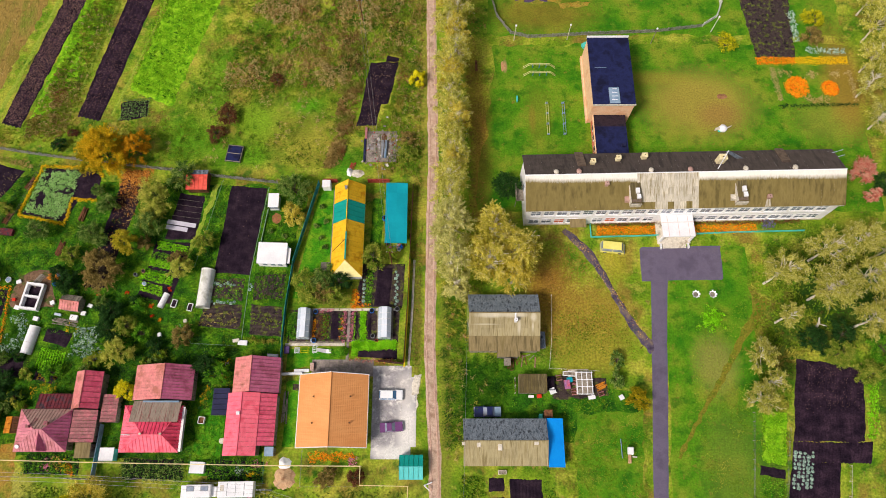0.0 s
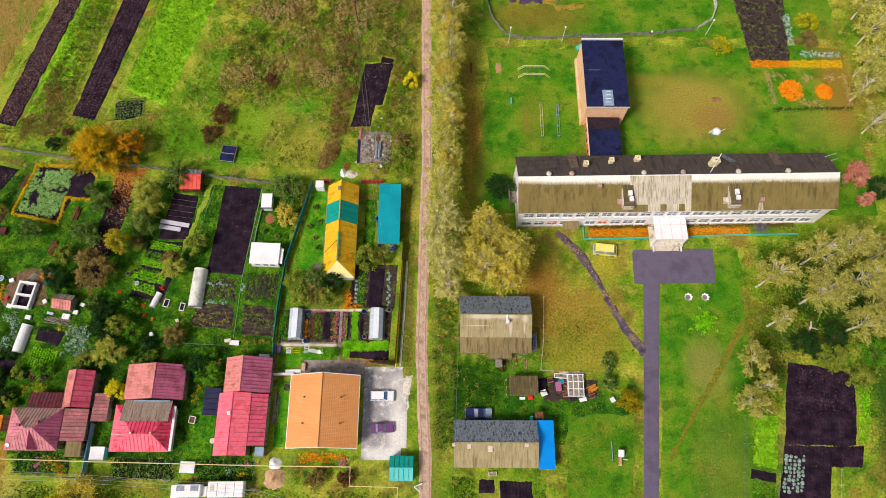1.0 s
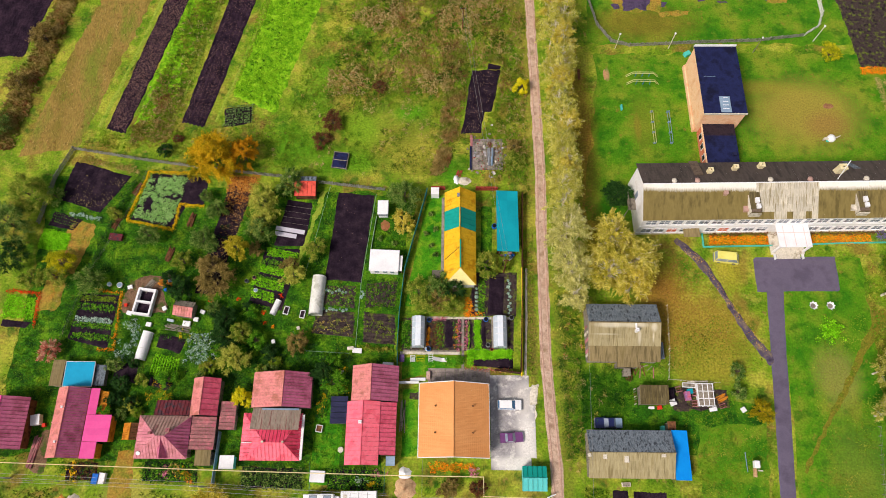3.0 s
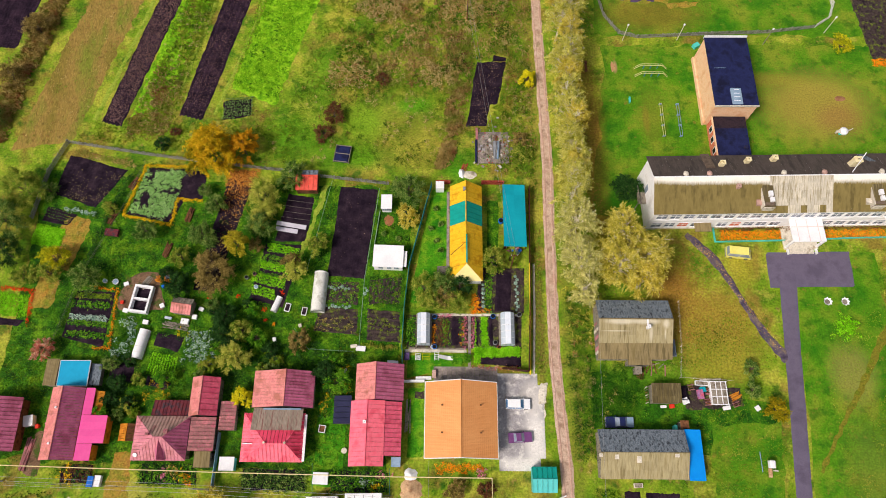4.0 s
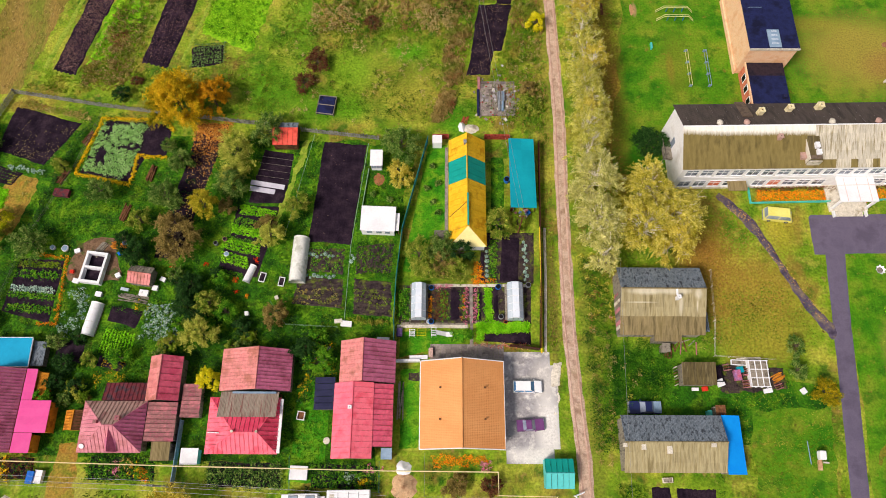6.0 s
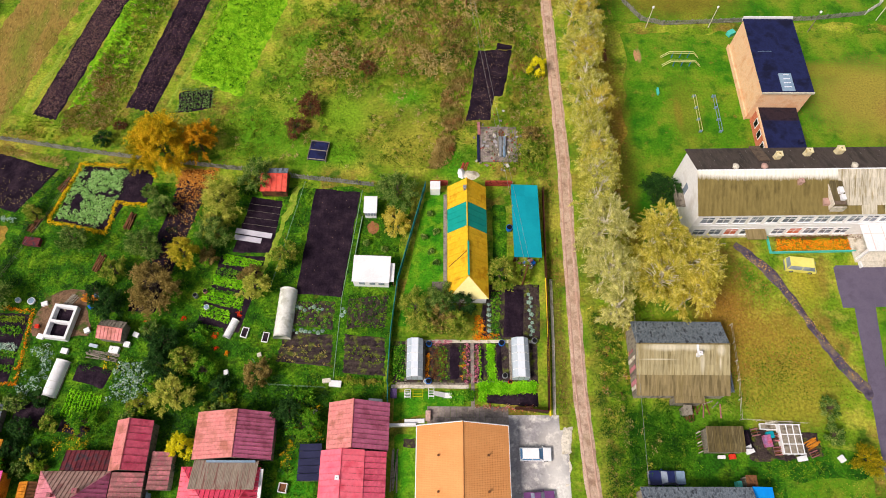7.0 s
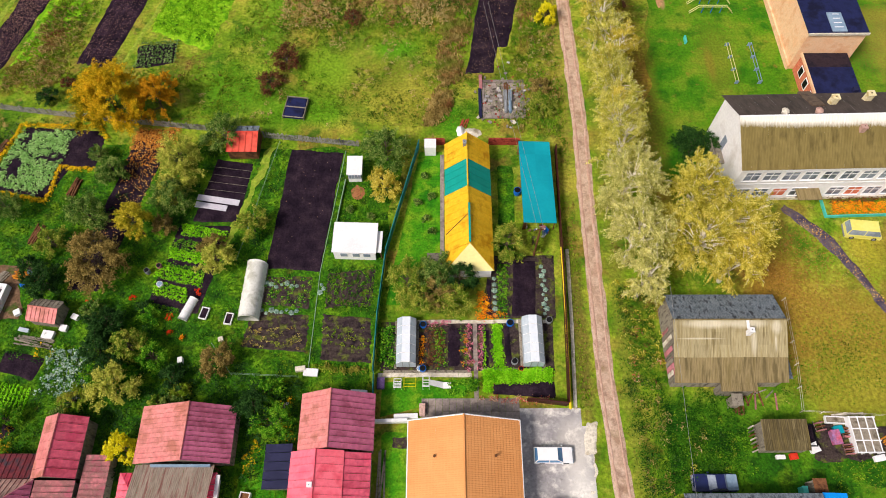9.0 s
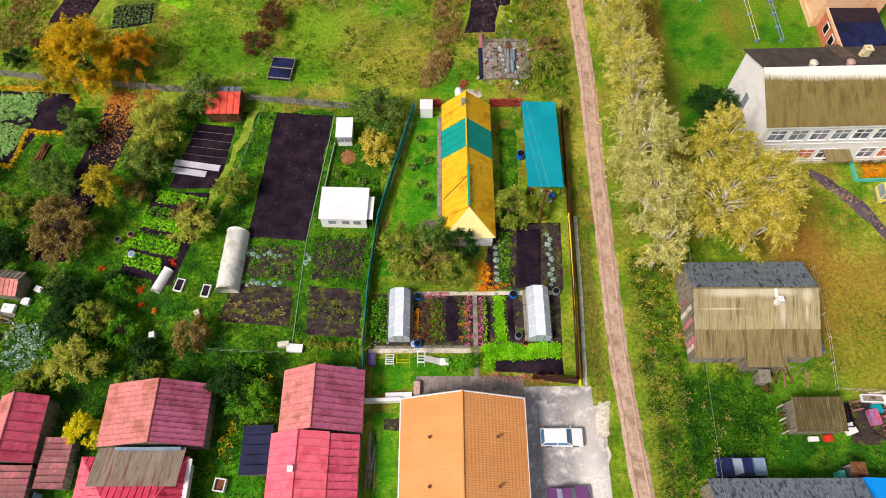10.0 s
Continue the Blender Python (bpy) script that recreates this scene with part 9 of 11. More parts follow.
for i, (x, y, h, r, m, n, label) in enumerate((
        (-54.2, 53.6, 5.2, 3.0, m_willow, 5600, "pale green fruit tree beside the dark bed"), (-49.4, 58.2, 4.5, 2.3, m_plumtree, 3600, "grey green plum tree beside the red shed"),
        (-54.6, 49.8, 4.0, 2.0, m_willow, 2800, "pale green fruit tree between two beds"), (-75.0, 47.2, 4.0, 1.8, m_plumtree, 2600, "grey green young plum tree on the grass"),
        (-64.6, 46.4, 4.4, 2.3, m_plumtree, 3600, "grey green plum tree over the dark bed"), (-57.7, 44.2, 6.4, 2.0, m_pear, 4200, "yellow green turning pear tree"), (-55.0, 44.6, 3.0, 1.3, m_apple_brown, 1600, "rusty brown young pear tree"), (-68.2, 42.4, 3.2, 1.7, m_apple, 2400, "green plum bush beside the woodpile"), (-75.4, 65.8, 1.8, 1.3, m_darkbush, 1200, "dark green bush by the back fence"), (-63.0, 53.0, 3.2, 1.6, m_plumtree, 2200, "grey green bush at the edge of the dark bed"),
        (-54.6, 48.6, 3.8, 2.3, m_plumtree, 3400, "dark green currant bushes"), (-84.0, 38.0, 4.2, 2.4, m_plumtree, 3600, "silvery green apple tree beside the beds"),
        (-61.4, 39.2, 5.4, 3.3, m_apple_brown, 6500, "broad apple tree with browning leaves"), (-67.6, 36.6, 3.6, 2.0, m_darkbush, 3200, "dense dark green bush beside the concrete walls"),
        (-43.9, 44.6, 4.0, 1.8, m_apple, 3000, "green apple tree at the edge of the dark bed"), (-47.4, 39.6, 4.2, 1.9, m_willow, 3000, "pale yellow green bush beside the lettuce rows"),
        (-48.2, 41.6, 3.4, 1.4, m_apple_brown, 1800, "browning bush beside the lettuce rows"), (-27.6, 55.4, 5.2, 2.6, m_plumtree, 5200, "rounded green apple tree by the teal fence"),
        (-27.7, 50.4, 3.6, 1.9, m_birch_gold, 2800, "golden leaved bush by the teal fence"), (-24.4, 36.6, 4.8, 2.3, m_apple, 4200, "apple tree of a dense group before the garden house"),
        (-21.2, 37.2, 4.8, 2.3, m_plumtree, 4200, "plum tree of a dense group before the garden house"), (-18.2, 37.0, 4.4, 1.9, m_darkbush, 3000, "dark green cherry tree close to the garden house"),
        (-22.8, 34.4, 4.0, 2.0, m_apple, 3200, "apple tree over the greenhouse path"), (-19.2, 34.6, 4.0, 2.0, m_apple, 3200, "green apple tree over the garden path"),
        (-20.9, 35.4, 4.4, 2.2, m_apple_brown, 3000, "browning apple tree before the garden house"), (-12.3, 42.0, 4.0, 2.0, m_apple, 3600, "green cherry tree beside the cyan shed"),
        (-9.0, 42.6, 2.6, 1.3, m_greenweed, 1400, "thin yellow green bush below the cyan shed"), (-56.4, 24.0, 4.6, 2.3, m_willow, 3800, "pale green apple tree in the thicket"),
        (-55.8, 28.8, 4.2, 1.8, m_apple, 2800, "green apple tree in the thicket"), (-59.0, 31.5, 3.6, 2.0, m_darkbush, 2600, "dark green bush in the thicket"),
        (-58.8, 28.4, 4.0, 2.0, m_darkbush, 2600, "dark green plum tree in the thicket"), (-53.0, 27.6, 3.0, 1.6, m_veg, 2000, "green bush in the thicket"),
        (-45.6, 27.2, 3.2, 1.8, m_apple_brown, 2600, "olive brown bush beside the dry bed"), (-40.8, 22.0, 3.4, 2.0, m_darkbush, 3200, "dark green bush behind the red roofs"),
        (-38.4, 20.4, 3.2, 1.9, m_veg, 2300, "yellow speckled green bush behind the red roofs"), (-39.6, 23.6, 3.0, 1.7, m_veg, 2400, "green bush behind the red roofs"),
        (-54.3, 17.6, 3.4, 1.5, m_yellowbush, 2400, "lime yellow bush between two houses"), (-64.2, 62.4, 8.4, 3.9, m_gold, 12000, "golden autumn maple by the back fence"),
        (-59.0, 64.0, 5.6, 2.7, m_orange_leaf, 6000, "orange golden maple by the back fence"), (-67.0, 61.4, 6.2, 2.5, m_maple, 5000, "golden green maple sapling by the fence"), (-91.0, 39.2, 3.6, 2.0, m_apple, 2800, "green apple tree on the dry grass"),
        (-90.2, 41.6, 4.4, 2.2, m_lime, 3400, "yellow green pear tree on the dry grass"), (-98.4, 55.0, 6.0, 3.4, m_apple, 5000, "large green apple tree outside the fence"),
        (-101, 49.0, 6.0, 3.4, m_plumtree, 5000, "large dark apple tree outside the fence"), (-94.6, 55.4, 3.2, 1.4, m_plumtree, 1600, "small dark bush inside the fence"), (-99, 42.5, 5.0, 2.6, m_darkbush, 3400, "dark green tree outside the garden"),
        (-95.0, 38.6, 3.6, 1.8, m_apple, 2400, "green bush beside the salad bed"), (-82.6, 52.0, 2.4, 1.3, m_apple, 1600, "rounded green currant bush"),
        (-65.6, 55.6, 2.6, 1.1, m_plumtree, 1200, "grey green bush beside the marigolds"), (-63.9, 52.2, 2.8, 1.3, m_plumtree, 1500, "grey green bush beside the dark bed"),
        (-70.2, 39.0, 2.6, 1.4, m_darkbush, 1600, "dark bush between the beds"), (-89.0, 25.4, 3.4, 1.8, m_redbush, 1500, "reddish withering bush beside the beds"), (-77.8, 15.0, 2.6, 1.4, m_veg, 1500, "green bush beside the orange boards"),
        (-68.0, 20.8, 2.4, 1.5, m_veg, 1800, "green bush behind the rusted roof"), (-73.4, 16.6, 2.0, 1.2, m_darkbush, 1500, "dark green bush between two houses"), (-76.2, 17.4, 2.0, 1.1, m_darkbush, 1300, "dark green bush between two houses"),
        (-56.6, -1.0, 6.0, 3.2, m_birch_gold, 3800, "thin yellowing birch beside the street"), (-61.0, -1.6, 4.0, 2.2, m_lime, 2400, "yellow green bush beside the street"),
        (-18.8, 3.4, 2.4, 1.6, m_apple_brown, 2400, "rounded olive brown shrub on the front lawn"), (-13.9, 3.4, 2.2, 1.2, m_brownbush, 2000, "rounded reddish brown shrub on the front lawn"),
        (12.9, 56.2, 4.2, 2.5, m_darkbush, 5500, "dense dark green bush at the school corner"), (34.2, 16.2, 3.4, 1.9, m_maple, 2600, "yellow olive bush beside the drive"),
        (31.0, 19.4, 2.6, 1.2, m_plumtree, 1500, "grey green bush in the barn yard"), (31.4, 23.0, 2.0, 1.4, m_plumtree, 900, "thin grey bush on the dry grass"), (-4.5, 80.8, 3.0, 1.5, m_yellowbush, 3000, "bright yellow bush beside the dirt track"),
        (70.6, 24.0, 3.2, 2.4, m_apple, 4200, "dense green bushes above the dark field"), (75.4, 20.6, 3.2, 2.2, m_apple, 3600, "green bush beside the dark field"),
        (66.6, 26.4, 3.2, 2.2, m_darkbush, 3000, "dark green bush above the dark field"), (78.4, 25.0, 3.6, 2.6, m_veg, 3600, "green bush beside the dark field"), (72.0, 27.5, 3.2, 2.2, m_darkbush, 3000, "dark green bush below the birches"),
        (82.0, 59.4, 4.4, 2.4, m_redbush, 4200, "pinkish red autumn tree by the school"), (83.2, 54.6, 3.0, 1.4, m_redbush, 1800, "pinkish red bush by the school"), (86.4, 57.0, 3.4, 2.2, m_darkbush, 3000, "dark bush by the school"),
        (78.6, 91.6, 2.4, 2.0, m_apple_brown, 2200, "yellow and red shrub beside the field"), (79.6, 96.0, 2.6, 2.0, m_lime, 2200, "yellow green shrub beside the field"), (60.4, 90.0, 2.2, 1.9, m_lime, 1600, "thin yellow green shrub on the lawn"),
        (-42.6, 72.6, 2.2, 2.0, m_brownbush, 2200, "dark brown briar thicket in the meadow"), (-44.6, 68.4, 1.6, 1.7, m_brownbush, 1300, "reddish brown weeds in the meadow"), (-73.4, 68.6, 1.0, 0.9, m_brownbush, 400, "withered reddish bush in the meadow"),
        (-54.6, 33.2, 1.8, 1.2, m_veg, 1300, "green bush beside the salad rows"), (-33.5, 81.0, 1.6, 1.3, m_brownbush, 700, "reddish withered bush in the meadow"), (-107, 80, 4.5, 2.6, m_apple_brown, 3000, "tangled bush at the field edge"),
        (-104.5, 92, 4.5, 2.6, m_apple_brown, 3000, "tangled bush at the field edge"), (-110, 70, 5.0, 3.0, m_plumtree, 3600, "dark bush at the field edge"), (-101, 104, 4.5, 2.6, m_apple_brown, 3000, "tangled bush at the field edge"),
        (-17.0, 24.6, 1.4, 0.8, m_veg, 700, "small green shrub beside the path"), (-6.4, 67.4, 1.8, 1.3, m_apple_brown, 2200, "rank green bush beside the brick rubble"), (-6.4, 64.0, 2.2, 1.8, m_apple, 2200, "green bush beside the track"))):
    bush(label, x, y, h, r, m, n, 300 + i, 0.19 if r > 3 else 0.16, name="tree" if h > 3.3 else "bush", base=0.12 if h > 3.3 else 0.04, category="tree" if h > 3.3 else "bush")
for i, (x, y) in enumerate(((-23.4, 48.6), (-22.6, 52.6), (-22.4, 46.2), (-21.6, 49.6), (-21.6, 44.4), (-32.0, 47.6), (-29.4, 46.6))):
    bush("small pale young fruit bush on the lawn", x, y, 0.9, 0.45, m_plumtree, 160, 500 + i, 0.2)

rb = random.Random(31)
for i in range(26):
    x, y = (rb.uniform(-62, -46), rb.uniform(19.5, 34)) if i < 17 else (rb.uniform(-79, -72), rb.uniform(13.5, 24))
    h = rb.uniform(1.3, 2.6)
    if -54 < x < -43 and 29.5 < y < 37:
        x, y = x - 9, y - 6
    bush("dense green bush in the garden thicket", x, y, h, h * 0.65, rb.choice((m_darkbush, m_veg, m_apple, m_darkbush, m_greenweed, m_plumtree)), 1000, 600 + i, 0.2)


# ---- vehicles ----
def car(label, x, y, rz, length, width, height, paint, glass, kind="wagon", name="car", tail=None):
    """A parked car: lower body, glazed cabin, roof, bumpers, lamps and wheels."""
    root = thing(name, label, "car", x, y, rz=rz)
    l, w = length / 2, width / 2
    front, back = {"wagon": (0.44, -0.97), "sedan": (0.32, -0.55), "van": (0.86, -0.98)}[kind]
    top_f, top_b = {"wagon": (0.16, -0.86), "sedan": (0.05, -0.36), "van": (0.62, -0.92)}[kind]
    hood = {"wagon": 0.56, "sedan": 0.55, "van": 0.5}[kind] * height
    zs = 0.25
    prof = [(-l, zs + 0.1), (-l * 0.98, hood * 0.98), (back * l, hood * 1.02), (front * l, hood), (l * 0.94, hood * 0.86), (l, zs + 0.15), (l * 0.97, zs), (-l * 0.97, zs)]
    v = [(px_, s * w * (0.94 if i in (0, 5) else 1), pz) for s in (-1, 1) for i, (px_, pz) in enumerate(prof)]
    n = len(prof)
    part("body", Shape().add(v, [tuple(range(n)), tuple(range(2 * n - 1, n - 1, -1))] + [(i, n + i, n + (i + 1) % n, (i + 1) % n) for i in range(n)]).mesh("body", paint), root)
    lo, hi = hood + 0.005, height
    q = [(back * l, lo), (front * l, lo), (top_f * l, hi - 0.06), (top_b * l, hi - 0.06)]
    wi = w * 0.8
    v = [(q[0][0], -w * 0.96, lo), (q[1][0], -w * 0.96, lo), (q[2][0], -wi, hi - 0.06), (q[3][0], -wi, hi - 0.06), (q[0][0], w * 0.96, lo), (q[1][0], w * 0.96, lo), (q[2][0], wi, hi - 0.06), (q[3][0], wi, hi - 0.06)]
    part("glazing", Shape().add(v, [(0, 1, 2, 3), (7, 6, 5, 4), (0, 4, 5, 1), (1, 5, 6, 2), (2, 6, 7, 3), (3, 7, 4, 0)]).mesh("glazing", glass), root, "tinted windows and windscreen")
    part("roof", Shape().box(top_b * l, -wi - 0.02, hi - 0.06, top_f * l, wi + 0.02, hi, 0.025).mesh("roof", paint), root)
    for s in (-1, 1):
        part("pillar", Shape().tube([(q[1][0], s * w * 0.95, lo), (q[2][0], s * wi, hi - 0.04)], 0.045, 4).mesh("pillar", paint), root)
        part("pillar", Shape().tube([(q[0][0], s * w * 0.95, lo), (q[3][0], s * wi, hi - 0.04)], 0.06, 4).mesh("pillar", paint), root)
        mx = (front + back) / 2 * l
        part("pillar", Shape().tube([(mx, s * w * 0.96, lo), (mx, s * wi, hi - 0.04)], 0.05, 4).mesh("pillar", paint), root)
        part("headlight", Shape().box(l * 0.93, s * w * 0.72 - 0.16, hood * 0.62, l * 0.985, s * w * 0.72 + 0.16, hood * 0.8).mesh("headlight", m_glass), root)
        part("mirror", Shape().box(front * l - 0.15, s * (w + 0.12) - 0.07, hood, front * l, s * (w + 0.12) + 0.07, hood + 0.16).mesh("mirror", paint), root)
        for ax in (-0.6, 0.62):
            wh = part("wheel", Shape().tube([(ax * l, s * (w - 0.2), 0.31), (ax * l, s * (w + 0.01), 0.31)], 0.31, 12).mesh("wheel", m_rubber), root)
            part("rim", Shape().tube([(ax * l, s * (w + 0.01), 0.31), (ax * l, s * (w + 0.025), 0.31)], 0.19, 10).mesh("rim", m_grey), wh)
    for e in (-1, 1):
        part("bumper", Shape().box(e * l - 0.06, -w * 0.92, zs + 0.05, e * l + 0.06, w * 0.92, zs + 0.25).mesh("bumper", m_grey), root)
    return root


m_car_white = mat("white_car_paint", rgb(236, 238, 242), rgb(246, 247, 250), scale=0.8, fine=3, grain=0.03, rough=0.25, bump=0, spec=0.5)
m_car_purple = mat("purple_car_paint", rgb(104, 58, 110), rgb(122, 72, 128), scale=0.8, fine=3, grain=0.06, rough=0.35, bump=0, spec=0.5)
m_car_yellow = mat("pale_yellow_van_paint", rgb(228, 220, 110), rgb(236, 228, 128), scale=0.8, fine=3, grain=0.05, rough=0.45, bump=0)
m_car_navy = mat("navy_car_paint", rgb(26, 34, 78), rgb(36, 46, 96), scale=0.8, fine=3, grain=0.08, rough=0.3, bump=0, spec=0.5)
m_blue_glass = mat("blue_tinted_glass", rgb(70, 120, 170), rgb(92, 140, 186), scale=1, fine=3, grain=0.06, rough=0.15, bump=0, spec=0.6)
car("white estate car with a blue windscreen on the concrete yard", -8.4, 16.95, 0, 4.2, 1.66, 1.45, m_car_white, m_blue_glass)
car("purple saloon car on the concrete yard", -8.2, 11.55, 4, 4.0, 1.6, 1.38, m_car_purple, m_glass, "sedan")
car("pale yellow minivan parked on the grass", 32.5, 44.2, -6, 4.5, 1.9, 1.95, m_car_yellow, m_glass, "van", name="minivan")
navy = car("dark blue car beside the long barn", 8.3, 14.1, 180, 4.6, 1.75, 1.42, m_car_navy, m_glass, "sedan")
part("pale_bonnet", Shape().box(-2.3, -0.8, 0.82, -0.9, 0.8, 0.87).mesh("pale_bonnet", m_blue_grey), navy, "pale weathered boot lid")

truck = thing("box_trailer", "white box trailer parked on the street verge", "trailer", -33.4, 1.5, rz=1)
part("box", Shape().box(-2.9, -1.25, 0.7, 2.9, 1.25, 2.3, 0.06).mesh("box", m_white), truck)
for k in range(3):
    part("roof_seam", Shape().box(-1.4 + k * 1.4, -1.0, 2.3, -1.33 + k * 1.4, 1.0, 2.33).mesh("roof_seam", m_grey), truck)
part("hatch", Shape().box(-2.5, -0.2, 2.3, -1.9, 0.7, 2.36).mesh("hatch", m_pale), truck)
for s in (-1.15, 0.95):
    part("wheel", Shape().tube([(1.6, s, 0.36), (1.6, s + 0.22, 0.36)], 0.36, 12).mesh("wheel", m_rubber), truck)
part("drawbar", Shape().box(-3.9, -0.06, 0.55, -2.9, 0.06, 0.7).mesh("drawbar", m_grey), truck)
part("spare_wheel", Shape().tube([(2.3, -1.28, 1.6), (2.3, -1.28, 1.8)], 0.42, 12).mesh("spare_wheel", m_rusty), truck)
cabin_t = thing("caravan", "white caravan with dark roof windows on the verge", "caravan", -39.7, 1.2, rz=1)
part("body", Shape().box(-1.9, -1.0, 0.5, 2.2, 1.05, 2.2, 0.1).mesh("body", m_white), cabin_t)
part("front_box", Shape().box(-2.8, -1.3, 0.5, -1.9, 1.0, 1.7, 0.08).mesh("front_box", m_white), cabin_t)
part("tail_box", Shape().box(2.2, -0.9, 0.5, 3.0, 0.7, 1.5, 0.08).mesh("tail_box", m_white), cabin_t)
for wx in (-1.1, 1.2):
    w_ = part("roof_window", Shape().box(wx - 0.55, 0.1, 2.2, wx + 0.55, 0.75, 2.26).mesh("roof_window", m_glass), cabin_t)
    part("window_rim", Shape().box(wx - 0.65, 0.0, 2.19, wx + 0.65, 0.85, 2.22).mesh("window_rim", m_grey), w_)
for s in (-0.95, 0.8):
    part("wheel", Shape().tube([(0.4, s, 0.33), (0.4, s + 0.2, 0.33)], 0.33, 12).mesh("wheel", m_rubber), cabin_t)


# ---- heaps, walls, rubble ----
def heap(name, label, x, y, rx, ry, h, material, seed, category="heap"):
    n, m = 20, 8
    v = [(0, 0, h)]
    for j in range(1, m + 1):
        for i in range(n):
            a, r = 2 * math.pi * i / n, j / m
            k = 1 + 0.16 * float(wave(6 * math.cos(a), 6 * math.sin(a), 2.0, seed))
            v.append((rx * r * k * math.cos(a), ry * r * k * math.sin(a), max(-0.05, h * (1 - r) ** 1.1 * (1 + 0.2 * float(wave(9 * r * math.cos(a), 9 * r * math.sin(a), 1.3, seed + 1))) - (0.05 if j == m else 0))))
    f = [(0, 1 + i, 1 + (i + 1) % n) for i in range(n)] + [(1 + j * n + i, 1 + (j + 1) * n + i, 1 + (j + 1) * n + (i + 1) % n, 1 + j * n + (i + 1) % n) for j in range(m - 1) for i in range(n)]
    return solo(name, mesh_of(name, v, f, material, True), label, category, x, y)


heap("sand_heap", "reddish sand heap by the street", -26.0, 3.2, 1.9, 2.0, 1.0, m_sand, 3)
heap("straw_heap", "orange straw heap on the verge", -82.9, -0.4, 1.6, 2.0, 1.2, mat("orange_straw", rgb(220, 150, 60), rgb(232, 170, 84), rgb(190, 120, 44), scale=1.2, fine=6, grain=0.3, bump=0.6), 4)
heap("gravel_heap", "pale gravel heap on the verge", -80.8, 0.3, 1.4, 1.7, 1.0, m_pale, 5)
heap("sand_heap", "pale sand heap behind the brick wall", -16.2, 59.9, 1.4, 0.9, 0.5, m_pale, 6)
heap("tarpaulin", "white sheet thrown over a heap", -17.7, 60.3, 0.6, 1.1, 0.9, m_white, 7)
heap("earth_patch", "small heap of bare brown earth on the lawn", 58.0, 77.6, 1.2, 0.7, 0.2, mat("brown_earth", rgb(140, 98, 70), rgb(160, 116, 84), scale=1, fine=5, grain=0.3), 8)
heap("white_cloth", "crumpled white plastic sheet on the sand heap", -26.1, 5.6, 1.2, 1.1, 0.8, m_white, 9)
heap("bare_earth", "reddish bare earth below the white hut", -31.2, 50.4, 1.1, 1.4, 0.06, mat("red_earth", rgb(150, 96, 62), rgb(166, 112, 76), scale=1, fine=5, grain=0.3), 10)
m_puddle = mat("muddy_water", rgb(70, 58, 84), rgb(88, 74, 102), rgb(58, 48, 70), scale=0.5, fine=3, grain=0.2, bump=0.1, rough=0.35)
for x, y, wx, wy, m, label in ((21.5, 103.0, 13.0, 4.6, m_drygrass, "brown trampled rim of the muddy puddle"), (29.5, 100.4, 8.0, 1.6, m_drygrass, "brown worn grass beside the puddle"), (52.0, 105.0, 6.0, 3.4, m_drygrass, "reddish worn grass on the sports ground"), (21.2, 102.9, 7.6, 3.4, m_puddle, "dark purple muddy puddle on the sports ground"),
                               (16.6, 102.6, 2.4, 2.0, m_puddle, "small muddy puddle on the sports ground"), (27.0, 102.8, 1.9, 1.8, m_puddle, "small muddy puddle on the sports ground"), (33.0, 105.6, 2.4, 1.2, m_puddle, "small muddy puddle on the sports ground"), (35.6, 104.4, 2.4, 1.3, m_puddle, "small muddy puddle on the sports ground"),
                               (40.0, 103.4, 3.0, 0.7, m_puddle, "narrow muddy rut on the sports ground"), (44.6, 105.0, 2.8, 0.9, m_puddle, "narrow muddy rut on the sports ground"), (48.8, 105.2, 2.2, 1.5, m_puddle, "small muddy puddle on the sports ground")):
    field("puddle" if m is m_puddle else "worn_ground", label, ((x - wx * 0.36, y - wy / 2), (x + wx * 0.36, y - wy / 2), (x + wx / 2, y + wy / 2), (x - wx / 2, y + wy / 2)), m, "puddle" if m is m_puddle else "ground", step=0.3, z=0.06 if m is m_puddle else 0.045, clods=0.0, edge=0.5, seed=int(10 * x))
heap("bare_earth", "strip of worn bare earth on the grass", 13.1, 84.8, 0.5, 1.8, 0.05, mat("worn_earth", rgb(180, 136, 96), rgb(196, 150, 108), scale=1, fine=5, grain=0.2), 12)

blocks = thing("block_walls", "unfinished white concrete block walls with two open rooms", "foundation", -74.3, 34.7, rz=-7)
for bx in ((-1.65, -2.5, -1.3, 2.5), (1.3, -2.5, 1.65, 2.5), (-1.3, -2.5, 1.3, -2.1), (-1.3, 2.1, 1.3, 2.5), (-1.3, -0.2, 1.3, 0.15)):
    long_x = bx[2] - bx[0] > bx[3] - bx[1]
    n = max(1, round(max(bx[2] - bx[0], bx[3] - bx[1]) / 0.62))
    for i in range(n):
        for j in range(3):
            if long_x:
                x0, x1 = bx[0] + (bx[2] - bx[0]) * i / n + 0.006, bx[0] + (bx[2] - bx[0]) * (i + 1) / n - 0.006
                s = Shape().box(x0, bx[1], j * 0.35 + 0.006, x1, bx[3], j * 0.35 + 0.344)
            else:
                y0, y1 = bx[1] + (bx[3] - bx[1]) * i / n + 0.006, bx[1] + (bx[3] - bx[1]) * (i + 1) / n - 0.006
                s = Shape().box(bx[0], y0, j * 0.35 + 0.006, bx[2], y1, j * 0.35 + 0.344)
            part("block", s.mesh("block", m_white), blocks)
part("room_floor", Shape().box(-1.3, -2.1, 0, 1.3, 2.1, 0.06).mesh("room_floor", m_bed), blocks)

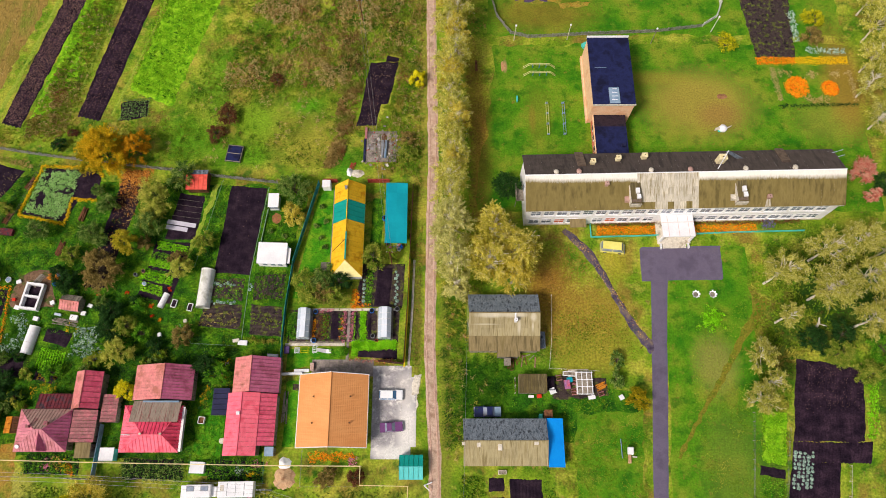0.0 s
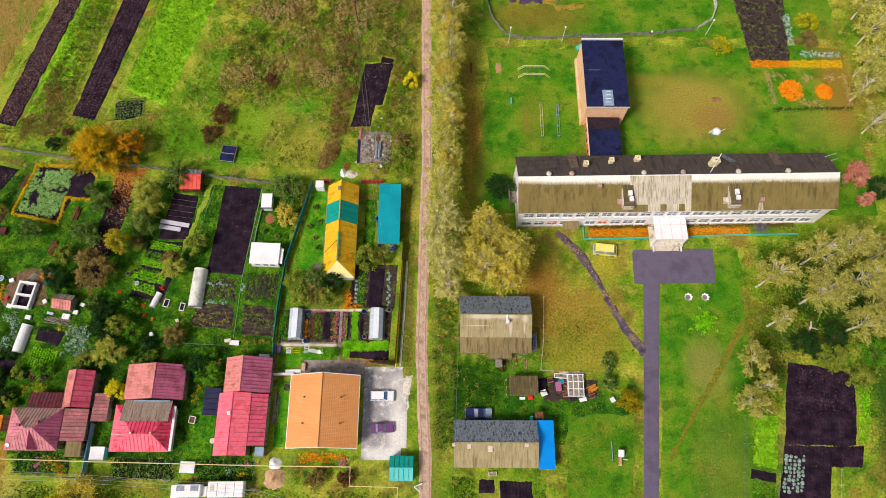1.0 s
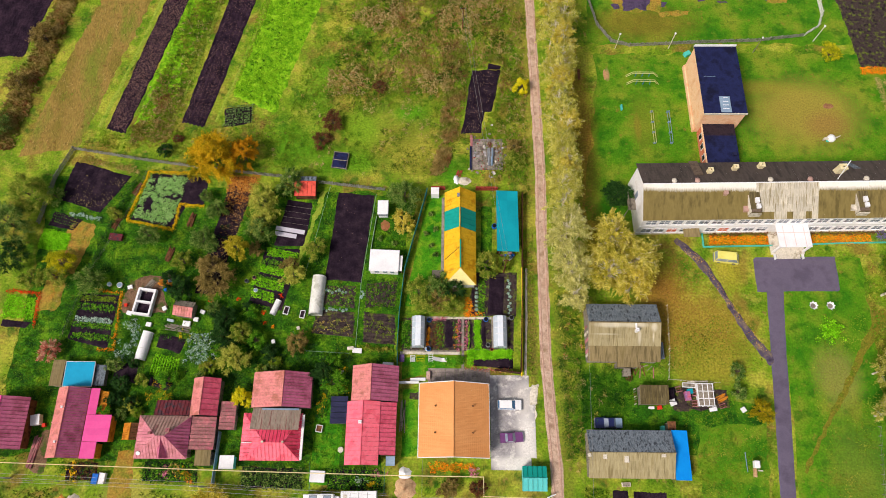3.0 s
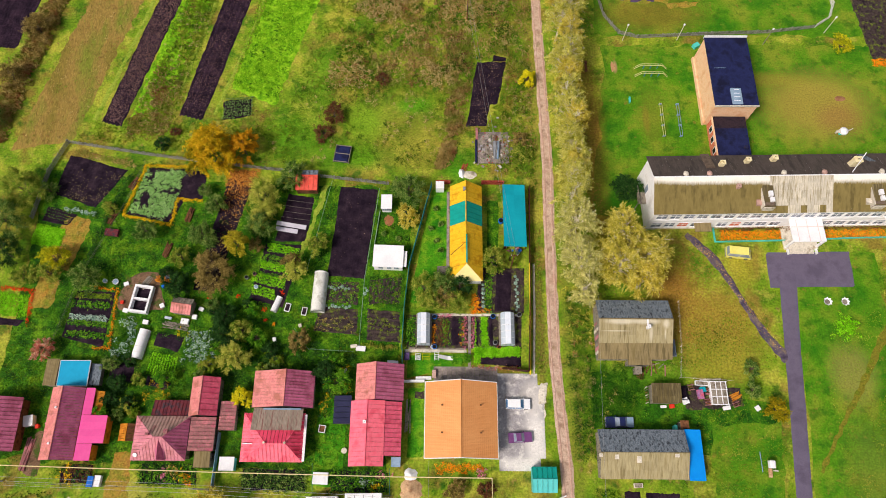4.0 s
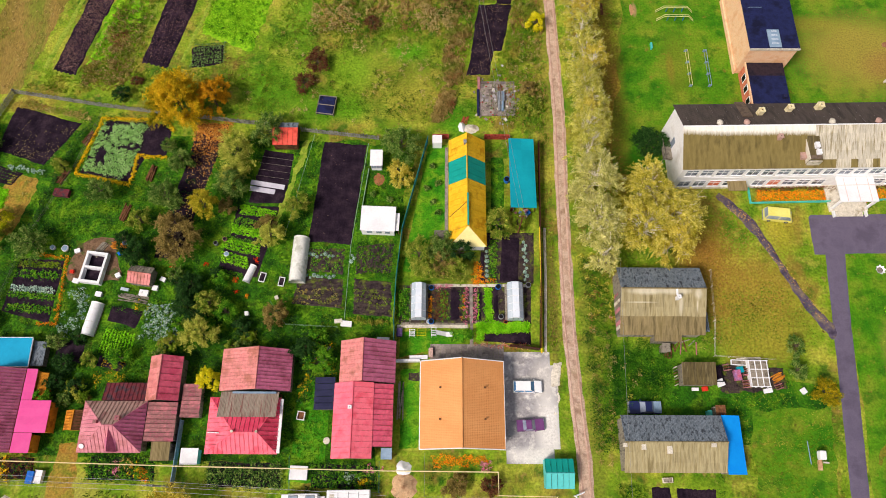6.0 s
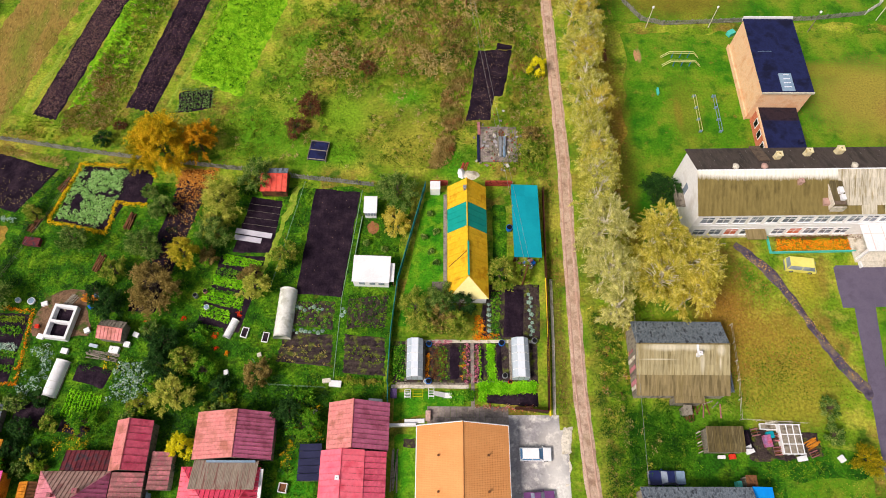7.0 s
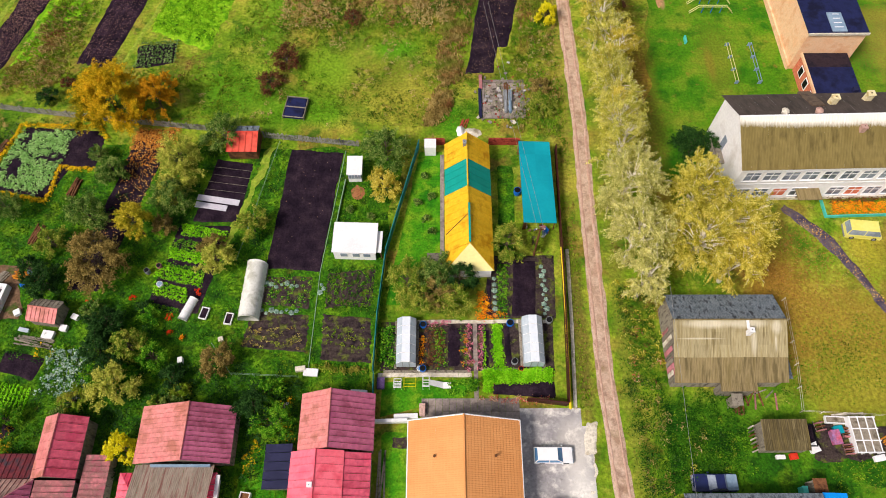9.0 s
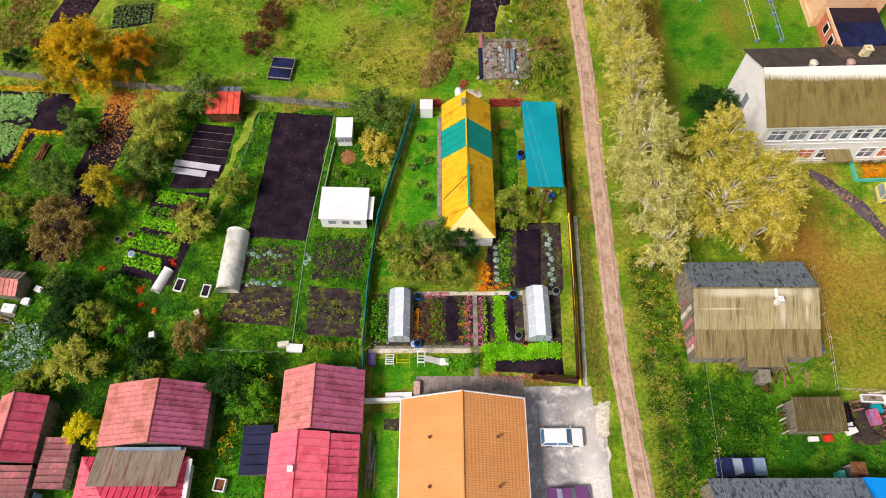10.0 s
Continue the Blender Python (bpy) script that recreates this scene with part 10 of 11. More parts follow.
ruin = thing("ruined_foundation", "crumbling pale foundation with brick rubble and timbers", "ruin", -11.6, 65.8)
for bx in ((-3.0, -3.4, 3.0, -3.0), (-3.0, 3.0, 3.0, 3.4), (-3.0, -3.0, -2.65, 3.0), (2.65, -3.0, 3.0, 3.0)):
    part("wall", Shape().box(*bx[:2], 0, *bx[2:], 0.22).mesh("wall", m_paving), ruin)
part("floor", Shape().box(-2.65, -3.0, 0, 2.65, 3.0, 0.08).mesh("floor", m_paving), ruin)
rr = random.Random(8)
brick_me = Shape().box(-0.2, -0.12, 0, 0.2, 0.12, 0.16).mesh("rubble", m_board)
brick_red = Shape().box(-0.14, -0.09, 0, 0.14, 0.09, 0.1).mesh("rubble", m_brick)
for i in range(130):
    part("rubble", rr.choice((brick_me, brick_me, brick_red)), ruin, at=pose(rr.gauss(0.2, 1.8), rr.gauss(-0.3, 1.9), rr.uniform(0.05, 0.2), rr.uniform(-20, 20), rr.uniform(-20, 20), rr.uniform(0, 180)))
for i in range(7):
    part("timber", Shape().box(-1.3, -0.08, 0, 1.3, 0.08, 0.14).mesh("timber", m_brown_wood if i % 2 else m_board), ruin, at=pose(rr.uniform(-0.6, 0.9), rr.uniform(-1.4, 1.8), 0.25 + 0.04 * i, 0, 0, rr.uniform(75, 105)))
for i in range(60):
    w = rr.uniform(0.12, 0.42)
    part("slab_piece", Shape().box(-w, -w * 0.7, 0, w, w * 0.6, 0.12).mesh("slab_piece", rr.choice((m_pale, m_paving, m_board, m_concrete))), ruin, at=pose(rr.gauss(0.2, 1.7), rr.gauss(-0.2, 1.9), 0.06 + 0.006 * i, rr.uniform(-8, 8), rr.uniform(-8, 8), rr.uniform(0, 180)))
for x in (0.25, 0.85):
    part("concrete_pipe", Shape().tube([(x, -2.6, 0.45), (x + 0.05, 1.2, 0.5)], 0.24, 8).mesh("concrete_pipe", m_blue_grey if x > 0.5 else m_grey), ruin)
part("red_beam", Shape().box(-3.35, 1.7, 0.05, -2.9, 4.2, 0.4).mesh("red_beam", m_rusty), ruin)
part("shed_side", Shape().box(-3.5, -3.4, 0.05, -3.1, 1.6, 0.5).mesh("shed_side", m_navy_seam), ruin)
for i in range(4):
    part("trestle", Shape().box(0.2, -0.9, 0.05, 0.32, 0.9, 0.6).mesh("trestle", m_grey), ruin, at=pose(-0.2 + 0.35 * i, 0.2, 0.2, 0, 0, 0))

cart = thing("covered_cart", "low navy tarpaulin cart with a wooden frame", "cart", -40.6, 64.0, rz=-7)
part("tarpaulin", Shape().box(-1.35, -1.7, 0.15, 1.35, 1.7, 0.6, 0.08).mesh("tarpaulin", m_navy), cart)
for yy in (-1.72, 0, 1.72):
    part("frame_bar", Shape().box(-1.5, yy - 0.06, 0.6, 1.5, yy + 0.06, 0.7).mesh("frame_bar", m_board), cart)
for xx in (-1.45, 1.45):
    part("frame_side", Shape().box(xx - 0.05, -1.72, 0, xx + 0.05, 1.72, 0.62).mesh("frame_side", m_board), cart)


# ---- garden furniture and clutter ----
def crate(label, x, y, w, d, h, material, inner=None, rz=0, name="crate", category="box", rim=0.1):
    """An open box with a rim and a dark inside, or a lidded one."""
    root = thing(name, label, category, x, y, rz=rz)
    if inner:
        o, q = [(-w / 2, -d / 2), (w / 2, -d / 2), (w / 2, d / 2), (-w / 2, d / 2)], [(-w / 2 + rim, -d / 2 + rim), (w / 2 - rim, -d / 2 + rim), (w / 2 - rim, d / 2 - rim), (-w / 2 + rim, d / 2 - rim)]
        v = [(a, b, z) for z in (0, h) for a, b in o + q]
        part("frame", Shape().add(v, [(i, (i + 1) % 4, 8 + (i + 1) % 4, 8 + i) for i in range(4)] + [(8 + i, 8 + (i + 1) % 4, 12 + (i + 1) % 4, 12 + i) for i in range(4)] + [(4 + (i + 1) % 4, 4 + i, 12 + i, 12 + (i + 1) % 4) for i in range(4)]
                                      + [(4 + i, 4 + (i + 1) % 4, (i + 1) % 4, i) for i in range(4)]).mesh("frame", material), root)
        part("filling", Shape().box(-w / 2 + rim, -d / 2 + rim, 0, w / 2 - rim, d / 2 - rim, h * 0.6).mesh("filling", inner), root)
    else:
        part("body", Shape().box(-w / 2, -d / 2, 0, w / 2, d / 2, h - 0.04, 0.02).mesh("body", material), root)
        part("lid", Shape().box(-w / 2 - 0.03, -d / 2 - 0.03, h - 0.04, w / 2 + 0.03, d / 2 + 0.03, h, 0.01).mesh("lid", material), root)
    return root


m_tubblue = mat("blue_plastic", rgb(20, 96, 190), rgb(30, 112, 204), scale=2, fine=6, grain=0.08, rough=0.4)
m_redplastic = mat("red_plastic", rgb(206, 50, 36), rgb(220, 64, 44), scale=2, fine=6, grain=0.08, rough=0.4)
crate("white framed cold box with dark soil", -48.5, 33.5, 0.95, 1.5, 0.3, m_white, m_bed, -12, "cold_frame")
crate("white framed cold box with dark soil", -45.5, 32.8, 0.9, 1.45, 0.3, m_white, m_bed, -8, "cold_frame")
crate("small white well head with a dark opening", -40.9, 12.7, 1.1, 1.2, 0.7, m_white, m_brown_wood, -8, "well_head")
crate("square white water tank by the street fence", -40.6, 4.95, 2.4, 1.8, 0.9, m_white, None, -2, "water_tank")
crate("purple grey crate beside the lawn", -27.2, 24.9, 0.8, 1.2, 0.6, mat("purple_paint", rgb(84, 66, 110), rgb(100, 80, 126), scale=1, fine=5), None, 0)
crate("small white tipped box beside the garden shed", 19.8, 17.7, 1.0, 1.0, 0.5, m_white, None, 20)
crate("pinkish crate beside the patio", -22.5, 21.9, 0.6, 1.3, 0.6, mat("pink_boards", rgb(196, 160, 150), rgb(210, 176, 166), scale=1, fine=5), None, 0)
crate("white outhouse with a flat roof by the brick wall", -21.8, 56.9, 1.5, 1.4, 1.9, m_white, None, 0, "outhouse", "outhouse")
crate("grey wooden deck beside the garden house", -21.2, 40.6, 1.8, 1.6, 0.25, m_board, None, 0, "deck", "deck")
crate("white bench box beside the hut", -66.2, 30.8, 1.3, 0.9, 0.5, m_white, None, -8, "bench_box", "bench")
crate("white tub beside the hut", -64.6, 31.6, 0.8, 0.7, 0.5, m_white, None, -8)
crate("white box among the plants", -89.3, 13.6, 1.5, 1.7, 1.2, m_white, None, 10)
crate("blue bin with a white lid beside the street fence", -77.4, 4.2, 0.9, 1.6, 1.0, m_tubblue, None, -4, "bin", "bin")
crate("white cover beside the blue bin", -76.4, 4.3, 1.0, 1.7, 0.8, m_white, None, -4, "cover", "cover")
crate("white chest beside the tunnel", -73.0, 30.6, 0.9, 0.7, 0.5, m_white, None, -10)
crate("white bench on the lawn", -24.3, 21.2, 2.6, 0.5, 0.5, m_white, None, 2, "garden_bench", "bench")
crate("dark table between the garden beds", -81.9, 47.4, 2.4, 1.2, 0.7, m_dark_rusty, None, -6, "table", "table")
crate("grey pedestal stone among the plants", -50.2, 27.6, 0.5, 0.7, 0.7, m_white, None, 10, "stone", "stone")
crate("green barrel shelter on the grass", 30.6, 89.8, 1.3, 0.9, 0.8, m_lightteal, None, 30, "box")
crate("small teal post box on the lawn", 15.8, 76.7, 0.25, 1.2, 0.6, m_lightteal, None, 0, "box")
for i, (x, y, m, r, h, label) in enumerate(((-22.5, 31.9, m_tubblue, 0.42, 0.6, "blue plastic tub at the path"), (-22.5, 26.6, m_tubblue, 0.42, 0.6, "blue plastic tub at the path"), (-12.3, 32.1, m_tubblue, 0.45, 0.6, "blue plastic tub beside the greenhouse"),
                                            (-12.0, 27.4, m_grey, 0.4, 0.7, "grey barrel beside the greenhouse"), (-11.3, 26.6, m_redplastic, 0.3, 0.4, "red plastic bucket beside the greenhouse"), (-7.7, 32.4, m_grey, 0.42, 0.7, "grey barrel beside the fence"),
                                            (-56.2, 38.9, m_grey, 0.35, 0.8, "grey barrel beside the lettuce rows"), (-54.9, 39.6, m_rusty, 0.34, 0.7, "rusty barrel beside the lettuce rows"), (-54.4, 37.2, m_white, 0.4, 0.5, "white tub beside the lettuce rows"),
                                            (-37.1, 9.3, m_pale, 0.5, 0.3, "round pale well cover on the lawn"), (-81.5, 38.1, m_white, 0.4, 0.5, "white tub on the grass"), (-79.6, 38.0, m_white, 0.55, 0.4, "white basin on the grass"),
                                            (-22.9, 26.6, m_white, 0.3, 0.5, "white bucket beside the blue tub"), (-7.6, 44.0, m_white, 0.4, 0.6, "white drum below the cyan shed"), (-8.4, 43.8, m_tubblue, 0.35, 0.6, "blue drum below the cyan shed"), (-10.5, 50.2, m_tubblue, 0.5, 0.9, "blue drum beside the cyan shed"))):
    root = thing("barrel" if h > 0.55 else "tub", label, "barrel" if h > 0.55 else "tub", x, y)
    part("body", Shape().lathe([(r * 0.85, 0), (r, h * 0.5), (r * 0.95, h)], 0, 0, 12).mesh("body", m), root)
    part("content", Shape().lathe([(r * 0.82, h), (r * 0.82, h + 0.008)], 0, 0, 12).mesh("content", m_pale if m is m_pale else m_blue_grey if m is m_white else m_black), root)
for i, (x, y, n, ln, rz, m, label) in enumerate(((-68.3, 51.2, 9, 2.6, 78, m_brown_wood, "stack of brown logs on the grass"), (-71.4, 44.2, 7, 2.6, 74, m_brown_wood, "stack of reddish planks on the grass"), (-82.6, 50.6, 8, 2.6, 65, m_brown_wood, "stack of red brown timber by the thin fence"),
                                                (-79.6, 57.8, 6, 2.6, 60, m_brown_wood, "stack of brown timber by the thin fence"), (-71.0, 38.4, 8, 3.0, -12, m_orange_wood, "scattered orange planks behind the bush"), (-74.2, 38.0, 5, 2.6, 60, m_board, "grey poles leaning beside the block walls"),
                                                (-67.8, 30.0, 8, 4.4, -12, m_board, "row of grey poles beside the dark bed"), (-89.0, 8.4, 9, 5.0, 80, m_rusty, "rusty scrap rails beside the pink house"), (28.4, 18.6, 7, 1.6, 30, m_orange_wood, "heap of orange boards beside the glass frame"),
                                                (-26.9, 15.0, 4, 5.2, 88, m_board, "pale poles leaning along the house wall"), (-17.3, 61.6, 4, 1.6, 70, m_brick, "broken reddish pots on the grass"), (12.6, 22.6, 8, 2.2, 85, m_brown_wood, "reddish boards before the old barn"), (24.6, 20.9, 5, 3.6, 0, m_pale, "pale boards along the fence"))):
    root = thing("timber_stack", label, "timber", x, y, rz=rz)
    for q in range(n):
        a = rr.uniform(-0.08, 0.08)
        part("beam", Shape().box(-ln / 2, -0.08, 0, ln / 2, 0.08, 0.14).mesh("beam", m), root, at=pose(rr.uniform(-0.25, 0.25), (q % 5 - 2) * 0.24 + a, 0.02 + 0.15 * (q // 5), 0, 0, rr.uniform(-5, 5)))
for x, y, rz in ((-49.2, 49.25, -9.5), (-50.0, 48.3, -9.5)):
    ln = 5.6 if y > 49 else 4.2
    solo("white_board", Shape().box(-ln / 2, -0.42, 0, ln / 2, 0.42, 0.08).mesh("white_board", m_lilac), "pale board laid over the dark bed", "board", x, y, 0.06, rz)
for k in range(4):
    y = 54.4 - k * 1.15
    solo("drill_string", Shape().tube([(-50.6 - 0.2 * k, y, 0.16), (-45.4 - 0.15 * k, y - 0.75, 0.16)], 0.02, 4).mesh("drill_string", m_board), "pale drill line across the dark bed", "string")

# play and seat things on the lawn by the patio
def frame_toy(label, x, y, w, d, h, material, name, bars=0):
    root = thing(name, label, "garden frame", x, y)
    for sx in (-w / 2, w / 2):
        part("side", Shape().tube([(sx, -d / 2, 0), (sx, -d / 2, h), (sx, d / 2, h), (sx, d / 2, 0)], 0.045, 5).mesh("side", material), root)
    for sy in (-d / 2, d / 2):
        part("bar", Shape().tube([(-w / 2, sy, h), (w / 2, sy, h)], 0.045, 5).mesh("bar", material), root)
    for i in range(bars):
        yy = -d / 2 + d * (i + 1) / (bars + 1)
        part("slat", Shape().box(-w / 2, yy - 0.05, h * 0.5, w / 2, yy + 0.05, h * 0.5 + 0.03).mesh("slat", material), root)
    return root


frame_toy("white rack with slats on the lawn", -25.3, 24.8, 0.8, 1.0, 0.8, m_white, "rack", 4)
frame_toy("yellow framed swing on the lawn", -23.9, 24.8, 1.3, 1.0, 1.2, m_lime, "swing_frame", 1)
slide = frame_toy("white slide frame on the lawn", -22.1, 24.9, 0.7, 1.2, 1.2, m_white, "slide", 3)
part("chute", Shape().plate([(0.35, -0.4, 1.2), (1.9, -0.55, 0.3), (1.9, 0.15, 0.3), (0.35, 0.2, 1.2)], 0.05).mesh("chute", m_white), slide)
part("end_pad", Shape().box(1.9, -0.55, 0.1, 2.8, 0.15, 0.3).mesh("end_pad", m_white), slide)

patio = thing("patio", "worn grey patio paving behind the orange roofed house", "paving", kind="structure")
for i in range(14):
    for j in range(4):
        x0, y0 = -22.6 + i * 0.78, 20.3 + j * 0.74
        part("slab", Shape().box(x0, y0, 0, x0 + 0.76, y0 + 0.72, 0.06 + rr.uniform(-0.01, 0.012)).mesh("slab", m_paving), patio)
walkway = thing("garden_path", "narrow stone path between the flower rows", "path", kind="structure")
for j in range(13):
    part("slab", Shape().box(-16.68, 23.2 + j * 0.72, 0, -16.2, 23.2 + j * 0.72 + 0.69, 0.06 + rr.uniform(-0.01, 0.012)).mesh("slab", m_paving), walkway)
for y, x0, x1, w in ((25.95, -27.6, -16.9, 0.5), (26.6, -15.9, -8.0, 0.25), (32.4, -23.2, -8.0, 0.45), (26.35, -27.0, -17.0, 0.3)):
    edge = thing("board_walk", "weathered board walk across the garden", "path", kind="structure")
    n = int((x1 - x0) / 1.4)
    for i in range(n):
        a, b = x0 + (x1 - x0) * i / n, x0 + (x1 - x0) * (i + 1) / n - 0.02
        part("plank", Shape().box(a, y - w / 2 + rr.uniform(-0.03, 0.03), 0, b, y + w / 2 + rr.uniform(-0.03, 0.03), 0.08).mesh("plank", m_board if w < 0.4 else m_pale), edge)

frame_g = thing("glass_frame", "old window panes laid out as a cold frame", "cold frame", 25.4, 19.0)
for i in range(3):
    for j in range(3):
        part("pane", Shape().box(-1.3 + i * 0.88, -1.85 + j * 1.25, 1.0, -0.55 + i * 0.88, -0.72 + j * 1.25, 1.03).mesh("pane", m_oldglass), frame_g)
for i in range(4):
    part("upright", Shape().box(-1.43 + i * 0.88, -1.95, 0, -1.3 + i * 0.88, 1.95, 1.06).mesh("upright", m_white), frame_g)
for j in range(4):
    part("crossbar", Shape().box(-1.44, -1.98 + j * 1.25, 0.9, 1.46, -1.86 + j * 1.25, 1.08).mesh("crossbar", m_white), frame_g)
crate("pink and blue chest beside the cold frame", 22.4, 18.8, 0.9, 1.5, 0.7, mat("pink_chest", rgb(200, 90, 110), rgb(150, 120, 170), scale=1.2, fine=4), None, 5, "chest")
for x, y, rz, n in ((23.6, 17.6, 4, 5), (23.9, 19.4, -6, 4), (21.0, 20.1, 10, 3), (28.2, 17.4, 20, 4)):
    pallet = thing("pallet", "reddish wooden pallet beside the cold frame", "pallet", x, y, rz=rz)
    for q in range(n):
        part("slat", Shape().box(-0.5, -0.6 + q * 1.2 / n, 0.1, 0.5, -0.48 + q * 1.2 / n, 0.55).mesh("slat", m_brown_wood if q % 2 else m_rusty), pallet)
    for q in (-0.45, 0.37):
        part("runner", Shape().box(q, -0.62, 0, q + 0.08, 0.55, 0.1).mesh("runner", m_board), pallet)
crate("white enamel sink beside the fence", 23.0, 20.7, 2.4, 0.8, 0.35, m_white, m_oldglass, -3, "sink", "sink")
crate("blue and white striped bundle beside the chest", 22.9, 19.6, 0.9, 0.8, 0.6, m_cyan, None, 8, "bundle", "bundle")
crate("orange red plastic bucket beside the garden shed", 17.4, 16.8, 0.75, 0.6, 0.5, m_redplastic, None, 6, "bucket", "bucket")
crate("white sheet leaning beside the garden shed", 16.0, 16.75, 0.9, 0.4, 0.4, m_white, None, 0, "panel", "panel")
for k in range(7):
    solo("leaning_board", Shape().box(-0.06, -0.06, 0, 0.06, 0.06, 1.5 + 0.1 * (k % 3)).mesh("leaning_board", (m_pale, m_brown_wood, m_board)[k % 3]), "rough board leaning on the garden shed", "board", 13.2 + 0.05 * (k % 2), 17.3 + k * 0.42, 0.0, 0)
for k, (x, y, a, ln) in enumerate(((14.2, 23.2, 60, 2.0), (14.7, 23.0, 80, 2.2), (15.4, 23.9, 20, 1.6), (15.3, 23.2, 100, 1.8), (17.0, 22.8, 85, 1.9), (16.4, 23.6, 40, 1.3), (13.7, 22.9, 100, 1.2))):
    solo("broken_board", Shape().box(-ln / 2, -0.07, 0.02, ln / 2, 0.07, 0.16).mesh("broken_board", (m_brown_wood, m_rusty, m_board)[k % 3]), "broken reddish board lying before the barn", "board", x, y, 0.0, a)
crate("dark compost box beside the garden shed", 19.4, 19.0, 1.6, 2.4, 0.6, m_black, m_bed, 0, "compost_box")
for k, (x, y, w, d, h, m, rz, label) in enumerate((
        (-77.6, 37.6, 0.8, 0.6, 0.4, m_white, 20, "white plastic tub beside the block walls"), (-70.9, 37.2, 0.6, 0.5, 0.5, m_tubblue, 40, "blue plastic box beside the block walls"), (-70.4, 38.9, 0.7, 0.5, 0.5, m_blue_grey, 10, "pale blue box beside the block walls"),
        (-76.9, 32.7, 0.9, 0.7, 0.4, m_white, -15, "white tray beside the block walls"), (-77.8, 34.2, 0.5, 0.5, 0.4, m_redplastic, 0, "red plastic tub beside the block walls"), (-70.6, 33.6, 0.7, 0.7, 0.5, m_white, 30, "white box between block walls and hut"),
        (-63.6, 33.0, 0.8, 0.6, 0.5, m_white, -20, "white box beside the little hut"), (-69.2, 31.4, 1.2, 0.4, 0.4, m_poly, -12, "pale plastic sheet beside the little hut"), (-35.2, 26.2, 1.6, 0.8, 0.5, m_white, -4, "white crate at the end of the garden path"),
        (-36.4, 26.6, 1.1, 0.5, 0.6, m_pale, 8, "pale box at the end of the garden path"), (-37.6, 22.4, 0.5, 0.6, 0.4, m_white, 10, "white bucket in the shrubs"), (-29.6, 23.9, 1.8, 0.4, 0.6, m_white, -3, "white trough behind the tall outbuilding"),
        (-46.0, 30.2, 0.5, 0.5, 0.5, m_pale, 20, "pale bucket in the browning bush"), (-88.0, 12.8, 0.5, 0.6, 0.6, m_redplastic, 15, "red plastic can beside the pink house"), (-86.4, 13.2, 0.9, 0.3, 0.3, m_pinkfl, -20, "pink bundle beside the pink house"))):
    crate(label, x, y, w, d, h, m, None, rz, "box", "box")
crate("white basin in the yard", 26.6, 16.6, 1.2, 0.6, 0.4, m_white, None, 10, "basin", "basin")
crate("white basin in the yard", 31.8, 16.6, 0.7, 0.8, 0.4, m_white, None, 30, "basin", "basin")
crate("pale grey box beside the privy", 17.4, 13.2, 0.5, 0.9, 1.2, m_lightteal, None, 0)
crate("white slatted trough beside the long barn", 10.6, 4.2, 1.4, 0.7, 0.4, m_pale, m_board, 2, "trough", "trough")
orn = thing("garden_ornament", "white boxy garden ornament on a reddish base", "ornament", 32.3, 7.2, rz=-4)
part("box", Shape().box(-0.45, -0.2, 0.5, 0.45, 1.0, 1.5, 0.1).mesh("box", m_white), orn)
part("base", Shape().box(-0.25, -1.6, 0, 0.25, -0.2, 0.5, 0.05).mesh("base", m_sand), orn)
part("arm", Shape().box(0.45, -0.6, 0.3, 1.2, -0.4, 0.5).mesh("arm", m_pale), orn)
solo("pale_pole", Shape().tube([(0, -1.6, 0.3), (0, 1.6, 0.3)], 0.07, 5).mesh("pale_pole", m_blue_grey), "pale blue pole lying on the grass", "pole", 31.0, 8.0)
toy = thing("play_sculpture", "white and teal play sculpture on the lawn", "sculpture", 56.9, 69.8)
part("body", Shape().lathe([(0.5, 0), (0.85, 0.4), (0.8, 0.8), (0.3, 1.2)], 0, 0, 10).mesh("body", m_white), toy)
part("base", Shape().box(-0.9, -0.6, 0, 0.6, -0.1, 0.35, 0.08).mesh("base", m_lightteal), toy)
part("tail", Shape().tube([(-0.6, 0, 0.5), (-1.3, -0.1, 0.5), (-1.6, -0.3, 0.2)], [0.4, 0.3, 0.1], 6).mesh("tail", m_pale), toy)
part("neck", Shape().tube([(0.6, 0, 0.5), (1.2, 0.2, 0.7), (1.7, 0.4, 0.9)], [0.2, 0.12, 0.08], 6).mesh("neck", m_pale), toy)
for x in (47.2, 50.3):
    pl = thing("tyre_planter", "white painted cut tyre planter on the lawn", "planter", x, 35.3, group="planters before the school")
    ring = [(0.62 * (1 if q % 2 else 1.35) * math.cos(math.pi * q / 8), 0.62 * (1 if q % 2 else 1.35) * math.sin(math.pi * q / 8), 0.4 if q % 2 == 0 else 0.3) for q in range(16)]
    inn = [(0.45 * math.cos(math.pi * q / 8), 0.45 * math.sin(math.pi * q / 8), 0.12) for q in range(16)]
    foot = [(0.5 * math.cos(math.pi * q / 8), 0.5 * math.sin(math.pi * q / 8), 0.0) for q in range(16)]
    part("tyre", Shape().add(ring + inn + foot, [(q, (q + 1) % 16, 16 + (q + 1) % 16, 16 + q) for q in range(16)] + [(32 + q, 32 + (q + 1) % 16, (q + 1) % 16, q) for q in range(16)]).mesh("tyre", m_white), pl)
    part("soil", Shape().lathe([(0.46, 0.0), (0.44, 0.16)], 0, 0, 12).mesh("soil", m_board), pl)
m_bars = mat("pale_yellow_paint", rgb(206, 206, 130), rgb(222, 220, 150), scale=2, fine=6, grain=0.1)
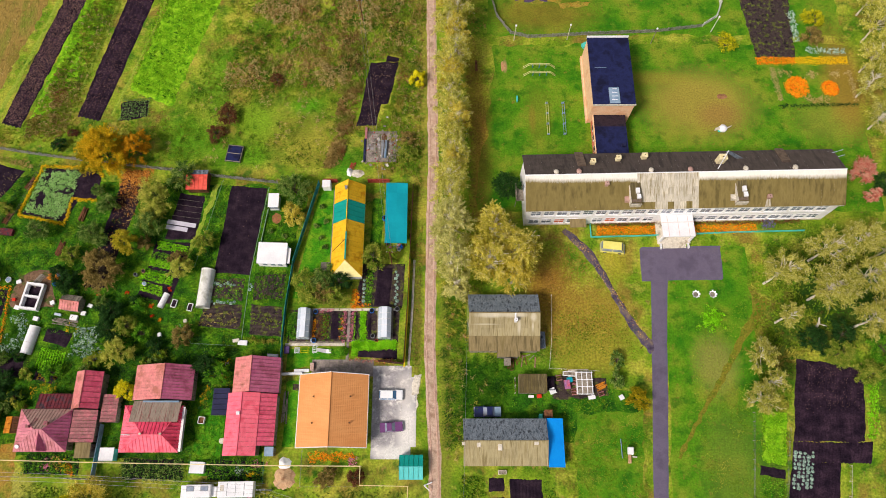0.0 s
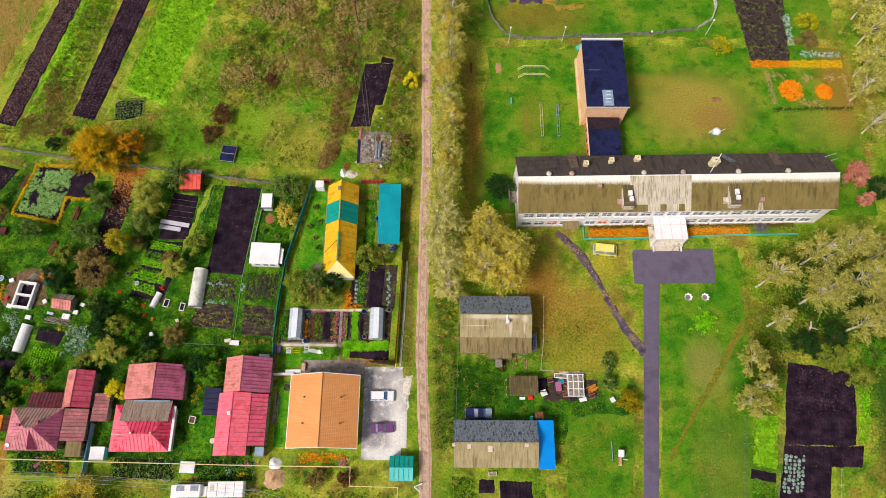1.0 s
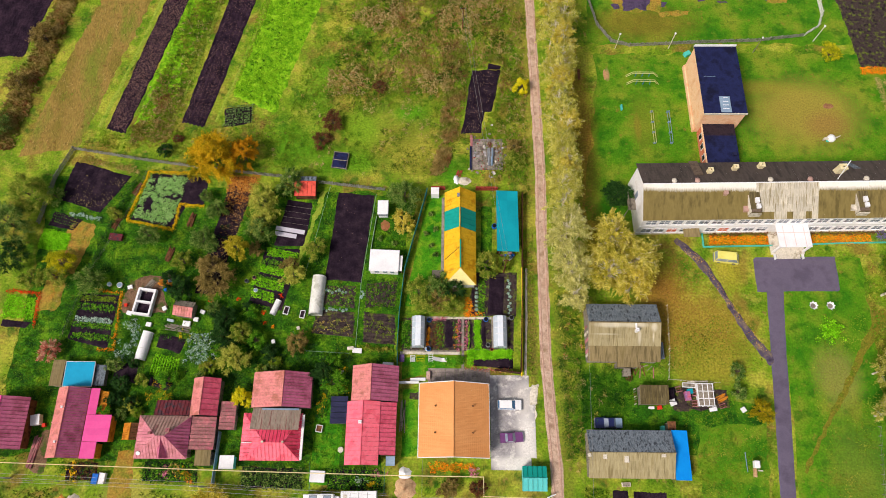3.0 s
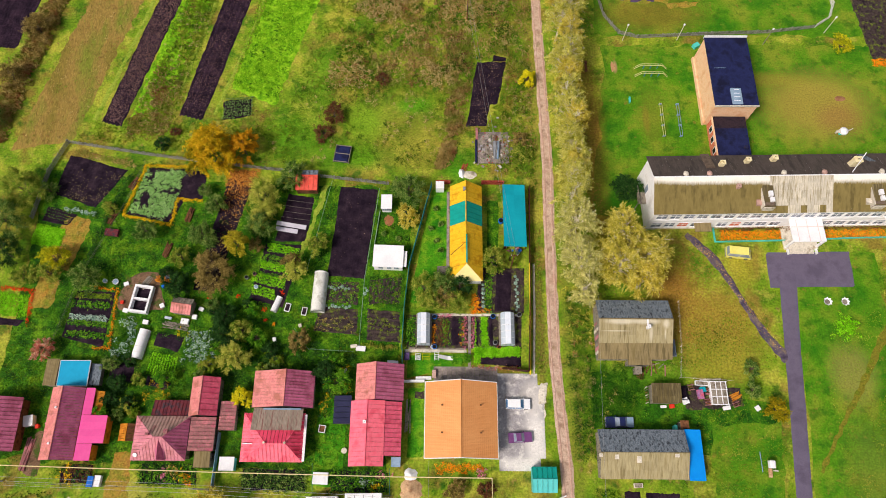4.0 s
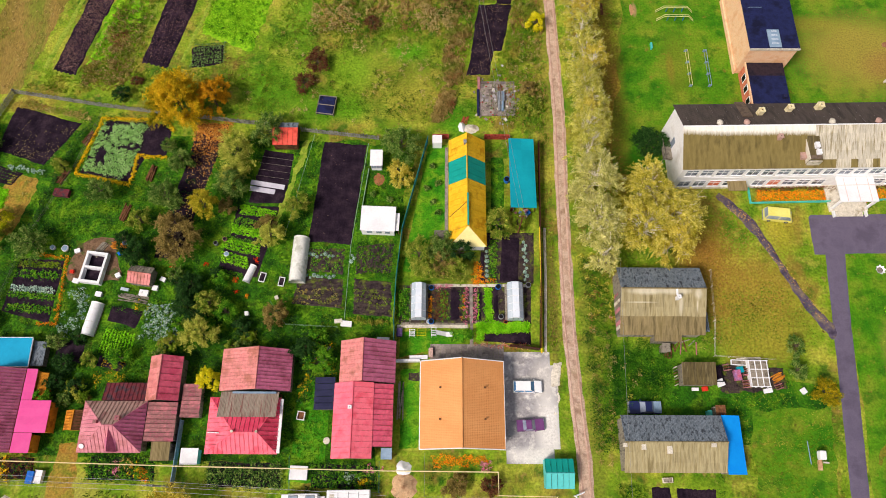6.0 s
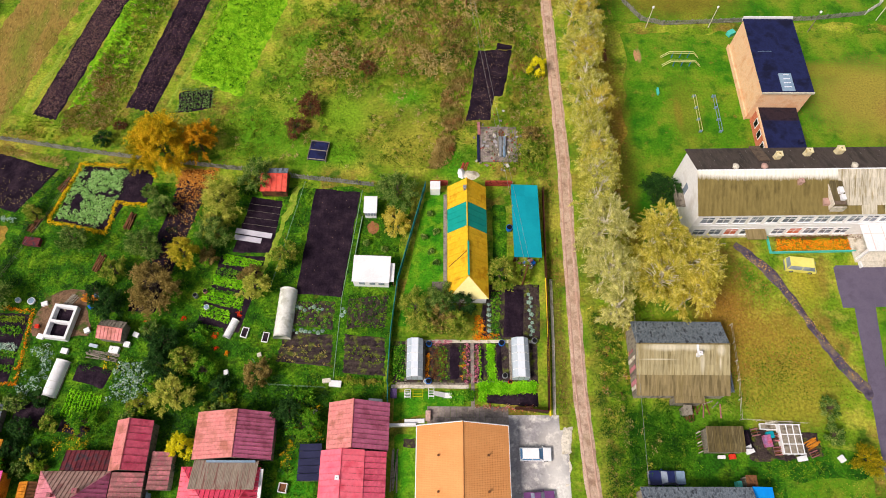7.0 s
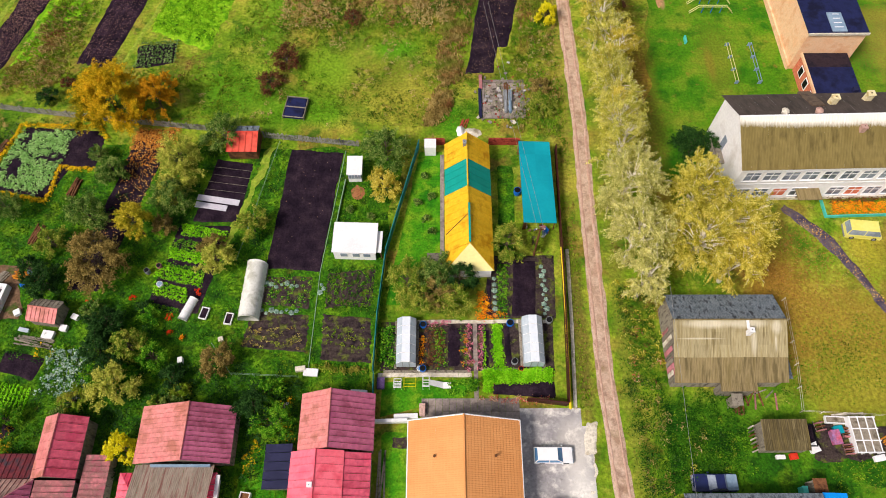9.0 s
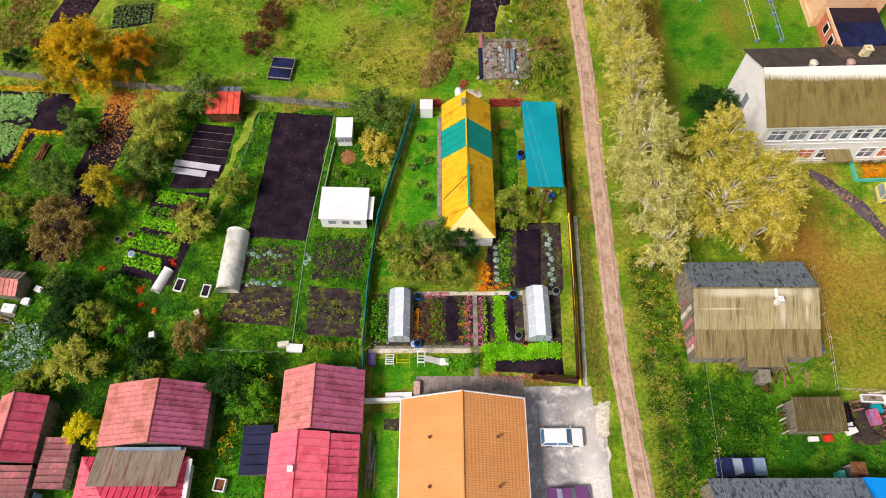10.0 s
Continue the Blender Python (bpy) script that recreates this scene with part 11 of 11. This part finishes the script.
climb = thing("climbing_bars", "pale yellow climbing bars with blue posts", "playground", 20.7, 83.3)
for yy in (-0.95, 0.95):
    for o in (0, 0.35):
        part("rail", Shape().tube([(-3.3, yy + o, 0.1), (-2.1, yy + o, 1.3), (2.1, yy + o, 1.3), (3.3, yy + o, 0.1)], 0.06, 5).mesh("rail", m_bars), climb)
    for xx in (-1.4, 0, 1.4):
        part("post", Shape().tube([(xx, yy + 0.15, 0), (xx, yy + 0.15, 1.3)], 0.06, 5).mesh("post", m_tubblue), climb)
for x, m in ((21.8, m_bars), (25.1, m_blue_grey)):
    bar = thing("balance_bars", "low parallel balance bars on the lawn", "playground", x, 72.2)
    for o in (-0.22, 0.22):
        part("rail", Shape().tube([(o, -3.7, 0.6), (o, 3.7, 0.6)], 0.045, 5).mesh("rail", m), bar)
    for yy in (-3.6, -1.2, 1.2, 3.6):
        part("post", Shape().box(-0.26, yy - 0.05, 0, 0.26, yy + 0.05, 0.6).mesh("post", m_blue_grey), bar)
bench = thing("park_bench", "brown bench under the birch row", "bench", 7.6, 84.6)
part("seat", Shape().box(-0.25, -1.3, 0.4, 0.25, 1.3, 0.48).mesh("seat", m_brown_wood), bench)
for yy in (-1.0, 1.0):
    part("leg", Shape().box(-0.2, yy - 0.06, 0, 0.2, yy + 0.06, 0.4).mesh("leg", m_brown_wood), bench)
gate = thing("road_gate", "open white gate at the street corner", "gate", -2.5, 2.1)
part("leaf", Shape().tube([(0, 0, 0.9), (1.3, 0.5, 0.9)], 0.1, 4).mesh("leaf", m_white), gate)
part("leaf", Shape().tube([(0, 0, 0.9), (0.9, -0.8, 0.9)], 0.1, 4).mesh("leaf", m_white), gate)
part("post", Shape().tube([(0, 0, 0), (0, 0, 1.2)], 0.09, 6).mesh("post", m_white), gate)
sign = thing("guy_post", "dark leaning post beside the footpath", "post", 36.4, 25.6)
part("post", Shape().tube([(0, 0, 0), (-1.2, -0.9, 2.6)], 0.08, 5).mesh("post", m_brown_wood), sign)
fallen = thing("birch_stump", "bleached broken birch trunk in the undergrowth", "stump", 68.4, 29.2)
part("trunk", Shape().tube([(0, 0, 0), (-0.3, 0.5, 1.6), (-0.9, 1.0, 3.0)], [0.25, 0.2, 0.1], 7).mesh("trunk", m_birchbark), fallen)
part("branch", Shape().tube([(-0.2, 0.3, 1.2), (0.5, -0.4, 2.4)], [0.15, 0.05], 5).mesh("branch", m_birchbark), fallen)
clutter = thing("tool_heap", "mixed tools and drums stored under the cyan roof", "clutter", -8.2, 44.9)
for i in range(14):
    part("box", Shape().box(-0.25, -0.2, 0, 0.25, 0.2, rr.uniform(0.3, 0.9)).mesh("box", rr.choice((m_brown_wood, m_grey, m_tubblue, m_rusty, m_pale))), clutter, at=pose(rr.uniform(-1.7, 1.6), rr.uniform(-1.2, 0.4), 0, 0, 0, rr.uniform(0, 90)))
